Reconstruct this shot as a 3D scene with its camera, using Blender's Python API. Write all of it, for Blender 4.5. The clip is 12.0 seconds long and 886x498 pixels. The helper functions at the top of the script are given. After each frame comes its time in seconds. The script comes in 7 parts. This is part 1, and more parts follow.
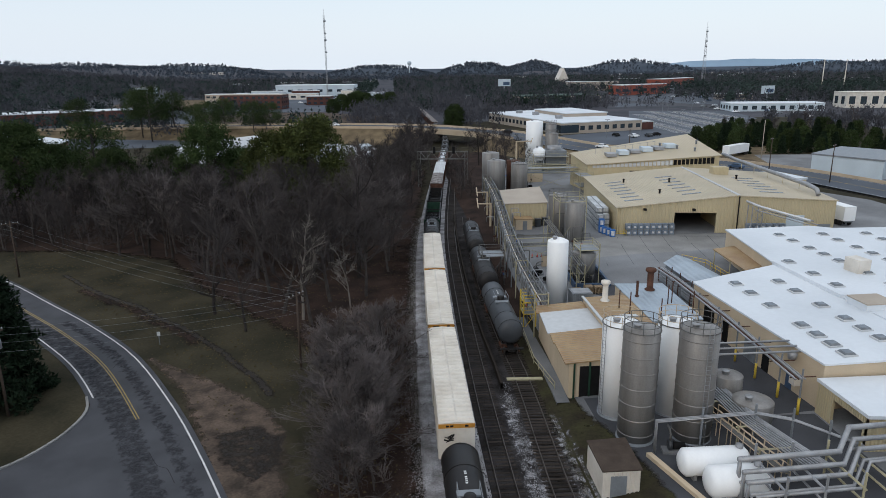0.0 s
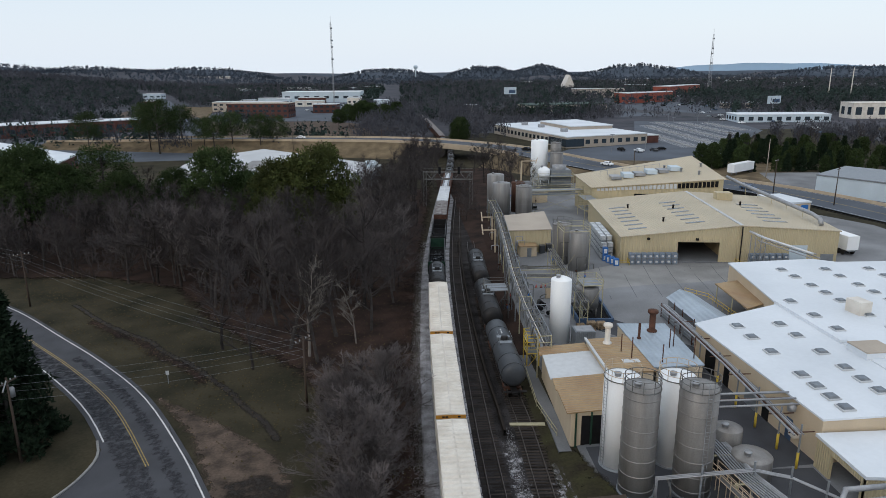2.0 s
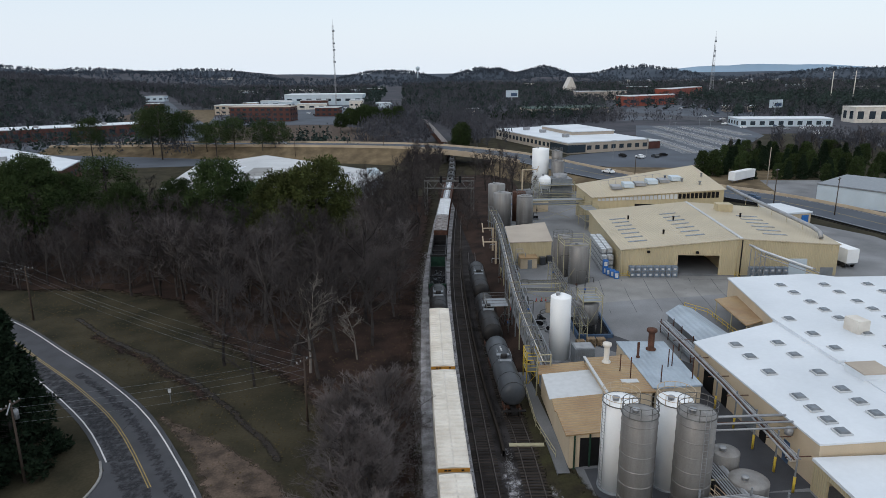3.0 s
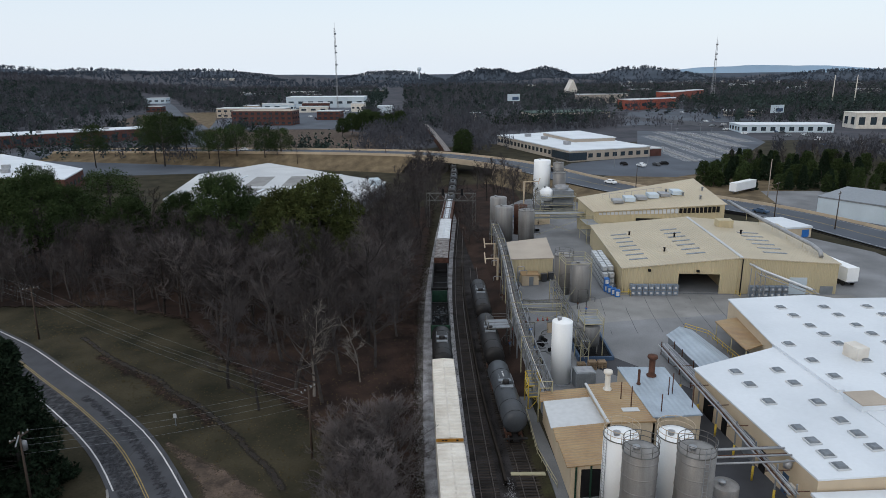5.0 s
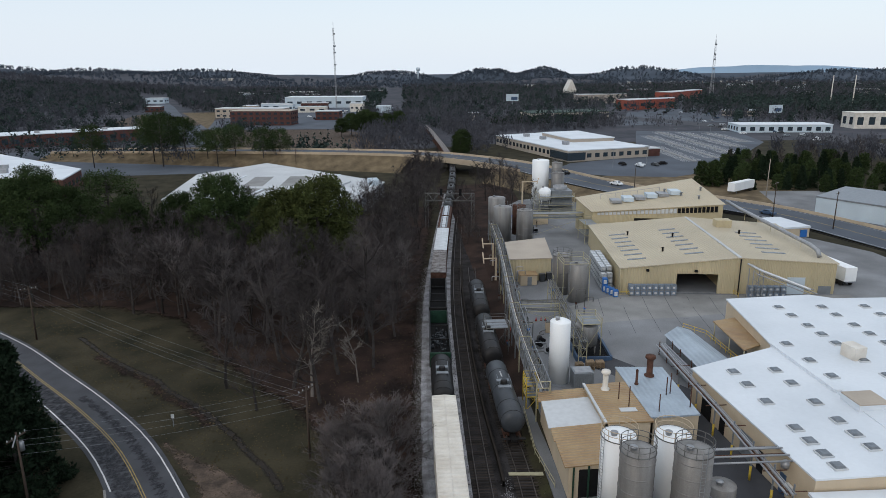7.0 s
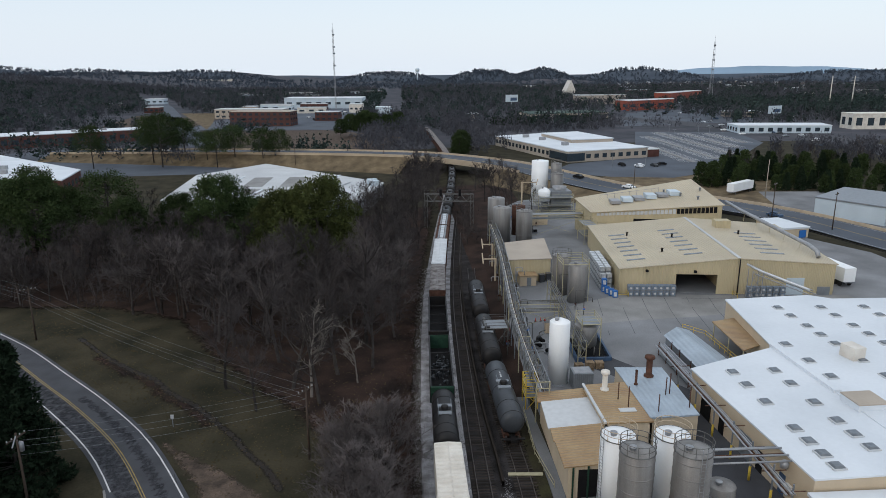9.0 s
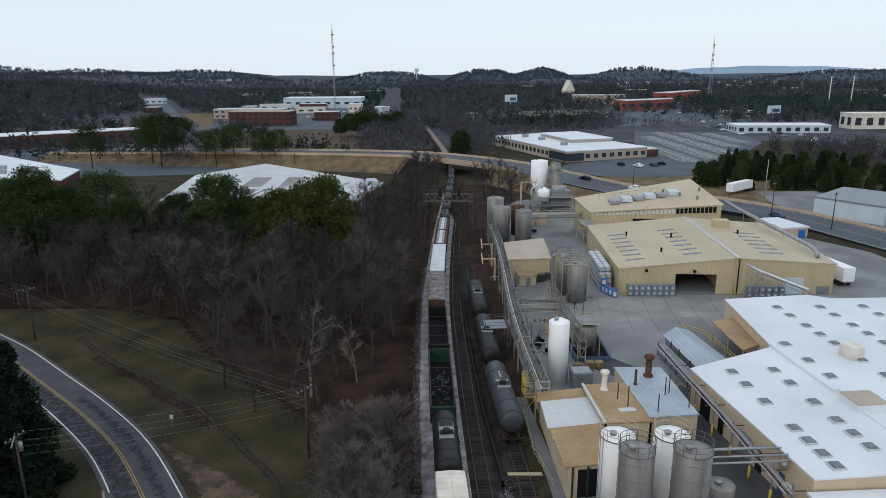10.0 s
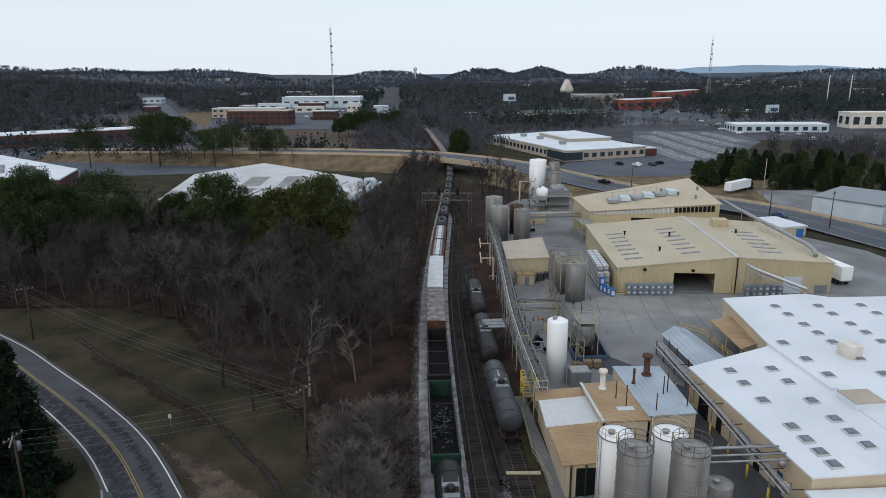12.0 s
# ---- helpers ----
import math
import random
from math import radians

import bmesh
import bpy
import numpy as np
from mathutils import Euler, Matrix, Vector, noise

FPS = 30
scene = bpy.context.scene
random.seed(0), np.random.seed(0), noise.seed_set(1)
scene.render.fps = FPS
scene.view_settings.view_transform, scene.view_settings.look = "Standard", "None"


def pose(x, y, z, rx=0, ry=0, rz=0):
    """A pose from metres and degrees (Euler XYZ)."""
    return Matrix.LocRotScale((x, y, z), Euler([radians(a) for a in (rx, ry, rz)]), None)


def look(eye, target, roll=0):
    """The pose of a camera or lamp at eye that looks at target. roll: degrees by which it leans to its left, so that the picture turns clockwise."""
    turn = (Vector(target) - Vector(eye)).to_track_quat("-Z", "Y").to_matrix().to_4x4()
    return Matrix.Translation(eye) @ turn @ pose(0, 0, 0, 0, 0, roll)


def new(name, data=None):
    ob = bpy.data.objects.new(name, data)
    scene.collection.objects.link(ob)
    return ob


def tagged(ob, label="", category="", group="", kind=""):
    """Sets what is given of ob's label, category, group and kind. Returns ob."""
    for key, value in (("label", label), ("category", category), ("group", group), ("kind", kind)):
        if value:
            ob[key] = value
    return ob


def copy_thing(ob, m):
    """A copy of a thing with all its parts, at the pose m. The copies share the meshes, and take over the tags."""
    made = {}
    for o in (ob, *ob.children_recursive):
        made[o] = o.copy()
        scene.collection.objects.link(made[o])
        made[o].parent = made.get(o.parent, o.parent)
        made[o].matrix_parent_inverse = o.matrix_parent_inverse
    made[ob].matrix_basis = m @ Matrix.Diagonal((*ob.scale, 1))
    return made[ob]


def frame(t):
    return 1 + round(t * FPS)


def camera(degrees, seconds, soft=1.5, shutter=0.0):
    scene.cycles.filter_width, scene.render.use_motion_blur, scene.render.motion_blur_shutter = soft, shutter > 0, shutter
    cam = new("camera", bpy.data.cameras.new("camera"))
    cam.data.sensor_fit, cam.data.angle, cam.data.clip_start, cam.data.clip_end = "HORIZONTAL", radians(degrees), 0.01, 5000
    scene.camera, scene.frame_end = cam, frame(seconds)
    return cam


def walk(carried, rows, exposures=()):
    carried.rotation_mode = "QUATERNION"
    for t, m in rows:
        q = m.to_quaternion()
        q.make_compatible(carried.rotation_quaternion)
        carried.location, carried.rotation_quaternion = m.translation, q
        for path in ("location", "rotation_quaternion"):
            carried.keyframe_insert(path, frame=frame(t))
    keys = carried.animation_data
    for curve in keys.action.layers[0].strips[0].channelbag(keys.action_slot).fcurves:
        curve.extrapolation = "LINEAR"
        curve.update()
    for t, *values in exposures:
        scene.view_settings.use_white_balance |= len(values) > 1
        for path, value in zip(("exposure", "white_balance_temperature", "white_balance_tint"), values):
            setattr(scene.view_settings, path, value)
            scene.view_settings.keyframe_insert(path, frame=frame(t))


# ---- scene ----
cam = camera(67.1, 12.0, soft=0.6)
PATH = [
    (0, (-0.956, 0.121, 33.082), (-0.823, 2.047, 32.559), -0.5),
    (0.5, (-0.909, 0.276, 34.2), (-0.781, 2.203, 33.681), -0.4),
    (1, (-0.903, 0.297, 35.503), (-0.78, 2.224, 34.985), -0.4),
    (1.5, (-0.893, 0.311, 36.836), (-0.774, 2.24, 36.319), -0.4),
    (2, (-0.802, 0.26, 38.11), (-0.685, 2.189, 37.595), -0.4),
    (2.5, (-0.606, 0.233, 39.393), (-0.493, 2.162, 38.878), -0.4),
    (3, (-0.547, 0.285, 40.515), (-0.436, 2.215, 40.002), -0.4),
    (5, (-0.749, 0.384, 44.11), (-0.641, 2.314, 43.597), -0.3),
    (5.5, (-0.731, 0.348, 44.179), (-0.622, 2.278, 43.665), -0.3),
    (6, (-0.655, 0.36, 44.15), (-0.546, 2.29, 43.637), -0.3),
    (6.5, (-0.573, 0.409, 44.13), (-0.463, 2.339, 43.616), -0.3),
    (7, (-0.599, 0.409, 44.113), (-0.488, 2.339, 43.6), -0.3),
    (9, (-0.627, 0.334, 44.097), (-0.514, 2.265, 43.586), -0.3),
    (9.5, (-0.632, 0.363, 44.081), (-0.517, 2.294, 43.57), -0.3),
    (10, (-0.638, 0.37, 44.075), (-0.523, 2.3, 43.564), -0.3),
    (10.5, (-0.669, 0.362, 44.084), (-0.552, 2.292, 43.571), -0.3),
    (11, (-0.682, 0.347, 44.063), (-0.564, 2.277, 43.55), -0.3),
    (11.5, (-0.658, 0.342, 44.056), (-0.54, 2.272, 43.544), -0.3),
    (12, (-0.61, 0.347, 44.062), (-0.491, 2.276, 43.549), -0.3),
]
walk(cam, [(t, look(e, g, r)) for t, e, g, r in PATH], [(0.0, 0.07, 6110, 10), (12.0, 0.07, 6110, 10)])

# ---- world and light: hazy evening sky, no hard shadows ----
world = bpy.data.worlds.new("evening_sky")
scene.world = world
world.use_nodes = True
nt = world.node_tree
sky = nt.nodes.new("ShaderNodeTexSky")
sky.sky_type, sky.sun_disc = 'NISHITA', False
sky.sun_elevation, sky.sun_rotation = radians(9), radians(215)
sky.air_density, sky.dust_density, sky.ozone_density = 1.2, 2.5, 1.5
bg = nt.nodes["Background"]
gain = nt.nodes.new("ShaderNodeMix")
gain.data_type, gain.blend_type = 'RGBA', 'MIX'
gain.inputs[0].default_value = 0.72
tc, sep, ramp = nt.nodes.new("ShaderNodeTexCoord"), nt.nodes.new("ShaderNodeSeparateXYZ"), nt.nodes.new("ShaderNodeValToRGB")
nt.links.new(tc.outputs["Generated"], sep.inputs[0])
nt.links.new(sep.outputs[2], ramp.inputs[0])
for at, col in ((0.0, (0.82, 0.87, 0.91)), (0.02, (0.9, 0.91, 0.92)), (0.06, (1.0, 0.975, 0.955)), (0.13, (0.98, 1.0, 1.0)), (0.5, (0.35, 0.46, 0.64))):
    e = ramp.color_ramp.elements[0] if at == 0 else ramp.color_ramp.elements[1] if at == 0.5 else ramp.color_ramp.elements.new(at)
    e.position, e.color = at, (*col, 1)
up = nt.nodes.new("ShaderNodeVectorMath")
up.operation, up.inputs[1].default_value = 'SCALE', (0, 0, 0)
up.inputs[3].default_value = 10.5
nt.links.new(ramp.outputs[0], up.inputs[0])
nt.links.new(up.outputs[0], gain.inputs[7])
nt.links.new(sky.outputs[0], gain.inputs[6])
nt.links.new(gain.outputs[2], bg.inputs[0])
bg.inputs[1].default_value = 0.12
sun_data = bpy.data.lights.new("sun", 'SUN')
sun_data.energy, sun_data.angle, sun_data.color = 0.6, radians(25), (1.0, 0.94, 0.86)
sun = new("sun", sun_data)
sun.matrix_world = look((-60, -85, 60), (0, 0, 0))


# ---- materials ----
def mat(name, col, rough=0.7, metal=0.0, vary=0.25, scale=1.5, fine=18.0, bump=0.15, col2=None, stripes=None, rnd=0.0, streak=0.0, spec=0.4):
    """Two-scale procedural surface: broad stains mixing col and col2, fine grain, bump; stripes=(axis, per metre, depth)."""
    m = bpy.data.materials.new(name)
    m.use_nodes = True
    n, l = m.node_tree.nodes, m.node_tree.links
    b = n["Principled BSDF"]
    co = n.new("ShaderNodeTexCoord")
    src = co.outputs["Object"]
    big, small = n.new("ShaderNodeTexNoise"), n.new("ShaderNodeTexNoise")
    big.inputs["Scale"].default_value, big.inputs["Detail"].default_value = scale, 6
    small.inputs["Scale"].default_value, small.inputs["Detail"].default_value = fine, 4
    if streak:
        mp = n.new("ShaderNodeMapping")
        mp.inputs["Scale"].default_value = (1, 1, streak)
        l.new(src, mp.inputs[0])
        l.new(mp.outputs[0], big.inputs["Vector"])
    else:
        l.new(src, big.inputs["Vector"])
    l.new(src, small.inputs["Vector"])
    ramp = n.new("ShaderNodeValToRGB")
    ramp.color_ramp.elements[0].position, ramp.color_ramp.elements[1].position = 0.32, 0.68
    c2 = col2 or tuple(c * (1 - vary) for c in col)
    ramp.color_ramp.elements[0].color = (*c2, 1)
    ramp.color_ramp.elements[1].color = (*col, 1)
    l.new(big.outputs[0], ramp.inputs[0])
    mul = n.new("ShaderNodeMix")
    mul.data_type, mul.blend_type = 'RGBA', 'MULTIPLY'
    mul.inputs[0].default_value = 1.0
    g = n.new("ShaderNodeMapRange")
    g.inputs[3].default_value, g.inputs[4].default_value = 1 - vary * 0.7, 1 + vary * 0.5
    l.new(small.outputs[0], g.inputs[0])
    l.new(ramp.outputs[0], mul.inputs[6])
    l.new(g.outputs[0], mul.inputs[7])
    out = mul.outputs[2]
    if rnd:
        info = n.new("ShaderNodeObjectInfo")
        r2 = n.new("ShaderNodeMapRange")
        r2.inputs[3].default_value, r2.inputs[4].default_value = 1 - rnd, 1 + rnd
        l.new(info.outputs["Random"], r2.inputs[0])
        m2 = n.new("ShaderNodeMix")
        m2.data_type, m2.blend_type = 'RGBA', 'MULTIPLY'
        m2.inputs[0].default_value = 1.0
        l.new(out, m2.inputs[6])
        l.new(r2.outputs[0], m2.inputs[7])
        out = m2.outputs[2]
    l.new(out, b.inputs["Base Color"])
    b.inputs["Roughness"].default_value, b.inputs["Metallic"].default_value = rough, metal
    b.inputs["Specular IOR Level"].default_value = spec
    bp = n.new("ShaderNodeBump")
    bp.inputs["Strength"].default_value, bp.inputs["Distance"].default_value = bump, 0.05
    l.new(small.outputs[0], bp.inputs["Height"])
    last = bp
    if stripes:
        axis, freq, depth = stripes
        sep, mm, wv = n.new("ShaderNodeSeparateXYZ"), n.new("ShaderNodeMath"), n.new("ShaderNodeMath")
        l.new(src, sep.inputs[0])
        mm.operation, mm.inputs[1].default_value = 'MULTIPLY', freq * 2 * math.pi
        wv.operation = 'SINE'
        l.new(sep.outputs[axis], mm.inputs[0])
        l.new(mm.outputs[0], wv.inputs[0])
        b2 = n.new("ShaderNodeBump")
        b2.inputs["Strength"].default_value, b2.inputs["Distance"].default_value = 0.8, depth
        l.new(wv.outputs[0], b2.inputs["Height"])
        l.new(bp.outputs[0], b2.inputs["Normal"])
        last = b2
    l.new(last.outputs[0], b.inputs["Normal"])
    return m


M = dict(
    grass=mat("winter_grass", (0.054, 0.047, 0.03), 0.95, vary=0.6, scale=0.16, fine=3.0, bump=0.5, col2=(0.022, 0.0215, 0.014), spec=0.08),
    litter=mat("leaf_litter", (0.05, 0.032, 0.025), 0.95, vary=0.65, scale=0.22, fine=5.0, bump=0.6, col2=(0.017, 0.0125, 0.0115), spec=0.08),
    dirt=mat("bare_clay", (0.125, 0.094, 0.074), 0.95, vary=0.65, scale=0.5, fine=4.0, bump=0.4, col2=(0.042, 0.034, 0.028), spec=0.1),
    asphalt=mat("road_asphalt", (0.072, 0.075, 0.084), 0.85, vary=0.35, scale=0.25, fine=25, bump=0.2, col2=(0.05, 0.052, 0.059), spec=0.15),
    asphalt_d=mat("dark_lane_asphalt", (0.048, 0.05, 0.057), 0.85, vary=0.35, scale=0.4, fine=25, bump=0.2, spec=0.12),
    straw=mat("dry_straw_grass", (0.18, 0.14, 0.088), 0.95, vary=0.5, scale=0.2, fine=3, bump=0.5, col2=(0.085, 0.066, 0.043), spec=0.08),
    mud=mat("dark_wet_mud", (0.03, 0.025, 0.021), 0.7, vary=0.5, scale=0.8, fine=5, bump=0.5, spec=0.15),
    tuft=mat("dry_grass_tufts", (0.1, 0.08, 0.042), 0.95, vary=0.5, scale=0.4, fine=4, spec=0.08),
    lot=mat("lot_asphalt", (0.09, 0.104, 0.128), 0.85, vary=0.3, scale=0.05, fine=8, bump=0.1, spec=0.2),
    concrete=mat("yard_concrete", (0.23, 0.238, 0.25), 0.85, vary=0.35, scale=0.1, fine=6, bump=0.1, col2=(0.13, 0.134, 0.14), spec=0.2),
    concrete_l=mat("pale_concrete", (0.27, 0.27, 0.265), 0.85, vary=0.3, scale=0.2, fine=6, bump=0.1, spec=0.2),
    bridge=mat("bridge_concrete", (0.48, 0.39, 0.28), 0.85, vary=0.2, scale=0.2, fine=6, bump=0.1),
    line_w=mat("white_line_paint", (0.62, 0.62, 0.62), 0.7, vary=0.3, scale=2, fine=12),
    line_y=mat("yellow_line_paint", (0.36, 0.26, 0.07), 0.7, vary=0.4, scale=2, fine=12),
    ballast=mat("grey_ballast", (0.42, 0.42, 0.445), 0.95, vary=0.95, scale=0.5, fine=7.0, bump=1.0, col2=(0.16, 0.155, 0.155), spec=0.1),
    ballast_d=mat("dark_ballast", (0.046, 0.043, 0.044), 0.95, vary=0.95, scale=0.4, fine=7.0, bump=1.0, col2=(0.016, 0.0145, 0.014), spec=0.05),
    tie=mat("creosote_tie", (0.04, 0.033, 0.028), 0.9, vary=0.3, scale=2, fine=20, rnd=0.5, spec=0.1),
    rail=mat("rail_steel", (0.1, 0.085, 0.078), 0.5, 0.5, vary=0.3, scale=1, fine=10),
    cream=mat("cream_metal_siding", (0.48, 0.41, 0.26), 0.55, vary=0.12, scale=0.25, fine=6, bump=0.04, stripes=(0, 3.2, 0.03), streak=0.3),
    cream_y=mat("cream_metal_siding_side", (0.48, 0.41, 0.26), 0.55, vary=0.12, scale=0.25, fine=6, bump=0.04, stripes=(1, 3.2, 0.03), streak=0.3),
    creamp=mat("cream_painted_wall", (0.55, 0.45, 0.32), 0.7, vary=0.16, scale=0.35, fine=7, bump=0.05, streak=0.3),
    roof_t=mat("tan_metal_roof", (0.46, 0.4, 0.29), 0.6, vary=0.15, scale=0.12, fine=3, bump=0.05, stripes=(0, 1.6, 0.04)),
    roof_o=mat("ochre_metal_roof", (0.34, 0.24, 0.125), 0.55, vary=0.3, scale=0.3, fine=3, bump=0.05, stripes=(1, 2.0, 0.05), col2=(0.26, 0.165, 0.085)),
    roof_w=mat("white_membrane_roof", (0.64, 0.68, 0.72), 0.6, vary=0.1, scale=0.1, fine=2, bump=0.03, col2=(0.55, 0.59, 0.63)),
    roof_g=mat("weathered_white_roof", (0.54, 0.56, 0.57), 0.7, vary=0.25, scale=0.06, fine=1.5, bump=0.03, col2=(0.42, 0.435, 0.45)),
    roof_b=mat("bluish_metal_roof", (0.36, 0.42, 0.48), 0.5, 0.2, vary=0.2, scale=0.3, fine=3, bump=0.03, stripes=(0, 1.5, 0.04)),
    dark=mat("dark_interior", (0.014, 0.014, 0.015), 0.8, vary=0.3, spec=0.1),
    black=mat("black_tank_paint", (0.011, 0.011, 0.012), 0.5, vary=0.35, scale=0.6, fine=6, col2=(0.018, 0.016, 0.015), spec=0.25),
    greytank=mat("dark_grey_tank_paint", (0.05, 0.055, 0.062), 0.45, vary=0.35, scale=0.6, fine=6, spec=0.3),
    steel=mat("stainless_tank_steel", (0.26, 0.254, 0.246), 0.45, 0.2, vary=0.35, scale=0.8, fine=8, bump=0.05, streak=0.12, col2=(0.155, 0.148, 0.14), spec=0.3),
    galv=mat("galvanised_steel", (0.34, 0.35, 0.365), 0.45, 0.3, vary=0.3, scale=1, fine=10),
    white=mat("white_tank_paint", (0.8, 0.82, 0.83), 0.4, vary=0.08, scale=0.5, fine=5, bump=0.02, streak=0.2),
    offwhite=mat("aged_white_car_paint", (0.66, 0.63, 0.57), 0.55, vary=0.15, scale=0.5, fine=5, bump=0.05, col2=(0.52, 0.48, 0.42)),
    orange=mat("orange_car_band", (0.5, 0.24, 0.035), 0.55, vary=0.25, scale=1, fine=8),
    yellow=mat("safety_yellow_paint", (0.6, 0.43, 0.05), 0.5, vary=0.2, scale=2, fine=12),
    paleyellow=mat("faded_yellow_paint", (0.38, 0.35, 0.23), 0.6, vary=0.2, scale=2, fine=12),
    rust=mat("rusty_steel", (0.11, 0.055, 0.038), 0.8, 0.1, vary=0.45, scale=1.5, fine=12, spec=0.2),
    green=mat("green_car_paint", (0.022, 0.06, 0.038), 0.6, vary=0.4, scale=1.0, fine=8, spec=0.2),
    blue=mat("blue_plastic", (0.03, 0.14, 0.42), 0.4, vary=0.15),
    bluegrey=mat("grey_blue_tote", (0.2, 0.26, 0.34), 0.5, vary=0.3, scale=1.5, fine=8),
    tote=mat("translucent_tote_plastic", (0.55, 0.58, 0.6), 0.4, vary=0.2, scale=1.5, fine=8),
    brick=mat("red_brick_wall", (0.105, 0.05, 0.042), 0.9, vary=0.3, scale=0.3, fine=6, spec=0.15),
    tanwall=mat("tan_masonry_wall", (0.4, 0.35, 0.29), 0.85, vary=0.15, scale=0.2, fine=4),
    redwall=mat("red_painted_wall", (0.26, 0.065, 0.04), 0.8, vary=0.15, scale=0.2, fine=4),
    palewall=mat("pale_blue_wall", (0.5, 0.58, 0.64), 0.7, vary=0.12, scale=0.2, fine=4),
    glass=mat("dark_window_glass", (0.03, 0.045, 0.06), 0.12, vary=0.2, spec=0.8),
    skylight=mat("skylight_dome", (0.17, 0.19, 0.21), 0.25, vary=0.4, scale=1.5, fine=4, spec=0.5),
    bark=mat("grey_bark", (0.072, 0.064, 0.06), 0.95, vary=0.5, scale=1.0, fine=8, bump=0.4, rnd=0.5, spec=0.08),
    twig=mat("bare_twigs", (0.066, 0.058, 0.057), 0.95, vary=0.4, scale=0.3, fine=4, rnd=0.45, spec=0.08),
    scrubtwig=mat("grey_scrub_twigs", (0.12, 0.106, 0.104), 0.95, vary=0.35, scale=0.3, fine=4, rnd=0.4, spec=0.08),
    palebark=mat("pale_bark", (0.22, 0.2, 0.18), 0.9, vary=0.35, scale=1.0, fine=8, bump=0.3, rnd=0.2, spec=0.1),
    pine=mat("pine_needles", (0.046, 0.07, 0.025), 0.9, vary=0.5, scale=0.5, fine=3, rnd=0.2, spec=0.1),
    # pine_y: lighter, yellower copy of pine with sunlight painted into the colour
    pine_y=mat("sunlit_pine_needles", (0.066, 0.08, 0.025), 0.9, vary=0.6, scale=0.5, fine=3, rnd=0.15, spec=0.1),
    conifer=mat("dark_conifer_leaves", (0.022, 0.037, 0.021), 0.85, vary=0.5, scale=0.6, fine=3, rnd=0.2, spec=0.06),
    # farwood: bare woods with a bluish haze mixed into the colour
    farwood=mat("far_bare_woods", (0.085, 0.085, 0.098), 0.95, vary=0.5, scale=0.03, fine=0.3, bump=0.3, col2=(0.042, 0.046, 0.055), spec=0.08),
    # hill: blue distance haze is painted into this base colour
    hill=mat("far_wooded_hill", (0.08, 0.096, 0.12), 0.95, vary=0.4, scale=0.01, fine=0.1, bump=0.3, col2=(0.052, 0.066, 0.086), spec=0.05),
    # mountain: paler and bluer still, the colour itself stands in for haze
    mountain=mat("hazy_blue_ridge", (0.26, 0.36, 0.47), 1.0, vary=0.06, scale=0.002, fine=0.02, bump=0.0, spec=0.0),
    wood=mat("pallet_wood", (0.3, 0.22, 0.14), 0.85, vary=0.3, scale=2, fine=12, rnd=0.3),
    polewood=mat("utility_pole_wood", (0.075, 0.058, 0.047), 0.9, vary=0.3, scale=1, fine=10, spec=0.1),
    grey=mat("grey_painted_metal", (0.22, 0.24, 0.26), 0.5, 0.2, vary=0.2, scale=1, fine=8),
    dirty=mat("dirty_corrugated_cover", (0.3, 0.29, 0.29), 0.6, 0.2, vary=0.6, scale=0.9, fine=4, bump=0.1, col2=(0.1, 0.085, 0.08)),
    silver=mat("bright_metal_roof", (0.6, 0.63, 0.66), 0.45, 0.2, vary=0.2, scale=0.7, fine=6),
    red=mat("red_paint", (0.45, 0.05, 0.04), 0.5, vary=0.1),
    navy=mat("blue_painted_curb", (0.05, 0.09, 0.16), 0.6, vary=0.2),
    agedsteel=mat("weathered_rack_steel", (0.15, 0.155, 0.155), 0.55, 0.2, vary=0.45, scale=1.2, fine=8, col2=(0.085, 0.078, 0.07), spec=0.3),
    weed=mat("weedy_dark_soil", (0.045, 0.044, 0.022), 0.95, vary=0.6, scale=0.5, fine=4, bump=0.5, col2=(0.026, 0.021, 0.016), spec=0.08),
    # farpine: greyer, bluer needles, the haze of distance put in the colour
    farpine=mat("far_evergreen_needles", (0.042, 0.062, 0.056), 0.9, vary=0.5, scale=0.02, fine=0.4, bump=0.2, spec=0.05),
    tyre=mat("tyre_rubber", (0.02, 0.02, 0.02), 0.8, vary=0.2),
)


def ragged_cover(src, name, scale=1.1):
    """A soil that thins out to bare ground where its 'cover' runs low."""
    m = src.copy()
    m.name = name
    n, l = m.node_tree.nodes, m.node_tree.links
    att, tex, add, stp = n.new("ShaderNodeAttribute"), n.new("ShaderNodeTexNoise"), n.new("ShaderNodeMath"), n.new("ShaderNodeMapRange")
    att.attribute_name = "cover"
    co = n.new("ShaderNodeTexCoord")
    tex.inputs["Scale"].default_value, tex.inputs["Detail"].default_value, tex.inputs["Roughness"].default_value = scale, 9, 0.7
    l.new(co.outputs["Object"], tex.inputs["Vector"])
    add.operation = 'ADD'
    l.new(att.outputs["Fac"], add.inputs[0])
    l.new(tex.outputs[0], add.inputs[1])
    stp.inputs[1].default_value, stp.inputs[2].default_value = 0.88, 1.12
    l.new(add.outputs[0], stp.inputs[0])
    mix, clear = n.new("ShaderNodeMixShader"), n.new("ShaderNodeBsdfTransparent")
    l.new(stp.outputs[0], mix.inputs[0])
    l.new(clear.outputs[0], mix.inputs[1])
    l.new(n["Principled BSDF"].outputs[0], mix.inputs[2])
    l.new(mix.outputs[0], n["Material Output"].inputs[0])
    return m


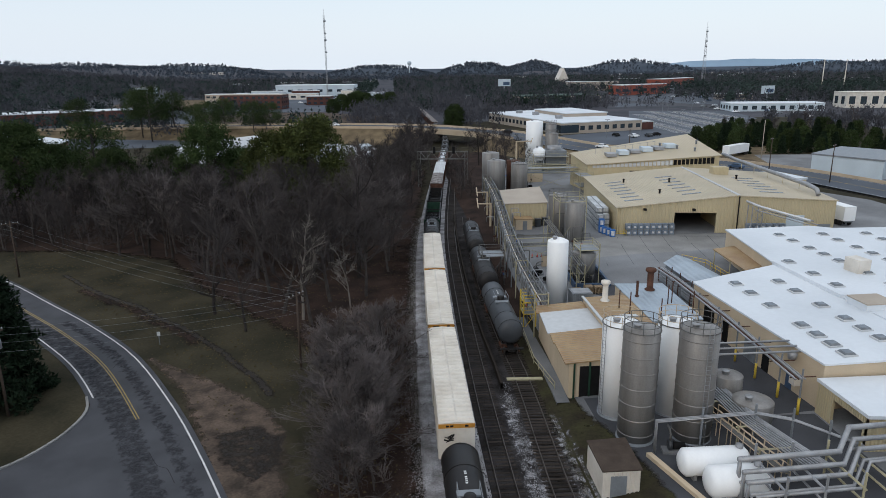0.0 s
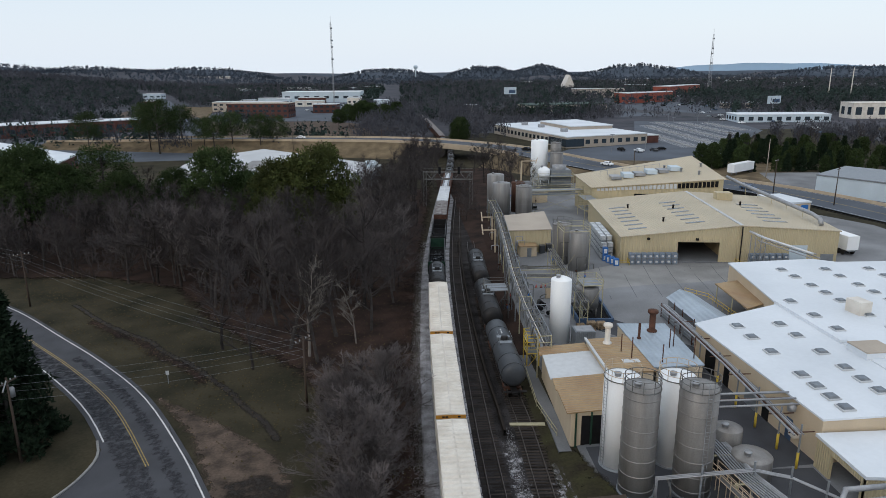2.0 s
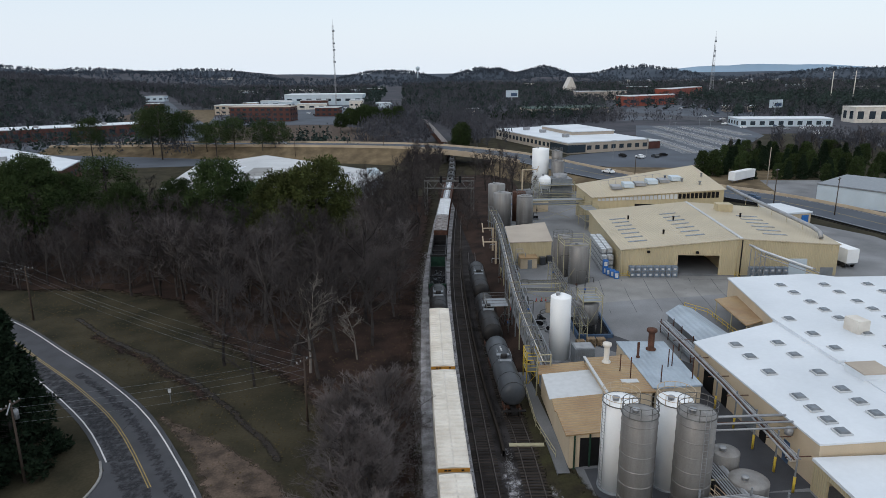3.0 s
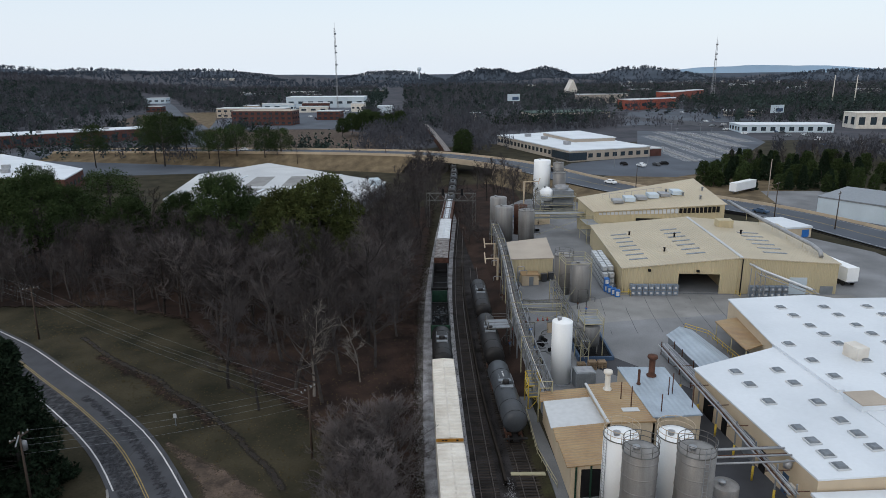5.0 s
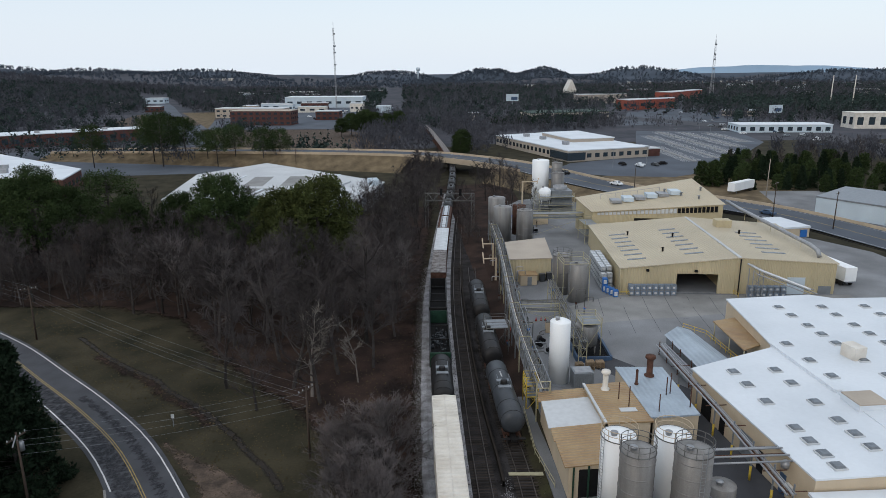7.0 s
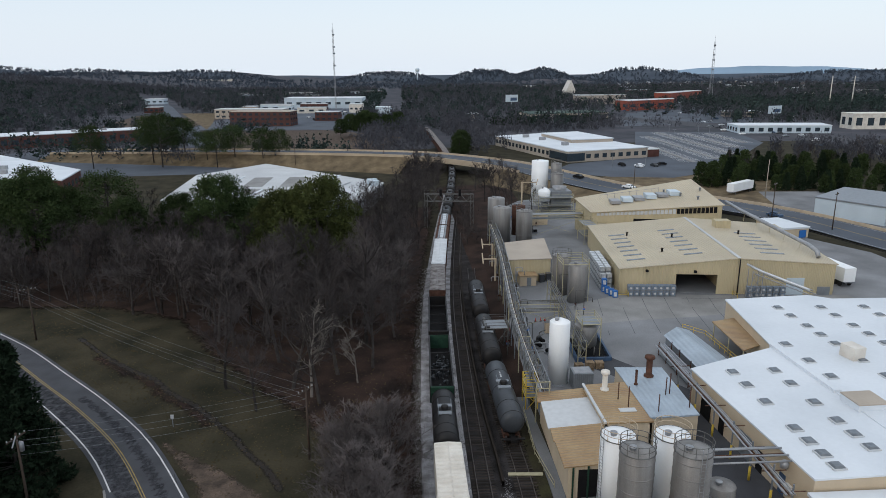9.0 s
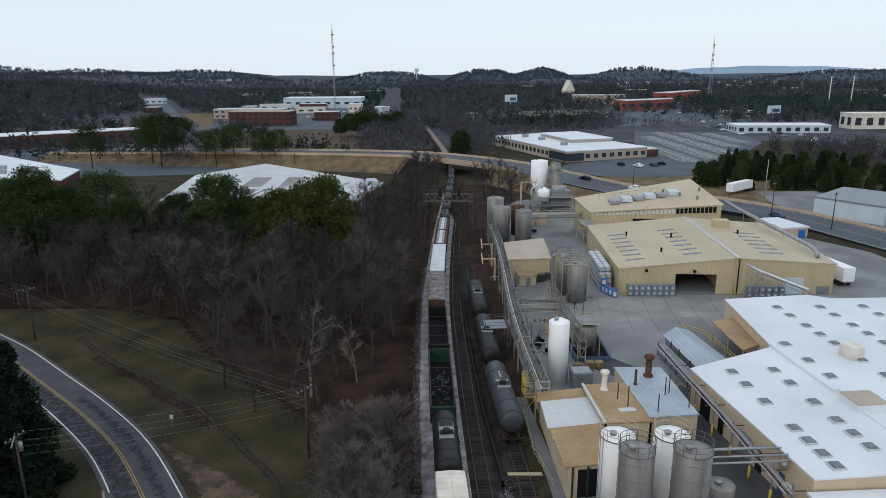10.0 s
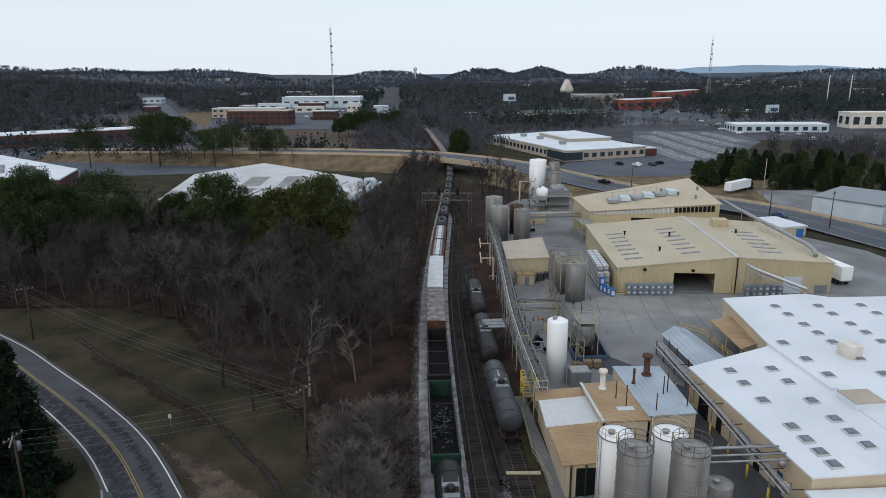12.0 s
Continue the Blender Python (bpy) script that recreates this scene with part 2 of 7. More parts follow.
for key in ("asphalt_d", "litter", "dirt", "weed", "mud", "ballast", "tuft"):
    M["thin_" + key] = ragged_cover(M[key], "thin_" + M[key].name, 0.6 if key == "litter" else 1.1)


# ---- mesh helpers ----
def box(bm, x0, x1, y0, y1, z0, z1):
    v = [bm.verts.new(p) for p in ((x0, y0, z0), (x1, y0, z0), (x1, y1, z0), (x0, y1, z0), (x0, y0, z1), (x1, y0, z1), (x1, y1, z1), (x0, y1, z1))]
    for f in ((3, 2, 1, 0), (4, 5, 6, 7), (0, 1, 5, 4), (1, 2, 6, 5), (2, 3, 7, 6), (3, 0, 4, 7)):
        bm.faces.new([v[k] for k in f])
    return bm


def obox(bm, cx, cy, w, d, z0, z1, ang=0.0):
    """Box of width w and depth d about (cx, cy), turned by ang degrees."""
    k = len(bm.verts)
    box(bm, -w / 2, w / 2, -d / 2, d / 2, z0, z1)
    bm.verts.ensure_lookup_table()
    c, s_ = math.cos(radians(ang)), math.sin(radians(ang))
    for v in bm.verts[k:]:
        x, y = v.co.x, v.co.y
        v.co.x, v.co.y = cx + x * c - y * s_, cy + x * s_ + y * c
    return bm


def tube(bm, p, q, r, r2=None, n=8, cap=True):
    """Round bar from p to q."""
    p, q = Vector(p), Vector(q)
    d = (q - p).normalized()
    a = d.orthogonal().normalized()
    b = d.cross(a)
    r2 = r if r2 is None else r2
    ra, rb = [], []
    for k in range(n):
        t = 2 * math.pi * k / n
        o = a * math.cos(t) + b * math.sin(t)
        ra.append(bm.verts.new(p + o * r))
        rb.append(bm.verts.new(q + o * r2))
    for k in range(n):
        f = bm.faces.new((ra[k], ra[(k + 1) % n], rb[(k + 1) % n], rb[k]))
        f.smooth = n > 6
    if cap:
        bm.faces.new(ra[::-1])
        bm.faces.new(rb)
    return bm


def run(bm, pts, r, n=6):
    """One swept bar along a line of points."""
    pts = [Vector(p) for p in pts]
    rows, up = [], None
    for k, p in enumerate(pts):
        d = (pts[min(k + 1, len(pts) - 1)] - pts[max(k - 1, 0)]).normalized()
        if up is None or abs(up.dot(d)) > 0.98:
            up = d.orthogonal().normalized()
        a = (up - d * up.dot(d)).normalized()
        b = d.cross(a)
        up = a
        rows.append([bm.verts.new(p + (a * math.cos(2 * math.pi * j / n) + b * math.sin(2 * math.pi * j / n)) * r) for j in range(n)])
    for a, b in zip(rows, rows[1:]):
        for j in range(n):
            bm.faces.new((a[j], a[(j + 1) % n], b[(j + 1) % n], b[j])).smooth = n > 6
    bm.faces.new(rows[0][::-1]), bm.faces.new(rows[-1])
    return bm


def lathe(bm, prof, cx=0, cy=0, n=32):
    """Surface of revolution about the vertical from (radius, z) pairs."""
    rings = []
    for r, z in prof:
        if r < 1e-4:
            rings.append([bm.verts.new((cx, cy, z))])
        else:
            rings.append([bm.verts.new((cx + r * math.cos(2 * math.pi * k / n), cy + r * math.sin(2 * math.pi * k / n), z)) for k in range(n)])
    for a, b in zip(rings, rings[1:]):
        for k in range(n):
            k2 = (k + 1) % n
            if len(a) == 1 and len(b) == 1:
                continue
            f = bm.faces.new((a[0], b[k2], b[k])) if len(a) == 1 else bm.faces.new((a[k], a[k2], b[0])) if len(b) == 1 else bm.faces.new((a[k], a[k2], b[k2], b[k]))
            f.smooth = True
    return bm


def ring(bm, cx, cy, z, r, t=0.03, n=28, a0=0, a1=360):
    pts = [(cx + r * math.cos(radians(a0 + (a1 - a0) * k / n)), cy + r * math.sin(radians(a0 + (a1 - a0) * k / n)), z) for k in range(n + 1)]
    return run(bm, pts, t, 4)


def prism(bm, poly, z0, z1):
    """Upright prism over a polygon; z0, z1 numbers or functions of (x, y)."""
    f0 = z0 if callable(z0) else (lambda x, y: z0)
    f1 = z1 if callable(z1) else (lambda x, y: z1)
    lo = [bm.verts.new((x, y, f0(x, y))) for x, y in poly]
    hi = [bm.verts.new((x, y, f1(x, y))) for x, y in poly]
    bm.faces.new(hi), bm.faces.new(lo[::-1])
    for k in range(len(poly)):
        k2 = (k + 1) % len(poly)
        bm.faces.new((lo[k], lo[k2], hi[k2], hi[k]))
    return bm


def mesh_of(name, bm, material):
    bmesh.ops.recalc_face_normals(bm, faces=bm.faces)
    me = bpy.data.meshes.new(name)
    bm.to_mesh(me)
    bm.free()
    me.materials.append(material)
    return me


def part(name, bm, material, parent, label=""):
    ob = new(name, mesh_of(name, bm, material))
    ob.parent = parent
    if label:
        ob["label"] = label
    return ob


def thing(name, label, category, group="", kind="", m=None):
    ob = new(name)
    ob.empty_display_size = 0.2
    if m is not None:
        ob.matrix_world = m
    return tagged(ob, label, category, group, kind)


def solo(name, bm, material, label, category="", group="", kind=""):
    return tagged(new(name, mesh_of(name, bm, material)), label, category, group, kind)


B = bmesh.new

# ---- the lie of the land ----
XB = [(14.0, 0.0), (17.5, 0.6), (28, 0.9), (34, 1.6), (40, 1.9), (52, 2.2), (110, 2.6), (3200, 2.6)]


def gz(x, y=0.0):
    if x <= XB[0][0]:
        return 0.0
    for (xa, za), (xb, zb) in zip(XB, XB[1:]):
        if x <= xb:
            return za + (zb - za) * (x - xa) / (xb - xa)
    return XB[-1][1]


def patch(name, poly, dz, material, label, category="", kind="structure", thick=0.0):
    """A sheet over a polygon that follows the ground, dz above it."""
    bm = B()
    bm.faces.new([bm.verts.new((x, y, 0)) for x, y in poly])
    for xb, _ in XB:
        bmesh.ops.bisect_plane(bm, geom=bm.verts[:] + bm.edges[:] + bm.faces[:], plane_co=(xb, 0, 0), plane_no=(1, 0, 0))
    for v in bm.verts:
        v.co.z = gz(v.co.x) + dz
    bmesh.ops.triangulate(bm, faces=bm.faces)
    return solo(name, bm, material, label, category, kind=kind)


def spline(ctrl, u):
    """Catmull-Rom through (u, v) pairs."""
    k = max(0, min(len(ctrl) - 2, next((j for j in range(len(ctrl) - 1) if u < ctrl[j + 1][0]), len(ctrl) - 2)))
    p0, p1, p2, p3 = ctrl[max(0, k - 1)], ctrl[k], ctrl[k + 1], ctrl[min(len(ctrl) - 1, k + 2)]
    h = p2[0] - p1[0]
    t = (u - p1[0]) / h
    m1 = (p2[1] - p0[1]) / (p2[0] - p0[0]) * h
    m2 = (p3[1] - p1[1]) / (p3[0] - p1[0]) * h
    return (2 * t**3 - 3 * t**2 + 1) * p1[1] + (t**3 - 2 * t**2 + t) * m1 + (-2 * t**3 + 3 * t**2) * p2[1] + (t**3 - t**2) * m2


MAIN = [(-120, 3.5), (0, 3.45), (50, 3.5), (75, 3.8), (100, 4.5), (120, 5.3), (140, 6.6), (175, 9.7), (205, 12.7), (242, 16.4), (295, 20.6), (350, 21.2), (420, 19.6), (475, 18), (600, 11), (900, -12)]
SIDE = [(-120, 11.6), (0, 11.6), (45, 11.65), (66, 12.15), (80, 11.9), (100, 12.2), (120, 12.9), (140, 13.9), (160, 15.5)]


def main_x(y):
    return spline(MAIN, y)


def second_x(y):
    return spline(MAIN, y) + 3.85


def side_x(y):
    return spline(SIDE, y)


def ribbon(bm, fx, y0, y1, step, offs, z):
    """Strip along a line x=fx(y) through offsets (dx, z)."""
    rows = []
    y = y0
    while y <= y1 + 1e-6:
        sl = (fx(y + 0.5) - fx(y - 0.5))
        k = 1 / math.hypot(1, sl)
        rows.append([bm.verts.new((fx(y) + d * k, y - d * sl * k, z + h)) for d, h in offs])
        y += step
    for a, b in zip(rows, rows[1:]):
        for k in range(len(offs) - 1):
            bm.faces.new((a[k], a[k + 1], b[k + 1], b[k]))
    return bm


def hills(x, y):
    d = max(0.0, y - 1450) / 900
    h = noise.noise((x / 420 + 3.1, y / 520, 0.3)) * 26 + noise.noise((x / 160, y / 180, 1.7)) * 9
    side = min(1.0, max(0.0, (-x - 420) / 600)) * min(1.0, max(0.0, (y - 700) / 900)) * 40
    return max(-2.0, min(1.0, d) * max(h, -2) + side) - 0.05


xs = sorted(set([x for x, _ in XB if x < 3000] + list(range(-200, 14, 40)) + [-2600 + 80 * k for k in range(30)] + [190 + 80 * k for k in range(34)]))
ys = [-150, -50, 0, 50, 100, 150, 200, 250, 300, 400, 500, 600, 700, 800] + [900 + 90 * k for k in range(42)]
bm = B()
grid = [[bm.verts.new((x, y, gz(x) + (hills(x, y) if y > 500 else 0) - 0.02)) for x in xs] for y in ys]
for a, b in zip(grid, grid[1:]):
    for k in range(len(xs) - 1):
        f = bm.faces.new((a[k], a[k + 1], b[k + 1], b[k]))
        f.smooth = True
        # ground from y=400 on takes farwood, haze tint included
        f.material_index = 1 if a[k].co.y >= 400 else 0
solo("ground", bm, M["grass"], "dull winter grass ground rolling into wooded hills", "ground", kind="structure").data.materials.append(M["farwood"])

# far ridges: from x, to x, depth, height, width
RIDGES = ((-2300, -880, 2300, 84, 600), (-1190, -510, 3000, 58, 500), (-330, 190, 3300, 50, 500), (190, 545, 3000, 55, 500), (470, 765, 3050, 60, 500), (830, 1410, 3200, 62, 600), (1330, 2100, 2500, 46, 500), (1750, 2900, 2900, 50, 600))


def ridge_z(x, y, x0, x1, y0, h, w):
    u, f = (x - x0) / (x1 - x0), (y - y0) / w + 0.5
    if not (0 <= u <= 1 and 0 <= f <= 1):
        return -6.0
    return -4 + (h + 2) * math.sin(math.pi * u) ** 0.75 * math.sin(math.pi * f) ** 0.8 * (0.9 + 0.2 * noise.noise((x / 90, y / 200, 5.0)))


bm = B()
for x0, x1, y0, h, w in RIDGES + ((-4000, 5200, 4300, 31, 300),):
    n = 60
    rows = [[bm.verts.new((x0 + (x1 - x0) * k / n, y0 + w * (f - 0.5), ridge_z(x0 + (x1 - x0) * k / n, y0 + w * (f - 0.5), x0, x1, y0, h, w) if h > 40 else h * math.sin(math.pi * f) * (0.9 + 0.2 * noise.noise((k * 0.3, 1.0, 2.0))))) for k in range(n + 1)] for f in (0, 0.12, 0.25, 0.4, 0.5, 0.65, 1.0)]
    for a, b in zip(rows, rows[1:]):
        for k in range(n):
            bm.faces.new((a[k], a[k + 1], b[k + 1], b[k])).smooth = True
solo("backdrop_hills", bm, M["hill"], "wooded hills along the horizon, coloured with blue haze", "hills", kind="structure")
bm = B()
n = 90
lo, hi = [], []
for k in range(n + 1):
    u = k / n
    x = 1500 + 2500 * u
    crest = 30 + 54 * math.sin(math.pi * min(1.0, u * 1.1)) ** 1.3 * (1.0 - 0.25 * u) + 7 * noise.noise((u * 9, 0.2, 0.1)) + 2.5 * noise.noise((u * 31, 0.7, 0.1))
    lo.append(bm.verts.new((x, 4700, 0)))
    hi.append(bm.verts.new((x, 4720, crest)))
for k in range(n):
    bm.faces.new((lo[k], lo[k + 1], hi[k + 1], hi[k]))
solo("backdrop_mountain", bm, M["mountain"], "far mountain ridge coloured in pale blue haze", "mountain", kind="structure")

# ---- ground sheets and roads ----
def offset_line(pts, d):
    out = []
    for k, (x, y) in enumerate(pts):
        xa, ya = pts[max(0, k - 1)]
        xb, yb = pts[min(len(pts) - 1, k + 1)]
        L = math.hypot(xb - xa, yb - ya)
        out.append((x + (yb - ya) / L * d, y - (xb - xa) / L * d))
    return out


def smooth_line(pts, n=6):
    us = [0.0]
    for a, b in zip(pts, pts[1:]):
        us.append(us[-1] + math.dist(a, b))
    cx, cy = [(u, p[0]) for u, p in zip(us, pts)], [(u, p[1]) for u, p in zip(us, pts)]
    m = n * (len(pts) - 1)
    return [(spline(cx, us[-1] * k / m), spline(cy, us[-1] * k / m)) for k in range(m + 1)]


def inside(poly, x, y):
    """Distance to a polygon's outline, positive inside."""
    d, odd = 1e9, False
    for (xa, ya), (xb, yb) in zip(poly, poly[1:] + poly[:1]):
        L = (xb - xa) ** 2 + (yb - ya) ** 2
        t = max(0.0, min(1.0, ((x - xa) * (xb - xa) + (y - ya) * (yb - ya)) / L))
        d = min(d, math.hypot(x - xa - t * (xb - xa), y - ya - t * (yb - ya)))
        if (ya > y) != (yb > y) and x < (xb - xa) * (y - ya) / (yb - ya) + xa:
            odd = not odd
    return d if odd else -d


def soil(name, poly, step, soft, dz, material, label, most=1.0):
    """Loose ground cover over a polygon, thinning out over 'soft' metres at its edge."""
    x0, x1 = min(p[0] for p in poly) - soft, max(p[0] for p in poly) + soft
    y0, y1 = min(p[1] for p in poly) - soft, max(p[1] for p in poly) + soft
    nx, ny = int((x1 - x0) / step) + 1, int((y1 - y0) / step) + 1
    V, C, F = [], [], []
    for j in range(ny + 1):
        for i in range(nx + 1):
            x, y = x0 + i * step, y0 + j * step
            V.append((x, y, gz(x) + dz))
            C.append(max(0.0, min(most, 0.5 + inside(poly, x, y) / (2 * soft))))
    for j in range(ny):
        for i in range(nx):
            k = j * (nx + 1) + i
            if max(C[k], C[k + 1], C[k + nx + 1], C[k + nx + 2]) > 0:
                F.append((k, k + 1, k + nx + 2, k + nx + 1))
    me = bpy.data.meshes.new(name)
    me.from_pydata(V, [], F)
    me.attributes.new("cover", 'FLOAT', 'POINT').data.foreach_set("value", C)
    me.materials.append(material)
    return tagged(new(name, me), label, "ground cover", kind="structure")


soil("forest_floor", [(0.6, 38), (-8, 38), (-8, 58), (-9.5, 72), (-15, 82), (-22, 90), (-31, 101), (-42, 119), (-58, 127), (-110, 131), (-170, 200), (-90, 206), (-20, 205), (9, 225), (3.5, 150), (1.2, 112), (0.2, 80)], 2.0, 3.5, 0.012, M["thin_litter"], "brown leaf litter under bare woods")
DITCH = smooth_line([(-57, 111.6), (-49, 103.0), (-42.7, 97.4), (-38, 93.8), (-35.2, 90.2), (-29.6, 85.2), (-25.3, 80.0), (-22.4, 76.6), (-20.1, 73.0), (-17, 69.2), (-14.7, 64.9)], 5)
soil("ditch_bed", offset_line(DITCH, 0.42) + offset_line(DITCH, -0.42)[::-1], 0.4, 0.7, 0.02, M["thin_mud"], "dark leaf-filled ditch across the grass", 0.8)
soil("ditch_leaves", offset_line(DITCH[8:36], 1.6) + offset_line(DITCH[8:36], 0.2)[::-1], 0.8, 1.6, 0.016, M["thin_litter"], "brown leaves blown along the ditch", 0.6)
soil("dirt_shoulder", [(-30.8, 75.6), (-24.6, 67.4), (-20.6, 58.8), (-15.9, 47.5), (-13, 41), (-9.5, 41), (-11.0, 50), (-12.2, 57), (-14.6, 62.0), (-21, 68.3)], 0.5, 1.9, 0.026, M["thin_dirt"], "bare clay shoulder beside the road", 0.85)
soil("mud_patch", [(-18.4, 57.5), (-15.0, 58.6), (-12.2, 56.4), (-11.8, 52.0), (-13.6, 49.8), (-17.0, 53.2)], 0.4, 1.3, 0.032, M["thin_mud"], "dark wet mud on the clay shoulder", 0.56)
soil("weedy_strip", [(13.4, 40), (20.5, 40), (19.0, 50), (16.8, 58), (15.2, 64), (15.2, 84), (13.6, 84), (13.0, 66), (13.2, 56)], 0.6, 1.0, 0.15, M["thin_weed"], "weedy dark soil between siding and sheds", 0.75)
soil("spilled_gravel", [(9.0, 42), (10.2, 42), (10.4, 52), (10.2, 62), (9.4, 63), (9.2, 52)], 0.4, 1.4, 0.16, M["thin_ballast"], "pale gravel spilled by the siding", 0.44)
soil("spilled_gravel", [(13.0, 42), (14.2, 42), (14.3, 52), (13.8, 58), (13.2, 55)], 0.4, 1.4, 0.165, M["thin_ballast"], "pale gravel spilled by the siding", 0.44)
ROAD_Y = [(-18, 44.5), (-22.4, 53), (-27.5, 62.0), (-35.9, 74.7), (-45.1, 85.0), (-53.5, 93.2), (-68.8, 107.6), (-100, 131), (-150, 165)]


def strip(bm, pts, w, z):
    """Flat painted strip along a line over the ground."""
    a, b = offset_line(pts, w / 2), offset_line(pts, -w / 2)
    va = [bm.verts.new((x, y, (gz(x) if z < 3 else 0) + z)) for x, y in a]
    vb = [bm.verts.new((x, y, (gz(x) if z < 3 else 0) + z)) for x, y in b]
    for k in range(len(pts) - 1):
        bm.faces.new((va[k], va[k + 1], vb[k + 1], vb[k]))
    return bm


yl = smooth_line(ROAD_Y)
right, left = offset_line(yl, 4.0), offset_line(yl, -3.3)
cut = [p for p in left if p[1] > 67]
patch("road", right + cut[::-1] + [(-32.9, 64.5), (-32.6, 61.5), (-33.2, 57.5), (-35.5, 53.5), (-41, 50.5), (-70, 48), (-70, 36), (-40, 37), (-14, 38)], 0.04, M["asphalt"], "two-lane grey asphalt road curving past grass", "road")
kerb = smooth_line([(-34.0, 66.2), (-32.8, 63.5), (-32.6, 61.0), (-33.3, 57.4), (-35.6, 53.4), (-41, 50.4), (-60, 48.6)])
bm = B()
for a, b in zip(kerb, kerb[1:]):
    d = math.dist(a, b)
    obox(bm, (a[0] + b[0]) / 2, (a[1] + b[1]) / 2, d + 0.05, 0.25, -0.02, 0.17, math.degrees(math.atan2(b[1] - a[1], b[0] - a[0])))
solo("kerb", bm, M["concrete_l"], "pale concrete kerb at the road junction", "kerb", kind="structure")
for d, w, y0, y1 in ((-1.35, 1.1, 44, 140), (1.75, 0.5, 44, 90)):
    mid = [p for p in offset_line(yl, d) if y0 < p[1] < y1]
    soil("worn_lane", offset_line(mid, w) + offset_line(mid, -w)[::-1], 0.6, 0.9, 0.0435, M["thin_asphalt_d"], "darker worn asphalt along the lane", 0.5)
bm = B()
for pts in ([(-20, 50), (-21.4, 52.3), (-22.2, 52.6), (-23.8, 55)], [(-33, 70), (-34.2, 72.2), (-34.0, 74.4)], [(-18.2, 52), (-19.6, 55.2), (-21.3, 57.6)], [(-22.5, 61), (-25.2, 64.8), (-27.4, 69.0)]):
    strip(bm, smooth_line(pts, 4), 0.045, 0.045)
solo("road_cracks", bm, M["dark"], "thin dark cracks sealed in the asphalt", "road cracks", kind="stuff")
bm = B()
strip(bm, offset_line(yl, 3.45), 0.16, 0.046)
strip(bm, [p for p in offset_line(yl, -2.75) if p[1] > 66], 0.16, 0.046)
solo("edge_lines", bm, M["line_w"], "white edge lines painted along the road", "road marking", kind="structure")
bm = B()
yy = [p for p in yl if p[1] > 61]
strip(bm, offset_line(yy, 0.13), 0.1, 0.046)
strip(bm, offset_line(yy, -0.13), 0.1, 0.046)
solo("centre_lines", bm, M["line_y"], "double yellow centre lines on the road", "road marking", kind="structure")
patch("yard", [(16.6, 38), (60, 38), (108, 100), (109, 146), (99, 168), (88, 193), (66, 208), (54, 226), (38, 222), (26, 205), (22, 150), (17.6, 110), (16.6, 84)], 0.012, M["concrete"], "stained grey concrete factory yard", "yard")
patch("lot_sheet", [(30, 108), (50, 108.5), (84, 113), (84, 117), (62, 119), (41, 122), (30, 118)], 0.018, M["concrete_l"], "paler poured concrete apron before the warehouse", "yard slab")

bm = B()
for k in range(8):
    strip(bm, [(30 + 0.4 * k, 104.5 + 2.6 * k), (46 + k, 102.6 + 2.6 * k), (62 + k, 100.7 + 2.6 * k)], 0.07, 0.021)
for k in range(9):
    strip(bm, [(29 + 4.2 * k, 103 - 0.3 * k), (30.5 + 4.2 * k, 112), (32 + 4.2 * k, 121 - 0.4 * k)], 0.07, 0.0215)
solo("slab_joints", bm, M["asphalt"], "dark joints between poured yard slabs", "slab joints", kind="structure")
patch("siding_ground", [(9, 84), (17.2, 84), (17.6, 110), (22, 150), (26, 205), (38, 222), (40, 262), (12, 262), (10, 190), (7, 140)], 0.006, M["litter"], "dark leafy soil beside the siding", "ground")
patch("tank_pad", [(17.4, 40), (37.2, 40), (37.2, 53.5), (31.8, 54), (30.8, 58), (31.4, 66), (22, 66.4), (22, 60.4), (17.4, 60.4)], 0.019, M["asphalt"], "dark stained asphalt around the tanks", "yard slab")
patch("lane", [(30, 96), (38, 82), (38, 54), (32, 54), (31, 58), (33.5, 68), (33.6, 82), (27, 92)], 0.02, M["asphalt"], "dark asphalt lane beside the plant", "lane")

# ---- railway ----
bm = B()
ribbon(bm, main_x, -60, 294, 6, ((-4.2, -0.25), (-2.2, 0.08), (2.7, 0.1)), 0.02)
solo("ballast_bed", bm, M["ballast"], "pale grey stone ballast shoulder of the main line", "ballast", kind="structure")
bm = B()
ribbon(bm, second_x, -60, 420, 6, ((-1.4, 0.1), (-1.2, 0.11), (2.0, 0.08), (4.6, 0.02)), 0.03)
solo("dark_ballast_bed", bm, M["ballast_d"], "dark stained ballast between the tracks", "ballast", kind="structure")
bm = B()
ribbon(bm, side_x, -60, 160, 5, ((-2.4, 0.0), (-1.4, 0.06), (1.4, 0.06), (2.6, -0.02)), 0.07)
solo("siding_ballast", bm, M["ballast_d"], "dark dirty ballast of the factory siding", "ballast", kind="structure")


def stones(name, n, spot, size, material, label, seed):
    """Many small loose stones, too many to count."""
    r = random.Random(seed)
    V, F = [], []
    for k in range(n):
        x, y, z = spot(r)
        h = r.uniform(*size)
        a = r.uniform(0, 6.28)
        k0 = len(V)
        V.extend((x + math.cos(a + t) * h * r.uniform(0.7, 1.2), y + math.sin(a + t) * h * r.uniform(0.7, 1.2), z - 0.01) for t in (0, 1.57, 3.14, 4.71))
        V.append((x, y, z + h * r.uniform(0.5, 1.0)))
        F.extend((k0 + j, k0 + (j + 1) % 4, k0 + 4) for j in range(4))
    me = bpy.data.meshes.new(name)
    me.from_pydata(V, [], F)
    me.materials.append(material)
    tagged(new(name, me), label, "stones", kind="stuff")


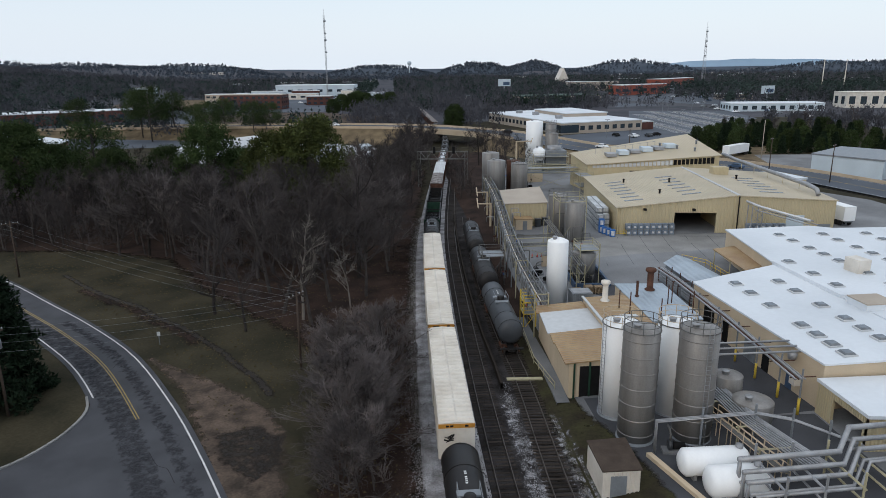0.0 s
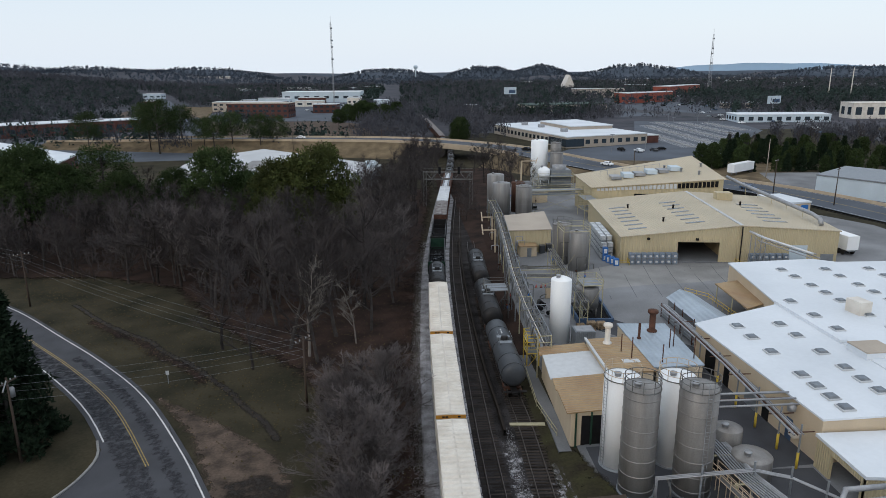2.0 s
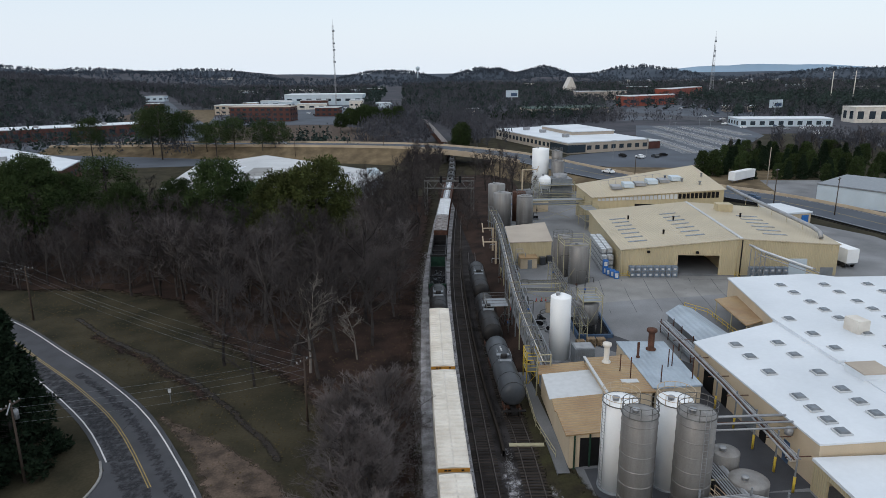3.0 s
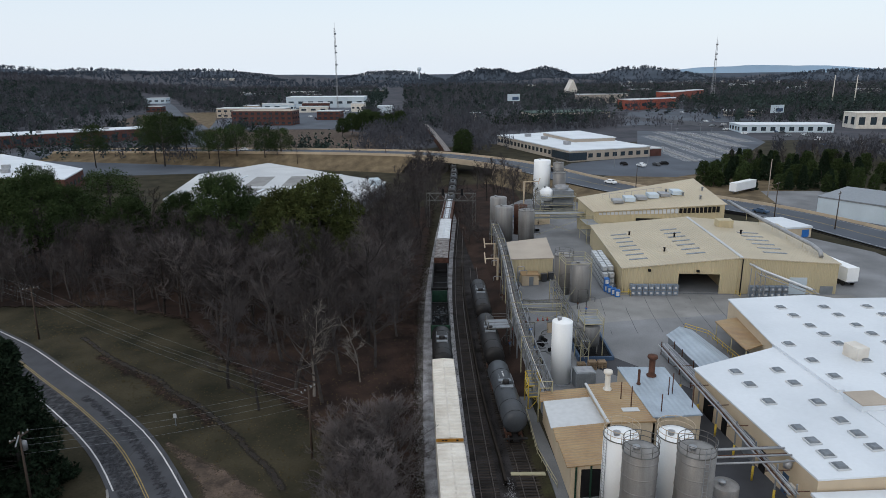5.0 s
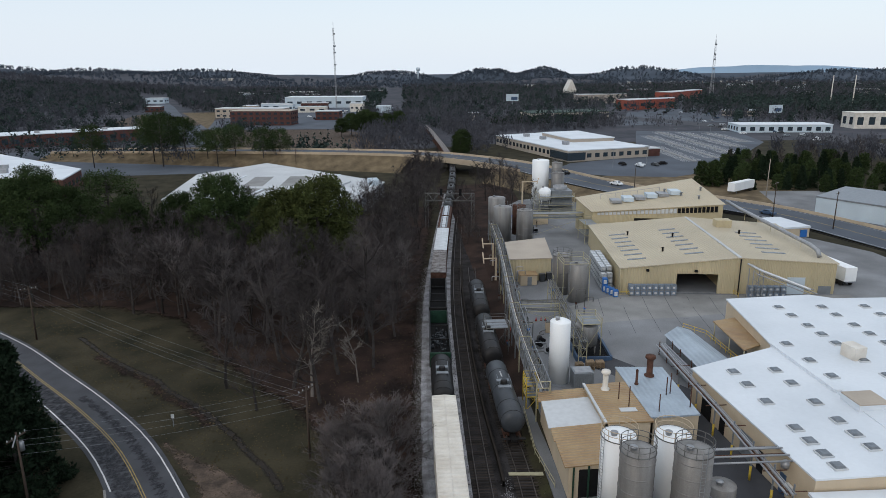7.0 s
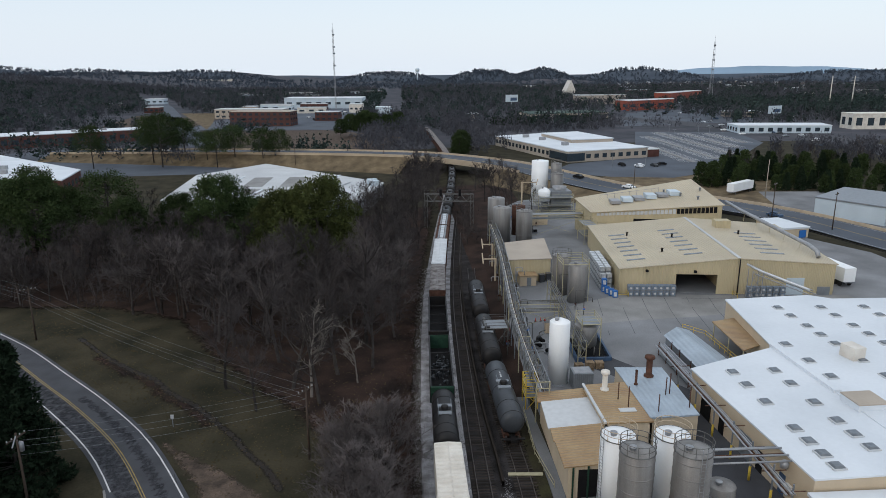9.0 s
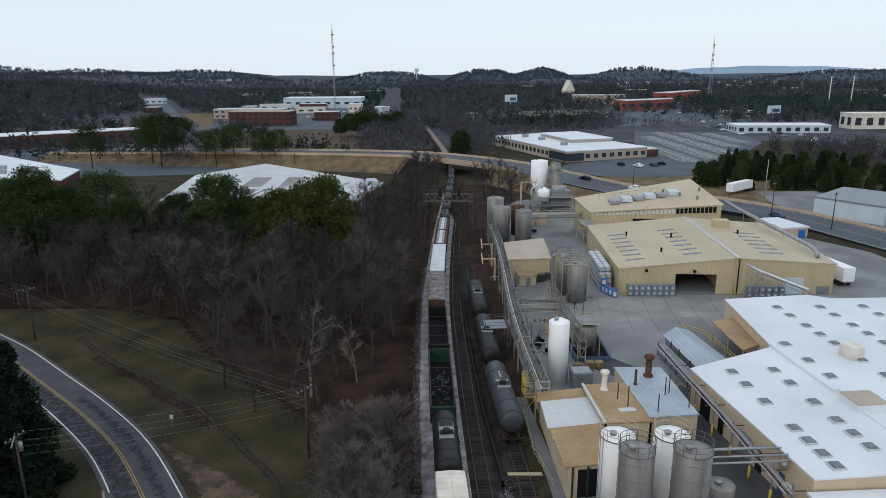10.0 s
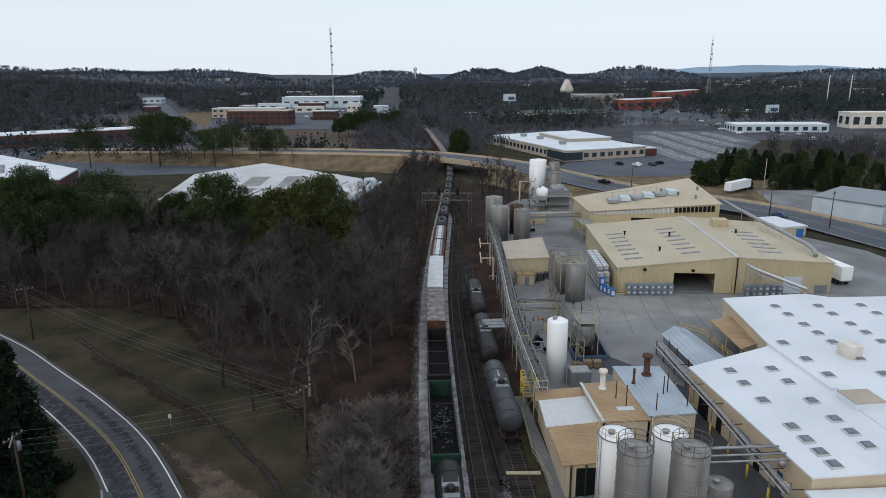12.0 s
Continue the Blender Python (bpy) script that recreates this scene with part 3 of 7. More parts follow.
def near_y(r, y0, y1):
    return y0 + (y1 - y0) * r.random() ** 1.5


def shoulder(r):
    y = near_y(r, 42, 150)
    d = -2.0 - abs(r.gauss(0, 1.1))
    return main_x(y) + d, y, max(0.0, 0.1 + (d + 2.2) * 0.15)


def between(r):
    y = near_y(r, 42, 130)
    return second_x(y) + r.uniform(-2.0, 4.4), y, 0.12


def beside(r):
    y = near_y(r, 41, 66)
    return side_x(y) + r.choice((-1.9, 2.0)) + r.gauss(0, 0.42), y, 0.1


def strip_leaves(r):
    y = near_y(r, 44, 130)
    return main_x(y) - 4.3 - abs(r.gauss(0, 2.2)), y, 0.03


stones("leaf_drift", 9000, strip_leaves, (0.05, 0.13), M["litter"], "reddish brown fallen leaves beside the line", 5)
stones("ballast_stones", 12000, shoulder, (0.035, 0.085), M["ballast"], "loose pale grey ballast stones", 1)
stones("dark_stones", 6000, between, (0.04, 0.1), M["ballast_d"], "loose dark ballast stones between tracks", 2)
stones("pale_gravel", 3600, beside, (0.03, 0.075), M["ballast"], "pale gravel scattered beside the siding", 3)

tie_me = mesh_of("tie", box(B(), -1.3, 1.3, -0.115, 0.115, 0.0, 0.1), M["tie"])


def track(name, fx, y0, y1, label, ties, tz):
    root = thing(name, label, "railway track", kind="structure")
    for sgn in (-1, 1):
        bm = B()
        o = sgn * 0.75
        ribbon(bm, fx, -60, y1, 4, ((o - 0.07, 0.0), (o - 0.035, 0.15), (o + 0.035, 0.15), (o + 0.07, 0.0)), 0.15)
        part("rail", bm, M["rail"], root)
    y = y0
    while y < ties:
        t_ = new("tie", tie_me)
        t_.parent = root
        t_.matrix_basis = pose(fx(y), y, tz + random.uniform(-0.02, 0.01), 0, 0, -math.degrees(math.atan(fx(y + 0.5) - fx(y - 0.5))) + random.uniform(-1, 1))
        y += 0.54
    return root


track("main_track", main_x, 42, 400, "steel rails on dark sleepers, main line", 42, 0.1)
track("second_track", second_x, 42, 400, "empty railway track on dark sleepers beside the train", 198, 0.045)
track("siding_track", side_x, 38, 150, "factory siding rails on dark sleepers", 110, 0.1)
bm = B()
obox(bm, 12.4, 66.0, 3.9, 0.55, 0.2, 0.34, -3)
solo("derail_board", bm, M["paleyellow"], "faded yellow board laid across the siding", "track board")


# ---- the train ----
def wheelset(parent, y):
    bg_ = part("bogie", box(box(box(B(), -1.05, -0.9, y - 1.35, y + 1.35, 0.4, 0.75), 0.9, 1.05, y - 1.35, y + 1.35, 0.4, 0.75), -0.95, 0.95, y - 0.2, y + 0.2, 0.5, 0.8), M["rust"], parent)
    for yy_ in (-0.9, 0.9):
        bm = B()
        for sx in (-1, 1):
            tube(bm, (sx * 0.68, y + yy_, 0.46), (sx * 0.82, y + yy_, 0.46), 0.46, n=16)
        tube(bm, (-0.7, y + yy_, 0.46), (0.7, y + yy_, 0.46), 0.09)
        part("wheelset", bm, M["rail"], bg_)


def boxcar(L, body, roof, band, name="boxcar", label="", ribs=14, writing=False):
    root = thing(name, label, "boxcar", "cars of the freight train")
    h = L / 2
    bm = box(B(), -1.5, 1.5, -h, h, 1.05, 4.3)
    for k in range(ribs + 1):
        y = -h + 0.1 + (L - 0.2) * k / ribs
        box(bm, -1.54, -1.497, y - 0.05, y + 0.05, 1.1, 4.25)
        box(bm, 1.497, 1.54, y - 0.05, y + 0.05, 1.1, 4.25)
    part("body", bm, body, root)
    bm = B()
    sec = ((-1.53, 4.27), (-1.5, 4.38), (0, 4.5), (1.5, 4.38), (1.53, 4.27))
    rows = [[bm.verts.new((x, y, z)) for x, z in sec] for y in (-h - 0.02, h + 0.02)]
    for k in range(4):
        bm.faces.new((rows[0][k], rows[0][k + 1], rows[1][k + 1], rows[1][k]))
    for r_ in rows:
        bm.faces.new(r_)
    n = int(L / 0.78)
    for k in range(n):
        y = -h + 0.45 + (L - 0.9) * k / (n - 1)
        for sx in (-1, 1):
            a = [bm.verts.new(p) for p in ((sx * 0.08, y - 0.2, 4.5), (sx * 1.42, y - 0.12, 4.39), (sx * 1.42, y + 0.12, 4.39), (sx * 0.08, y + 0.2, 4.5))]
            c = [bm.verts.new(p) for p in ((sx * 0.08, y, 4.66), (sx * 1.42, y, 4.56))]
            bm.faces.new((a[0], a[1], c[1], c[0])), bm.faces.new((a[3], a[2], c[1], c[0])), bm.faces.new((a[1], a[2], c[1])), bm.faces.new((a[0], a[3], c[0]))
    part("roof", bm, roof, root, "ribbed sheet-metal roof")
    if band:
        for sy in (-1, 1):
            y0 = sy * h
            part("end_band", box(B(), -1.52, 1.52, y0 - 0.05, y0 + 0.05, 3.95, 4.33), band, root, "orange band with dark marks")
            bm = B()
            for bx in (-0.9, -0.55, 0.7):
                box(bm, bx, bx + 0.28, y0 - 0.06, y0 + 0.06, 4.05, 4.22)
            part("stencil_bars", bm, M["dark"], root)
    for sx in (-1, 1):
        part("door", box(B(), sx * 1.56 - 0.03, sx * 1.56 + 0.03, -1.6, 1.6, 1.15, 4.1), body, root)
    if writing:
        bm = B()
        rr = random.Random(4)
        for k in range(13):
            x, z = -0.95 + 0.6 * rr.random(), 2.75 + 0.6 * rr.random()
            a = rr.uniform(-1, 1)
            tube(bm, (x - 0.2, -h - 0.012, z - 0.2 * a), (x + 0.2, -h - 0.012, z + 0.22 * a), 0.045, n=4)
        part("scrawl", bm, M["dark"], root, "black spray-painted strokes")
    part("underframe", box(box(B(), -0.4, 0.4, -h + 0.3, h - 0.3, 0.75, 1.06), -0.15, 0.15, -h - 0.45, h + 0.45, 0.75, 0.95), M["black"], root)
    for y in (-h + 2.2, h - 2.2):
        wheelset(root, y)
    return root


def tank_car(L, material, label, r=1.5, marks=True):
    root = thing("tank_car", label, "tank car", "cars of the freight train")
    h, zc = L / 2 - 0.8, 2.75
    bm = B()
    prof = [(0.0, -h - 0.05), (0.6 * r, -h + 0.08), (0.88 * r, -h + 0.3), (r, -h + 0.7), (r, -h * 0.4), (r, h * 0.4), (r, h - 0.7), (0.88 * r, h - 0.3), (0.6 * r, h - 0.08), (0.0, h + 0.05)]
    lathe(bm, prof, n=28)
    bmesh.ops.rotate(bm, verts=bm.verts, cent=(0, 0, 0), matrix=Matrix.Rotation(radians(-90), 3, 'X'))
    bmesh.ops.translate(bm, verts=bm.verts, vec=(0, 0, zc))
    part("tank_shell", bm, material, root)
    for y in (-h * 0.55, 0.0, h * 0.55, -h + 0.7, h - 0.7):
        pts = [((r + 0.015) * math.cos(radians(a)), y, zc + (r + 0.015) * math.sin(radians(a))) for a in range(0, 361, 15)]
        part("band", run(B(), pts, 0.03, 4), M["black"], root)
    bm = lathe(B(), [(0.45, zc + r - 0.12), (0.45, zc + r + 0.35), (0.4, zc + r + 0.45), (0, zc + r + 0.48)], n=18)
    dome = part("manway_dome", bm, M["black"], root)
    bm = B()
    for sx in (-1, 1):
        run(bm, [(sx * 0.8, -1.2, zc + r * 0.75), (sx * 0.8, -1.2, zc + r + 0.7), (sx * 0.8, 1.2, zc + r + 0.7), (sx * 0.8, 1.2, zc + r * 0.75)], 0.03, 5)
    box(bm, -0.85, 0.85, -1.25, -0.55, zc + r - 0.12, zc + r + 0.02)
    box(bm, -0.85, 0.85, 0.55, 1.25, zc + r - 0.12, zc + r + 0.02)
    part("walkway", bm, M["grey"], root)
    if marks:
        bm = B()
        for k in range(6):
            box(bm, -0.09, 0.09, h * 0.25 + k * 0.24 + (0.2 if k > 3 else 0), h * 0.25 + 0.16 + k * 0.24 + (0.2 if k > 3 else 0), zc + r - 0.004, zc + r + 0.012)
        part("stencil_bars", bm, M["line_w"], root, "white stencilled bars")
    bm = box(B(), -0.35, 0.35, -L / 2, L / 2, 0.8, 1.1)
    for sy in (-1, 1):
        box(bm, -1.4, 1.4, sy * (L / 2 - 0.35) - 0.2, sy * (L / 2 - 0.35) + 0.2, 1.0, 1.12)
        box(bm, -0.9, 0.9, sy * (h - 1.5) - 0.25, sy * (h - 1.5) + 0.25, 1.05, 1.6)
    part("underframe", bm, M["black"], root)
    for y in (-L / 2 + 2.2, L / 2 - 2.2):
        wheelset(root, y)
    return root


def gondola(L, material, label, h=3.4, junk=True, braces=2):
    root = thing("gondola_car", label, "gondola car", "cars of the freight train")
    y = L / 2
    part("floor", box(B(), -1.45, 1.45, -y, y, 1.0, 1.15), M["dark"], root)
    for sx in (-1, 1):
        bm = box(B(), sx * 1.5 - 0.05, sx * 1.5 + 0.05, -y, y, 1.0, h)
        box(bm, sx * 1.53 - 0.09, sx * 1.53 + 0.09, -y, y, h - 0.12, h + 0.03)
        n = int(L / 1.3)
        for k in range(n + 1):
            yy_ = -y + 0.1 + (L - 0.2) * k / n
            box(bm, sx * 1.6 - 0.06, sx * 1.6 + 0.06, yy_ - 0.07, yy_ + 0.07, 1.0, h - 0.1)
        part("side_wall", bm, M["black"], root)
    for sy in (-1, 1):
        bm = box(B(), -1.55, 1.55, sy * y - 0.06, sy * y + 0.06, 1.0, h)
        for z in (1.3, 1.9, 2.5, h - 0.15):
            box(bm, -1.55, 1.55, sy * (y + 0.1) - 0.09, sy * (y + 0.1) + 0.09, z - 0.1, z + 0.1)
        part("end_wall", bm, material, root)
    for k in range(braces):
        yy_ = -y + L * (k + 1) / (braces + 1)
        part("brace", box(B(), -1.45, 1.45, yy_ - 0.06, yy_ + 0.06, h - 0.5, h - 0.32), M["black"], root)
    if junk:
        bm = B()
        rr = random.Random(int(L * 10))
        for k in range(70):
            x, yy_ = rr.gauss(0, 0.55), rr.gauss(0.8, L * 0.13)
            x = max(-1.2, min(1.2, x))
            s_ = rr.uniform(0.08, 0.3)
            obox(bm, x, max(-y + 0.5, min(y - 0.5, yy_)), s_ * rr.uniform(0.5, 3), s_, 1.12, 1.2 + rr.uniform(0.05, 0.6), rr.uniform(0, 180))
        part("scrap_heap", bm, M["greytank"], root, "scattered scrap metal pieces")
    part("underframe", box(B(), -0.35, 0.35, -y - 0.4, y + 0.4, 0.75, 1.0), M["black"], root)
    for yy_ in (-y + 2.0, y - 2.0):
        wheelset(root, yy_)
    return root


def hopper(L, material, roof, label):
    root = thing("hopper_car", label, "hopper car", "cars of the freight train")
    y = L / 2
    bm = B()
    sec = ((-0.6, 0.9), (-1.55, 1.9), (-1.55, 3.9), (-0.95, 4.35), (0.95, 4.35), (1.55, 3.9), (1.55, 1.9), (0.6, 0.9))
    a, b = [[bm.verts.new((x, yy_, z)) for x, z in sec] for yy_ in (-y, y)]
    for k in range(8):
        bm.faces.new((a[k], a[(k + 1) % 8], b[(k + 1) % 8], b[k]))
    bm.faces.new(a), bm.faces.new(b)
    for k in range(9):
        yy_ = -y + 0.2 + (L - 0.4) * k / 8
        for sx in (-1, 1):
            box(bm, sx * 1.58 - 0.05, sx * 1.58 + 0.05, yy_ - 0.06, yy_ + 0.06, 1.9, 3.9)
    part("body", bm, material, root)
    for k in range(5):
        yy_ = -y + L * (k + 0.5) / 5
        part("hatch", box(B(), -0.45, 0.45, yy_ - L * 0.085, yy_ + L * 0.085, 4.34, 4.45), roof, root)
    bm = B()
    for sx in (-1, 1):
        box(bm, sx * 0.75 - 0.2, sx * 0.75 + 0.2, -y, y, 4.36, 4.4)
    part("running_board", bm, M["grey"], root)
    part("underframe", box(B(), -0.3, 0.3, -y - 0.4, y + 0.4, 0.75, 1.0), M["black"], root)
    for yy_ in (-y + 1.8, y - 1.8):
        wheelset(root, yy_)
    return root


TRAIN = []          # (car, distance of its middle along the line at the start)
tank_near = tank_car(17.6, M["black"], "black tank car with white stencilled marks")
TRAIN.append((tank_near, 39.4))
white_car = boxcar(21.2, M["offwhite"], M["offwhite"], M["orange"], label="off-white ribbed-roof boxcar with orange end band", writing=True)
TRAIN.append((white_car, 60.15))
plain_car = boxcar(21.2, M["offwhite"], M["offwhite"], M["orange"], label="off-white ribbed-roof boxcar with orange end band")
TRAIN += [(plain_car, 82.4), (copy_thing(plain_car, Matrix()), 104.8)]
TRAIN.append((tank_car(13.6, M["black"], "short black tank car with hatch on top", marks=False), 123.3))
TRAIN.append((gondola(18.0, M["green"], "open green gondola with scrap inside"), 140.0))
TRAIN.append((gondola(17.2, M["black"], "open black gondola with cross braces", junk=False, braces=3), 159.4))
TRAIN.append((boxcar(16.8, M["rust"], M["dirty"], None, label="boxcar with grimy corrugated roof"), 177.4))
TRAIN.append((boxcar(22.0, M["rust"], M["silver"], None, label="boxcar with bright silver roof"), 197.5))
hop = hopper(14.0, M["rust"], M["silver"], "rusty covered hopper car with pale hatches")
TRAIN += [(hop, 216.6), (copy_thing(hop, Matrix()), 231.6)]
far_tank = tank_car(13.6, M["black"], "black tank car far along the train", marks=False)
TRAIN += [(far_tank, 246.6)] + [(copy_thing(far_tank, Matrix()), 246.6 + 14.6 * k) for k in range(1, 9)]
far_box = boxcar(17.0, M["rust"], M["dirty"], None, label="rust-red boxcar with grimy roof far off")
TRAIN += [(far_box, 380.0)] + [(copy_thing(far_box, Matrix()), 380 + 18.2 * k) for k in range(1, 10)]


def on_line(y):
    return pose(main_x(y), y, 0.31, 0, 0, -math.degrees(math.atan((main_x(y + 6) - main_x(y - 6)) / 12)))


for car, y in TRAIN:
    car.matrix_world = on_line(y)

# parked tank cars on the siding
for k, (y, col, lab) in enumerate(((80.1, "greytank", "parked dark grey tank car on the siding"), (99.3, "black", "parked black tank car on the siding"), (118.5, "black", "parked black tank car on the siding"))):
    c = tank_car(17.6, M[col], lab, marks=(k == 0))
    c["group"] = "parked tank cars"
    c.matrix_world = pose(side_x(y), y, 0.31, 0, 0, -math.degrees(math.atan((side_x(y + 6) - side_x(y - 6)) / 12)))


# ---- factory buildings ----
def wall_run(root, pts, z0, z1, material, t=0.25):
    """Walls with thickness along a polygon; z0, z1 functions or numbers."""
    f1 = z1 if callable(z1) else (lambda x, y: z1)
    cx, cy = sum(p[0] for p in pts) / len(pts), sum(p[1] for p in pts) / len(pts)
    for a, b in zip(pts, pts[1:] + pts[:1]):
        L = math.dist(a, b)
        nx, ny = (b[1] - a[1]) / L, -(b[0] - a[0]) / L
        if nx * (cx - a[0]) + ny * (cy - a[1]) < 0:
            nx, ny = -nx, -ny
        bm = prism(B(), [a, b, (b[0] + nx * t, b[1] + ny * t), (a[0] + nx * t, a[1] + ny * t)], z0, f1)
        part("wall", bm, material if abs(b[0] - a[0]) > abs(b[1] - a[1]) or material.name != "cream_metal_siding" else M["cream_y"], root)


def roof_poly(root, pts, zf, material, over=0.25, t=0.18, name="roof"):
    cx, cy = sum(p[0] for p in pts) / len(pts), sum(p[1] for p in pts) / len(pts)
    out = [(x + over * (1 if x > cx else -1), y + over * (1 if y > cy else -1)) for x, y in pts]
    f = zf if callable(zf) else (lambda x, y: zf)
    return part(name, prism(B(), out, lambda x, y: f(x, y) + 0.004, lambda x, y: f(x, y) + t), material, root)


def lerp_plane(p, q, r):
    p, q, r = Vector(p), Vector(q), Vector(r)
    n = (q - p).cross(r - p)
    return lambda x, y: p.z - (n.x * (x - p.x) + n.y * (y - p.y)) / n.z


# tan warehouse with the open loading door
wh = thing("warehouse", "cream metal warehouse with tan roof and open loading door", "warehouse")
FL, FM, FR, BR, BM_, BL = (41.0, 122.7), (63.0, 119.6), (81.2, 117.7), (88.0, 152.0), (67.5, 156.0), (45.0, 160.0)
zl = lerp_plane((*FL, 6.95), (*FM, 9.4), (*BL, 6.95))
zr = lerp_plane((*FM, 9.4), (*FR, 8.4), (*BM_, 9.4))
d0, d1 = 0.485, 0.835     # the loading door, as shares of the left front wall


def on_front(u, v=0.0):
    return (FL[0] + (FM[0] - FL[0]) * u + 0.14 * v, FL[1] + (FM[1] - FL[1]) * u + 0.99 * v)


for u0, u1, zb in ((0, d0, 1.4), (d0, d1, 6.15), (d1, 1, 1.4)):
    part("wall", prism(B(), [on_front(u0), on_front(u1), on_front(u1, 0.3), on_front(u0, 0.3)], zb, zl), M["cream"], wh)
for poly, zf in (([FM, FR, (81.2, 118.0), (63.0, 119.9)], zr), ([FR, BR, (87.7, 152), (80.9, 117.9)], zr), ([BR, BM_, (67.5, 155.7), (88, 151.7)], zr), ([BM_, BL, (45, 159.7), (67.5, 155.7)], zl), ([BL, FL, (41.3, 122.9), (45.3, 160)], zl)):
    part("wall", prism(B(), poly, 1.4, zf), M["cream_y"] if abs(poly[1][0] - poly[0][0]) < 10 else M["cream"], wh)
roof_poly(wh, [FL, FM, BM_, BL], zl, M["roof_t"])
roof_poly(wh, [FM, FR, BR, BM_], zr, M["roof_t"])
part("floor", prism(B(), [on_front(0.1, 0.3), on_front(0.95, 0.3), on_front(0.95, 22), on_front(0.1, 22)], 1.9, 2.35), M["concrete"], wh)
part("inner_wall", prism(B(), [on_front(0.9, 0.32), on_front(0.915, 0.32), on_front(0.915, 14), on_front(0.9, 14)], 2.3, 6.4), M["cream_y"], wh)
part("ridge_flashing", prism(B(), [(62.7, 119.4), (63.3, 119.4), (67.8, 156), (67.2, 156)], 9.5, 9.72), M["roof_g"], wh, "pale flashing along the ridge")
for u in (0.0, 0.02, 0.98):
    p = on_front(u, -0.1)
    part("downpipe", tube(B(), (*p, 2.0), (*p, zl(*p) - 0.1), 0.07), M["cream"], wh)
bm = B()
run(bm, [(63.1, 119.2, 9.4), (63.1, 119.2, 2.2)], 0.12, 8)
part("downpipe", bm, M["dark"], wh, "dark downpipe at the joint")


def roof_panel(root, zf, cx, cy, w, d, ang, n, step, name="skylight_strip"):
    for k in range(n):
        px, py = cx + step[0] * k, cy + step[1] * k
        bm = obox(B(), px, py, w, d, 0, 0.05, ang)
        for v in bm.verts:
            v.co.z += zf(v.co.x, v.co.y) + 0.2
        part(name, bm, M["skylight"], root)


roof_panel(wh, zl, 45.6, 127.0, 3.6, 0.75, -8, 7, (0.4, 3.4))
roof_panel(wh, zl, 56.8, 126.0, 3.6, 0.75, -8, 7, (0.4, 3.4))
roof_panel(wh, zr, 72.0, 124.0, 4.6, 0.8, -6, 6, (0.6, 3.4))
part("side_door", prism(B(), [on_front(0.07, -0.06), on_front(0.105, -0.06), on_front(0.105, 0.02), on_front(0.07, 0.02)], 1.95, 4.0), M["grey"], wh)
part("roller_door", prism(B(), [(72.3, 118.5), (75.6, 118.2), (75.6, 118.6), (72.3, 118.9)], 2.3, 5.7), M["palewall"], wh, "pale blue roller door")
part("louvre", prism(B(), [(78.2, 117.9), (80.6, 117.7), (80.6, 118.1), (78.2, 118.3)], 2.4, 4.0), M["grey"], wh)
for u in (0.23, 0.64):
    p = on_front(u, -0.35)
    part("wall_lamp", obox(B(), p[0], p[1], 0.5, 0.5, 6.6, 7.0, -8), M["dark"], wh)
part("roof_vent", obox(B(), 72.4, 147.0, 3.4, 2.6, 8.6, 10.9, -6), M["cream"], wh)

# process hall behind it
hall = thing("process_hall", "cream metal process hall with louvred clerestory", "factory hall")
HF, HR, HB, HL = (47.7, 167.0), (79.0, 160.5), (79.5, 182.0), (46.4, 178.5)
hall_f = lerp_plane((*HF, 9.0), (*HR, 11.6), (*HL, 10.4))


def hall_z(x, y):
    return hall_f(x, y)


wall_run(hall, [HF, HR, HB, HL], 1.5, hall_z, M["cream"])
roof_poly(hall, [HF, HR, HB, HL], hall_z, M["roof_t"], 0.4)
for k in range(30):
    u = 0.05 + 0.93 * k / 30
    x, y = HF[0] + (HR[0] - HF[0]) * u, HF[1] + (HR[1] - HF[1]) * u
    z = hall_z(x, y)
    part("louvre_blade", obox(B(), x, y - 0.12, 0.75, 0.14, z - 0.55 - 1.0 * u - 0.35, z - 0.35, -11.7), M["dark"] if k > 19 else M["roof_g"], hall)
part("vent_slot", prism(B(), [(58, 164.7), (73, 161.6), (73, 162.0), (58, 165.1)], 6.4, 7.6), M["dark"], hall)
wing = thing("low_wing", "cream metal low wing between hall and warehouse", "factory wing")
wall_run(wing, [(45.2, 160.3), (47.0, 167.0), (79.0, 160.3), (78.0, 154.2)], 1.4, 6.0, M["cream"])
roof_poly(wing, [(45.2, 160.3), (47.0, 167.0), (79.0, 160.3), (78.0, 154.2)], 6.0, M["roof_t"], 0.05)

# white-roofed plant
plant = thing("white_roof_plant", "cream-walled plant with white membrane roof", "factory")
A = [(37.9, 54.0), (36.5, 78.6), (50.2, 83.8), (50.6, 70.0), (51.0, 54.0)]
Bq = [(50.6, 54.0), (50.2, 84.0), (53.0, 103.5), (68, 104.6), (71, 102.5), (120, 101), (120, 40), (51, 40)]
za = lambda x, y: 6.35 + 0.03 * (x - 37)
wall_run(plant, A, 1.2, za, M["creamp"])
roof_poly(plant, A, za, M["roof_w"], 0.15, 0.2)
wall_run(plant, Bq, 1.5, 6.85, M["creamp"])
roof_poly(plant, Bq, 6.85, M["roof_w"], 0.15, 0.2)
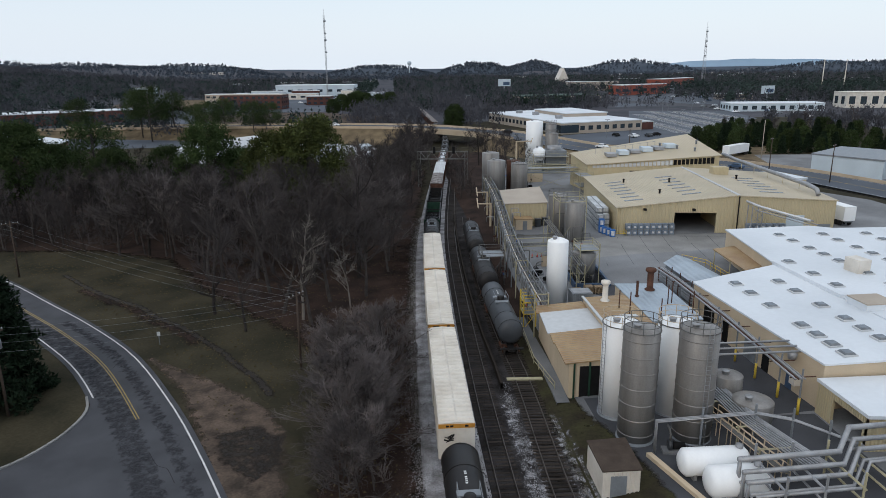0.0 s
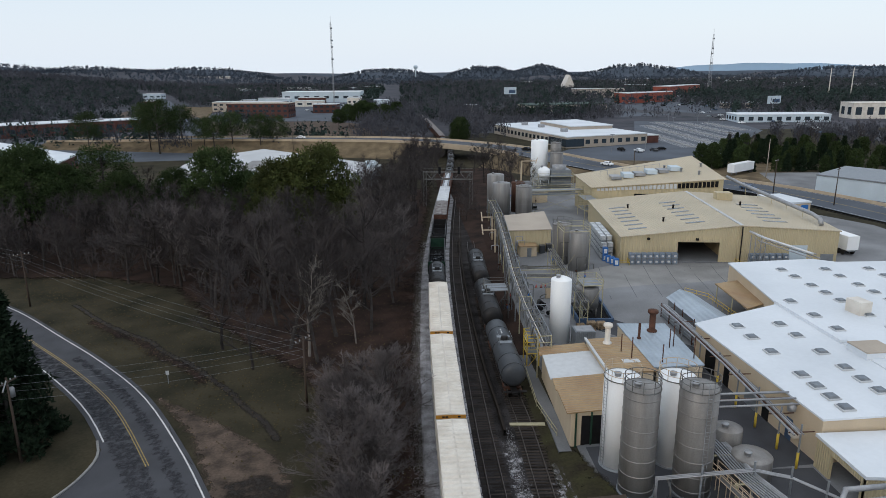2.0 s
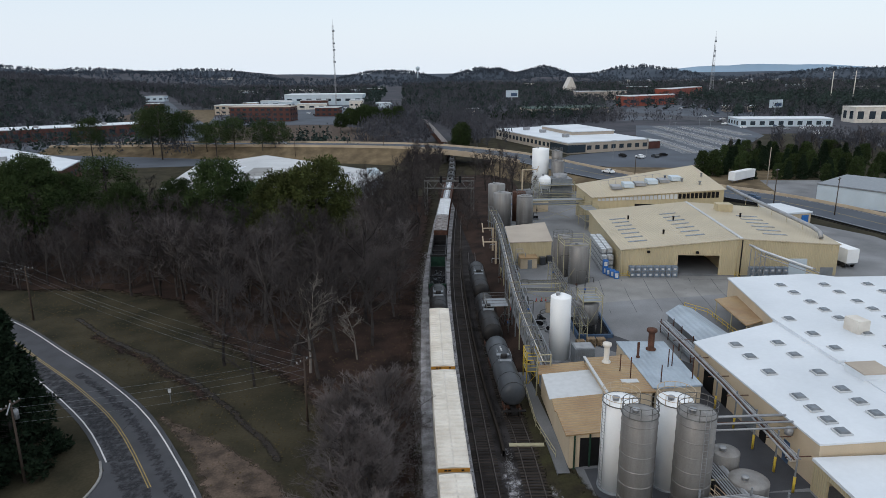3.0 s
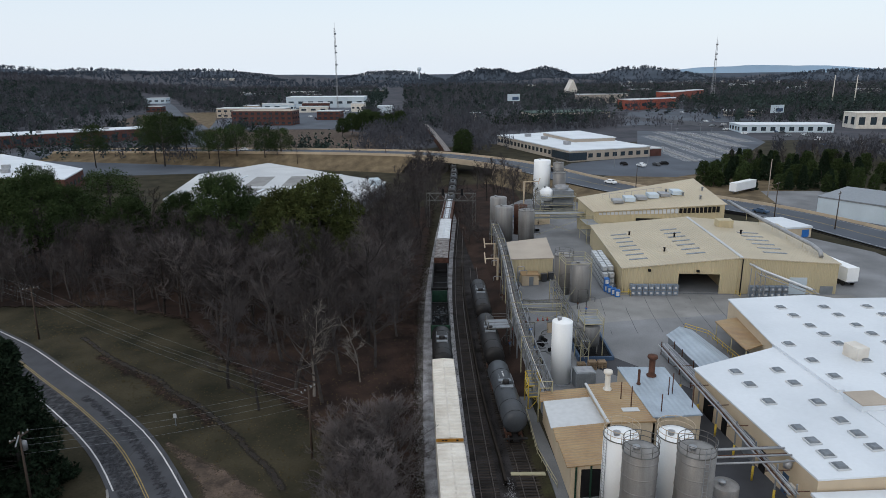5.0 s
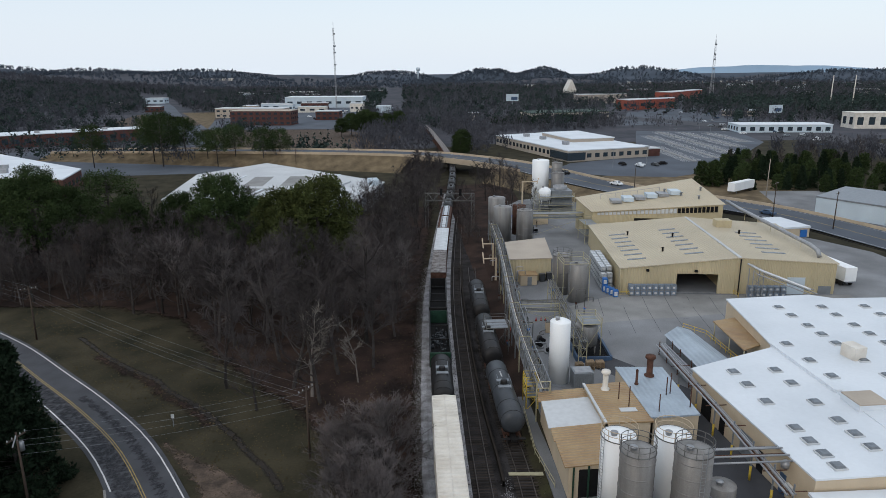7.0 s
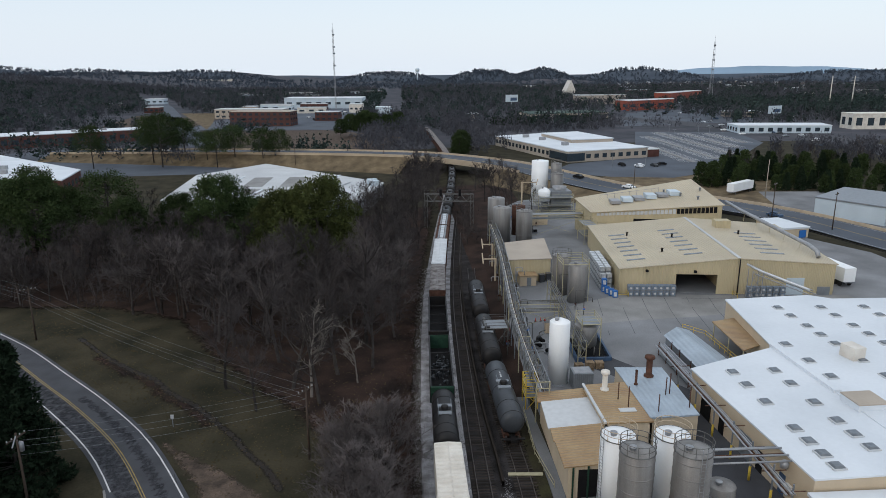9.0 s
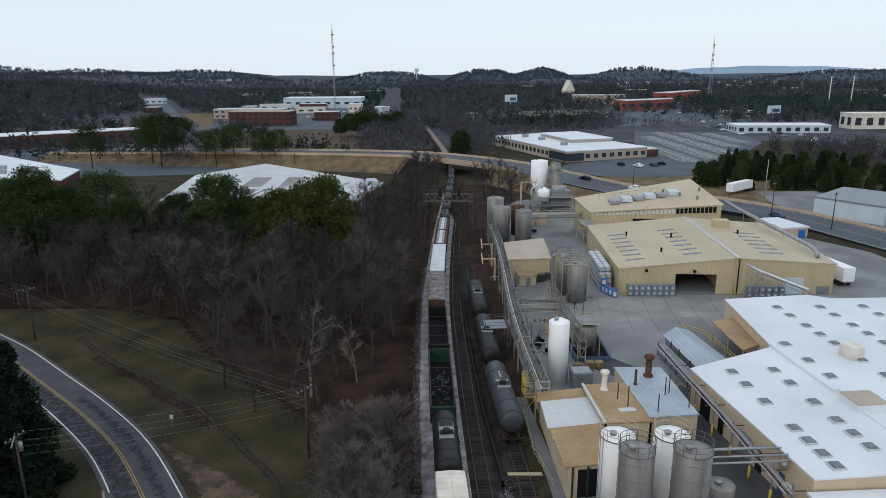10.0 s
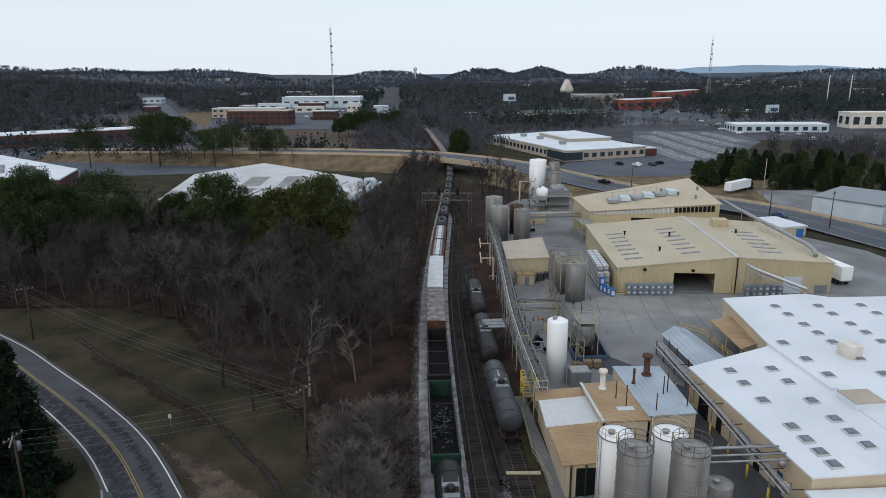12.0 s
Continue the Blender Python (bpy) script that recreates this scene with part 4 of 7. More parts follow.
for y, w_, z1_, mt in ((58.6, 1.0, 4.1, "navy"), (62.6, 1.2, 4.2, "dark"), (65.6, 2.6, 4.6, "grey"), (70.6, 1.2, 4.2, "dark"), (74.6, 2.8, 4.8, "dark")):
    x = 37.9 - (y - 54) * 0.057
    part("wall_door", box(B(), x - 0.06, x + 0.05, y - w_ / 2, y + w_ / 2, 1.75, z1_), M[mt], plant)
part("wall_unit", box(B(), 36.9, 37.6, 56.6, 57.5, 3.0, 3.8), M["offwhite"], plant)
part("parapet", prism(B(), [(50.0, 70.0), (50.9, 70.0), (50.6, 84.1), (49.8, 84.1)], 6.6, 7.35), M["roof_w"], plant)
for k, (x, y, w, d) in enumerate([(41.0 + 5.4 * i, y, 1.15, 1.15) for i, ys_ in ((0, (55.6, 57.8, 60.2, 62.8, 68.8, 73.2, 76.8)), (1, (58.4, 61.0, 63.8, 68.0, 72.9, 76.6))) for y in ys_] + [(52.2 + 7.0 * i, y - 0.3 * i, 1.15, 1.15) for i in range(8) for y in (58.5, 64.8, 74.0, 78.7, 84.2, 87.6, 91.0, 95.3, 99.0)]):
    if x < 56 and y > 84.5 or abs(x - 50.2) < 3.4 and abs(y - 67) < 3.2:
        continue
    z = (za(x, y) if x < 50.4 else 6.85) + 0.2
    s_ = part("skylight", obox(B(), x, y, w + 0.24, d + 0.24, z, z + 0.16, 2), M["roof_g"], plant)
    bm = obox(B(), x, y, w, d, z + 0.16, z + 0.34, 2)
    bm.verts.ensure_lookup_table()
    for v in bm.verts[4:]:
        v.co.x += (x - v.co.x) * 0.25
        v.co.y += (y - v.co.y) * 0.25
    part("pane", bm, M["skylight"], s_)
part("roof_hatch", obox(B(), 51.6, 67.0, 3.6, 3.2, 6.9, 7.7, 2), M["roof_w"], plant)
part("hatch_lid", obox(B(), 51.6, 67.0, 3.7, 3.3, 7.704, 7.84, 2), M["tanwall"], plant)
part("roof_unit", obox(B(), 58.6, 79.5, 1.8, 2.4, 7.0, 8.8, 10), M["offwhite"], plant)
annex = thing("loading_annex", "cream ribbed-metal annex with white roof and dark doorway", "factory annex")
for poly, zb_ in (([(37.4, 53.8), (37.4, 51.6), (37.65, 51.6), (37.65, 53.8)], 1.3), ([(37.4, 51.6), (37.4, 47.6), (37.65, 47.6), (37.65, 51.6)], 4.2), ([(37.4, 47.6), (37.4, 47.0), (37.65, 47.0), (37.65, 47.6)], 1.3), ([(37.4, 47.0), (60, 44.5), (60, 44.8), (37.4, 47.3)], 1.3), ([(44, 47.3), (44.2, 47.3), (44.2, 53.8), (44, 53.8)], 1.3)):
    part("wall", prism(B(), poly, zb_, 5.0), M["cream_y"] if abs(poly[1][0] - poly[0][0]) < 1 else M["cream"], annex)
part("roof", prism(B(), [(37.1, 46.7), (60.2, 44.2), (60.2, 53.7), (37.1, 53.7)], 5.0, 5.3), M["roof_w"], annex)

# low ochre-roofed sheds by the siding
shed = thing("ochre_roof_shed", "low cream shed with ochre corrugated roof", "shed")
q = [(15.9, 61.0), (21.6, 61.0), (21.6, 77.0), (16.3, 77.2)]
zs = lambda x, y: 4.3 + 0.07 * (x - 15.8)
wall_run(shed, q, 0.3, zs, M["creamp"])
part("open_bay", box(B(), 17.0, 21.5, 60.9, 60.98, 0.4, 3.9), M["dark"], shed, "dark open bay under the roof")
for x in (16.4, 18.0, 19.8, 21.4):
    part("bay_post", box(B(), x - 0.08, x + 0.08, 60.75, 60.9, 0.3, zs(x, 61)), M["green"], shed)
for y0, y1, mname in ((60.7, 65.8, "roof_o"), (65.81, 68.6, "roof_o"), (68.61, 75.0, "roof_g"), (75.01, 77.5, "roof_o")):
    part("roof_sheet", prism(B(), [(15.4, y0), (21.7, y0), (21.7, y1), (15.4 + (y1 - 60.7) * 0.03, y1)], lambda x, y: zs(x, y) + 0.01, lambda x, y: zs(x, y) + 0.14), M[mname], shed)
shed2 = thing("ochre_flat_shed", "cream shed with ochre metal roof and vents", "shed")
q = [(21.75, 67.6), (27.2, 67.6), (27.2, 77.5), (21.75, 77.0)]
wall_run(shed2, q, 0.8, 5.3, M["creamp"])
roof_poly(shed2, q, 5.3, M["roof_o"], 0.12)
part("trim", prism(B(), [(21.55, 67.4), (21.85, 67.4), (21.85, 77.3), (21.55, 77.3)], 5.45, 5.62), M["roof_g"], shed2)
shed3 = thing("blue_roof_shed", "cream shed with bluish metal roof and rusty stacks", "shed")
q = [(27.3, 68.3), (33.0, 68.6), (33.4, 81.2), (27.3, 81.7)]
wall_run(shed3, q, 0.8, 5.4, M["creamp"])
roof_poly(shed3, q, 5.4, M["roof_b"], 0.12)


def stack(parent, x, y, z0, h, r, material, cowl=True, label=""):
    bm = lathe(B(), [(r * 1.6, z0), (r * 1.6, z0 + 0.15), (r, z0 + 0.16), (r, z0 + h)], x, y, 16)
    if cowl:
        lathe(bm, [(r * 1.05, z0 + h), (r * 1.7, z0 + h + 0.25), (r * 1.6, z0 + h + 0.55), (0, z0 + h + 0.7)], x, y, 16)
    return part("chimney", bm, material, parent, label)


stack(shed3, 30.8, 78.8, 5.6, 2.3, 0.4, M["rust"], label="red-brown cowled stack")
stack(shed3, 28.3, 76.5, 5.6, 2.0, 0.16, M["rust"], False)
stack(shed2, 24.0, 75.6, 5.5, 2.0, 0.34, M["offwhite"])
for x, y in ((31.0, 73.5), (31.6, 73.8), (28.6, 69.5), (24.9, 73.0), (25.5, 71.0), (32.6, 70.2)):
    part("vent_pipe", tube(B(), (x, y, 5.5), (x, y, 8.0 + 0.3 * math.sin(x * 7)), 0.07), M["rust"], shed3 if x > 27 else shed2)
part("access_panel", obox(B(), 25.2, 70.3, 2.0, 0.9, 5.48, 5.53), M["roof_g"], shed2)

# hut on legs beside the siding
hut = thing("process_hut", "cream metal hut with pale roof among pipes", "hut")
q = [(21.3, 135.0), (30.2, 135.4), (31.6, 150.0), (22.2, 147.0)]
wall_run(hut, q, 0.5, 5.7, M["cream"])
roof_poly(hut, q, lambda x, y: 5.7 + 0.12 * (y - 135) * 0.4, M["tanwall"], 0.2)
part("porch", box(B(), 23.2, 26.6, 132.2, 134.9, 0.6, 3.0), M["creamp"], hut)
part("porch_roof", box(B(), 23.0, 26.8, 132.0, 134.95, 3.004, 3.12), M["roof_o"], hut)
part("door", box(B(), 24.6, 25.5, 132.12, 132.2, 0.65, 2.65), M["grey"], hut)

# steel canopy and box trailer in the yard
can = thing("yard_canopy", "tan corrugated steel canopy on posts", "canopy")
part("roof", prism(B(), [(47.5, 86.5), (54.0, 90.0), (53.2, 99.6), (48.2, 98.0)], lambda x, y: 5.2, lambda x, y: 5.36), M["roof_o"], can)
for x, y in ((47.8, 87.0), (48.4, 97.6), (48.1, 92.0), (51.5, 88.9)):
    part("post", tube(B(), (x, y, 2.0), (x, y, 5.2), 0.09), M["paleyellow"], can)


# ---- tanks ----
def tank(name, x, y, r, z0, z1, material, label, bands=0, rail=True, ladder=None, dome=0.35, legs=0, group="storage tanks"):
    root = thing(name, label, "storage tank", group)
    bm = lathe(B(), [(0, z0 + (0.8 if legs else 0)), (r, z0 + (1.4 if legs else 0)), (r, z1), (r * 0.97, z1 + 0.05), (r * 0.5, z1 + dome * 0.75), (0, z1 + dome)], x, y, 36)
    part("shell", bm, material, root)
    if bands:
        for k in range(bands):
            z = z0 + (z1 - z0) * (k + 0.5) / bands
            part("hoop", lathe(B(), [(r, z - 0.05), (r + 0.035, z - 0.04), (r + 0.035, z + 0.04), (r, z + 0.05)], x, y, 36), material, root)
    if not legs:
        part("base_ring", lathe(B(), [(r + 0.1, z0 - 0.5), (r + 0.1, z0 + 0.1), (r, z0 + 0.11)], x, y, 36), M["grey"], root)
    for k in range(legs):
        a = 2 * math.pi * (k + 0.5) / legs
        part("leg", tube(B(), (x + r * 0.92 * math.cos(a), y + r * 0.92 * math.sin(a), z0 - 0.2), (x + r * 0.92 * math.cos(a), y + r * 0.92 * math.sin(a), z0 + 1.6), 0.11), material, root)
    if rail:
        paint = M["bridge"] if rail == 2 else M["agedsteel"]
        for z in (0.55, 1.1):
            part("guard_rail", ring(B(), x, y, z1 + z, r + 0.02, 0.035, 24), paint, root)
        for k in range(10):
            a = 2 * math.pi * k / 10
            part("rail_post", tube(B(), (x + r * math.cos(a), y + r * math.sin(a), z1 - 0.1), (x + r * math.cos(a), y + r * math.sin(a), z1 + 1.1), 0.035, n=4), paint, root)
        part("top_rim", ring(B(), x, y, z1 + 0.02, r + 0.02, 0.06, 32), M["agedsteel"], root)
    if ladder is not None:
        c, s_ = math.cos(radians(ladder)), math.sin(radians(ladder))
        bm = B()
        px, py = x + (r + 0.18) * c, y + (r + 0.18) * s_
        for sgn in (-0.22, 0.22):
            tube(bm, (px - s_ * sgn, py + c * sgn, z0), (px - s_ * sgn, py + c * sgn, z1 + 1.1), 0.03, n=4)
        for k in range(int((z1 - z0) / 0.35)):
            z = z0 + 0.3 + k * 0.35
            tube(bm, (px - s_ * 0.22, py + c * 0.22, z), (px + s_ * 0.22, py - c * 0.22, z), 0.016, n=4)
        part("ladder", bm, M["galv"], root)
    part("manhole", lathe(B(), [(0.3, z1 + dome * 0.4), (0.3, z1 + dome + 0.15), (0.36, z1 + dome + 0.16), (0.36, z1 + dome + 0.24), (0, z1 + dome + 0.26)], x - r * 0.35, y - r * 0.2, 14), M["galv"], root)
    return root


tank("storage_tank", 19.7, 57.35, 1.72, 0.8, 9.95, M["white"], "tall white storage tank with railed top", rail=2, ladder=200)
tank("storage_tank", 19.88, 52.67, 1.58, 0.8, 11.2, M["steel"], "tall weathered steel silo with hoop bands", bands=7, rail=1)
tank("storage_tank", 25.04, 57.26, 1.74, 0.8, 9.85, M["white"], "tall white storage tank behind steel silos", rail=2)
tank("storage_tank", 24.9, 52.32, 1.68, 0.8, 11.2, M["steel"], "tall wide steel silo with hoop bands", bands=7, rail=1, ladder=275)
tank("storage_tank", 30.1, 56.41, 1.34, 0.9, 4.65, M["steel"], "squat grey steel tank", rail=False)
tank("storage_tank", 30.75, 52.9, 1.78, 0.9, 3.8, M["steel"], "squat wide grey steel tank", rail=False)
tank("storage_tank", 21.0, 87.8, 1.45, 0.8, 10.0, M["white"], "tall white insulated tank", rail=False, ladder=20, dome=0.5)
tank("storage_tank", 32.3, 121.0, 1.9, 1.0, 8.6, M["steel"], "steel silo near the yard", bands=0, rail=False, ladder=200)
tank("storage_tank", 30.3, 126.2, 1.9, 1.0, 9.0, M["steel"], "steel silo near the yard", bands=0, rail=1)
tank("storage_tank", 27.6, 97.5, 1.75, 1.0, 5.6, M["steel"], "steel tank on legs inside a bund", rail=False, legs=4)
tank("storage_tank", 24.8, 170.5, 2.3, 0.8, 10.0, M["steel"], "plain steel silo beside the track", rail=False)
tank("storage_tank", 24.4, 178.5, 2.3, 0.8, 11.0, M["steel"], "plain steel silo beside the track", rail=False)
tank("storage_tank", 30.2, 167.5, 2.1, 0.8, 9.6, M["steel"], "banded steel silo with railed top", bands=5, rail=1)
tank("storage_tank", 30.4, 177.5, 1.8, 0.8, 9.0, M["rust"], "rust-red tank between silos", rail=False)
tank("storage_tank", 43.5, 214.0, 2.7, 1.5, 16.4, M["white"], "very tall pale insulated silo", bands=5, rail=False)
tank("storage_tank", 48.6, 213.0, 1.7, 1.5, 15.6, M["steel"], "tall thin steel column", bands=4, rail=1)
tank("storage_tank", 48.0, 208.6, 2.0, 1.5, 13.0, M["steel"], "steel column with bands", bands=4, rail=1)
tank("storage_tank", 42.6, 202.0, 1.9, 4.4, 8.6, M["white"], "white rounded vessel on legs", rail=False, legs=4, dome=1.2)

# ---- overpass and the road beyond ----
EDGE = [(-190, 372, 3.0), (-120, 352, 4.6), (-54, 330, 6.0), (-1, 311, 6.5), (20, 293, 6.6), (38, 270, 6.5), (55, 236, 5.7), (70, 214, 4.8), (88, 200, 3.8), (100, 187, 3.2), (106.5, 172, 3.0), (110.5, 156, 2.9), (119, 120, 2.8)]


def smooth3(pts, n=6):
    us = [0.0]
    for a, b in zip(pts, pts[1:]):
        us.append(us[-1] + math.dist(a[:2], b[:2]))
    cs = [[(u, p[k]) for u, p in zip(us, pts)] for k in range(3)]
    m = n * (len(pts) - 1)
    return [tuple(spline(c, us[-1] * k / m) for c in cs) for k in range(m + 1)]


edge = smooth3(EDGE)


def loft(bm, line, offs, keep=lambda x, y: True):
    """Surface along a line through (sideways, up) offsets; sideways is to the far side."""
    flat = [(x, y) for x, y, z in line]
    sides = [offset_line(flat, -d) for d, h in offs]
    rows = [[bm.verts.new((*s_[k], (line[k][2] + h) if h > -50 else gz(s_[k][0]) - 0.05)) for s_, (d, h) in zip(sides, offs)] for k in range(len(line))]
    for k, (a, b) in enumerate(zip(rows, rows[1:])):
        if keep(*flat[k]):
            for j in range(len(offs) - 1):
                bm.faces.new((a[j], a[j + 1], b[j + 1], b[j]))
    return bm


solo("overpass_road", loft(B(), edge, ((0.3, 0.0), (16.5, 0.0))), M["lot"], "grey asphalt road running over the railway bridge", "road", kind="structure")
solo("overpass_kerb", loft(loft(B(), edge, ((0.0, -0.9), (0.0, 0.85), (0.3, 0.85), (0.3, -0.02)), lambda x, y: x < 42), edge, ((16.5, -0.02), (16.5, 0.85), (16.8, 0.85), (16.8, -0.9))), M["bridge"], "tan concrete barrier walls of the overpass", "barrier", kind="structure")
span = lambda x, y: 2 < x < 36
solo("bridge_deck", loft(B(), edge, ((16.7, -0.3), (16.7, -1.5), (0.1, -1.5), (0.1, -0.3)), span), M["bridge"], "concrete bridge deck over the tracks", "bridge", kind="structure")
solo("embankment", loft(loft(B(), edge, ((-11, -99), (0.05, -0.25)), lambda x, y: not span(x, y) and x < 95), edge, ((16.7, -0.25), (27, -99)), lambda x, y: not span(x, y) and x < 80), M["straw"], "brown grassy road embankment", "embankment", kind="structure")
bm = B()
for x, y in ((3.0, 309.5), (35.6, 273.0)):
    obox(bm, x + 4.6, y + 6.6, 15.5, 1.0, -0.2, 5.1, 52)
solo("bridge_pier", bm, M["bridge"], "concrete abutments under the bridge", "abutment", kind="structure")
bm = B()
loft(bm, edge, ((8.0, 0.012), (8.15, 0.012)))
loft(bm, edge, ((8.4, 0.012), (8.55, 0.012)))
solo("overpass_centre_line", bm, M["line_y"], "yellow centre lines of the overpass road", "road marking", kind="structure")
bm = B()
loft(bm, edge, ((1.0, 0.012), (1.15, 0.012)))
loft(bm, edge, ((15.6, 0.012), (15.75, 0.012)))
solo("overpass_edge_line", bm, M["line_w"], "white edge lines of the overpass road", "road marking", kind="structure")
bm = B()
loft(bm, [p for p in edge if p[0] > 88], ((-0.6, -99), (-0.6, -0.2), (-0.3, -0.2), (-0.3, -99)))
solo("boundary_fence", bm, M["dark"], "black screened boundary fence below the road", "fence", kind="structure")

# signal gantry over the tracks
gan = thing("signal_gantry", "grey steel lattice signal gantry across tracks", "signal gantry")
g0, g1 = Vector((6.0, 191.5, 0)), Vector((19.0, 190.0, 0))
for e in (g0 + Vector((-0.3, 0, 0)), g1):
    bm = B()
    for dx in (-0.4, 0.4):
        tube(bm, e + Vector((dx, 0, 0)), e + Vector((dx, 0, 10.2)), 0.09, n=6)
    for k in range(7):
        tube(bm, e + Vector((-0.4, 0, k * 1.4)), e + Vector((0.4, 0, k * 1.4 + 1.4)), 0.05, n=4)
    part("mast", bm, M["agedsteel"], gan)
bm = B()
for z in (8.0, 10.1):
    for dy in (-0.6, 0.6):
        tube(bm, g0 + Vector((-0.8, dy, z)), g1 + Vector((0.4, dy, z)), 0.1, n=6)
n = 8
for k in range(n):
    a, b = g0.lerp(g1, k / n), g0.lerp(g1, (k + 1) / n)
    for dy in (-0.6, 0.6):
        tube(bm, a + Vector((0, dy, 8.0 if k % 2 else 10.1)), b + Vector((0, dy, 10.1 if k % 2 else 8.0)), 0.07, n=4)
part("truss", bm, M["agedsteel"], gan)
for u in (0.3, 0.72):
    p = g0.lerp(g1, u)
    part("signal_head", box(B(), p.x - 0.35, p.x + 0.35, p.y - 0.9, p.y - 0.65, 9.6, 11.6), M["dark"], gan)
bm = B()
tube(bm, g0 + Vector((-0.8, -0.7, 11.2)), g1 + Vector((0.4, -0.7, 11.2)), 0.03, n=4)
part("hand_rail", bm, M["agedsteel"], gan)


# ---- buildings beyond ----
def block(name, poly, z0, z1, wall, roof, label, rows=0, every=4.0, over=0.2, glass="glass", category="building", wh=1.4, group=""):
    """A building: walls, roof with parapet, real window panes set in frames on its near sides."""
    root = thing(name, label, category, group)
    part("wall", prism(B(), poly, z0 - 0.4, z1), M[wall], root)
    cx, cy = sum(p[0] for p in poly) / len(poly), sum(p[1] for p in poly) / len(poly)
    out = [(x + over * (1 if x > cx else -1), y + over * (1 if y > cy else -1)) for x, y in poly]
    part("roof", prism(B(), out, z1 + 0.004, z1 + 0.45), M[roof], root)
    if rows:
        hgt = (z1 - z0) / rows
        for a, b in zip(poly, poly[1:] + poly[:1]):
            L = math.dist(a, b)
            mx, my = (a[0] + b[0]) / 2, (a[1] + b[1]) / 2
            nx, ny = (b[1] - a[1]) / L, -(b[0] - a[0]) / L
            if nx * (mx - cx) + ny * (my - cy) < 0:
                nx, ny = -nx, -ny
            if nx * -mx + ny * -my < 0:
                continue
            n_ = max(1, int(L / every))
            ang = math.degrees(math.atan2(b[1] - a[1], b[0] - a[0]))
            for k in range(n_):
                u = (k + 0.5) / n_
                x, y = a[0] + (b[0] - a[0]) * u + nx * 0.03, a[1] + (b[1] - a[1]) * u + ny * 0.03
                for r in range(rows):
                    z = z0 + hgt * (r + 0.5) - wh / 2
                    part("window", obox(B(), x, y, every * 0.55, 0.16, z, z + wh, ang), M[glass], root)
    return root


def units(root, spots, z, s=1.6, material="galv"):
    for x, y in spots:
        part("roof_unit", obox(B(), x, y, s * 1.3, s, z, z + s * 0.7, 12), M[material], root)


b = block("flat_warehouse", [(-77.5, 214), (-82, 268), (-61, 300), (-8, 243), (-15, 209)], 0, 5.0, "grey", "roof_g", "low warehouse with weathered white roof behind pines", category="warehouse")
for k, (x0, x1) in enumerate(((-70, -69.4), (-52, -51.2), (-34, -33.2))):
    part("roof_seam", prism(B(), [(x0, 216), (x1, 216), (x1 + 8, 262), (x0 + 8, 262)], 5.45, 5.7), M["roof_w"], b)
part("raised_roof", prism(B(), [(-60, 232), (-62, 285), (-20, 243), (-26, 226)], 5.3, 5.9), M["roof_g"], b)
for x0, x1 in ((-76, -67), (-58, -50), (-44, -36)):
    part("roof_band", prism(B(), [(x0, 216), (x1, 216), (x1 + 3, 234), (x0 + 3, 234)], 5.46, 5.52), M["concrete_l"], b)
for x0, x1 in ((-57, -50), (-44, -37)):
    part("roof_band", prism(B(), [(x0, 234), (x1, 234), (x1, 256), (x0, 256)], 5.91, 5.96), M["concrete_l"], b)
units(b, [(-12, 240), (-11, 236)], 5.45, 2.6, "palewall")
b = block("brick_store", [(-127, 254), (-133, 282), (-196, 338), (-240, 300), (-165, 262)], 0, 6.0, "brick", "roof_w", "red brick store with white flat roof and units", rows=1, every=5, wh=2.2)
units(b, [(-140, 268), (-150, 280), (-158, 272), (-165, 285), (-172, 276), (-180, 300)], 6.45, 2.2)
b = block("brick_row", [(-246, 424), (-176, 474), (-186, 492), (-262, 446)], 0, 7.5, "brick", "roof_w", "long red brick row with white roof", rows=1, every=6, wh=2.6)
units(b, [(-232, 442), (-215, 455), (-200, 466)], 7.95, 2.0)
block("brick_office", [(-150, 598), (-97, 591), (-94, 612), (-147, 619)], 0, 12, "brick", "tanwall", "three-storey brick office with window rows", rows=3, every=5.0, wh=1.8, category="office building")
block("side_office", [(-84, 655), (-62, 655), (-60, 672), (-84, 672)], 0, 8, "brick", "roof_g", "small brick office beside the parking", rows=2, every=5, wh=1.6)
block("pale_works", [(-152, 890), (-52, 886), (-50, 930), (-150, 935)], 0, 13, "palewall", "roof_w", "large pale blue works building", rows=1, every=12, wh=3)
block("pale_annex", [(-30, 745), (-14, 742), (-12, 758), (-29, 760)], 0, 8, "palewall", "roof_w", "small white annex with low roof")
block("dark_office", [(-190, 700), (-120, 690), (-118, 715), (-188, 724)], 0, 9, "tanwall", "roof_g", "tan office block far off", rows=2, every=6, wh=1.8)
b = block("clinic", [(77, 313), (121, 328), (114, 352), (101, 418), (54, 396)], 2.6, 7.4, "tanwall", "roof_w", "single-storey tan clinic with white flat roof", rows=1, every=4.5, wh=2.0, category="clinic")
part("raised_block", prism(B(), [(88, 350), (112, 356), (103, 398), (80, 390)], 7.5, 9.4), M["tanwall"], b)
part("raised_roof", prism(B(), [(87.6, 349.6), (112.4, 355.8), (103.4, 398.4), (79.6, 390.4)], 9.404, 9.8), M["roof_w"], b)
part("glazed_corner", prism(B(), [(76.6, 312.6), (86, 315.8), (86, 316.6), (76.6, 314)], 3.0, 6.6), M["glass"], b)
part("glazed_corner", prism(B(), [(76.6, 312.6), (76.9, 313), (72.4, 330), (71.9, 330)], 3.0, 6.6), M["glass"], b)
units(b, [(82, 340), (92, 372), (76, 368), (70, 385)], 7.85, 2.4)
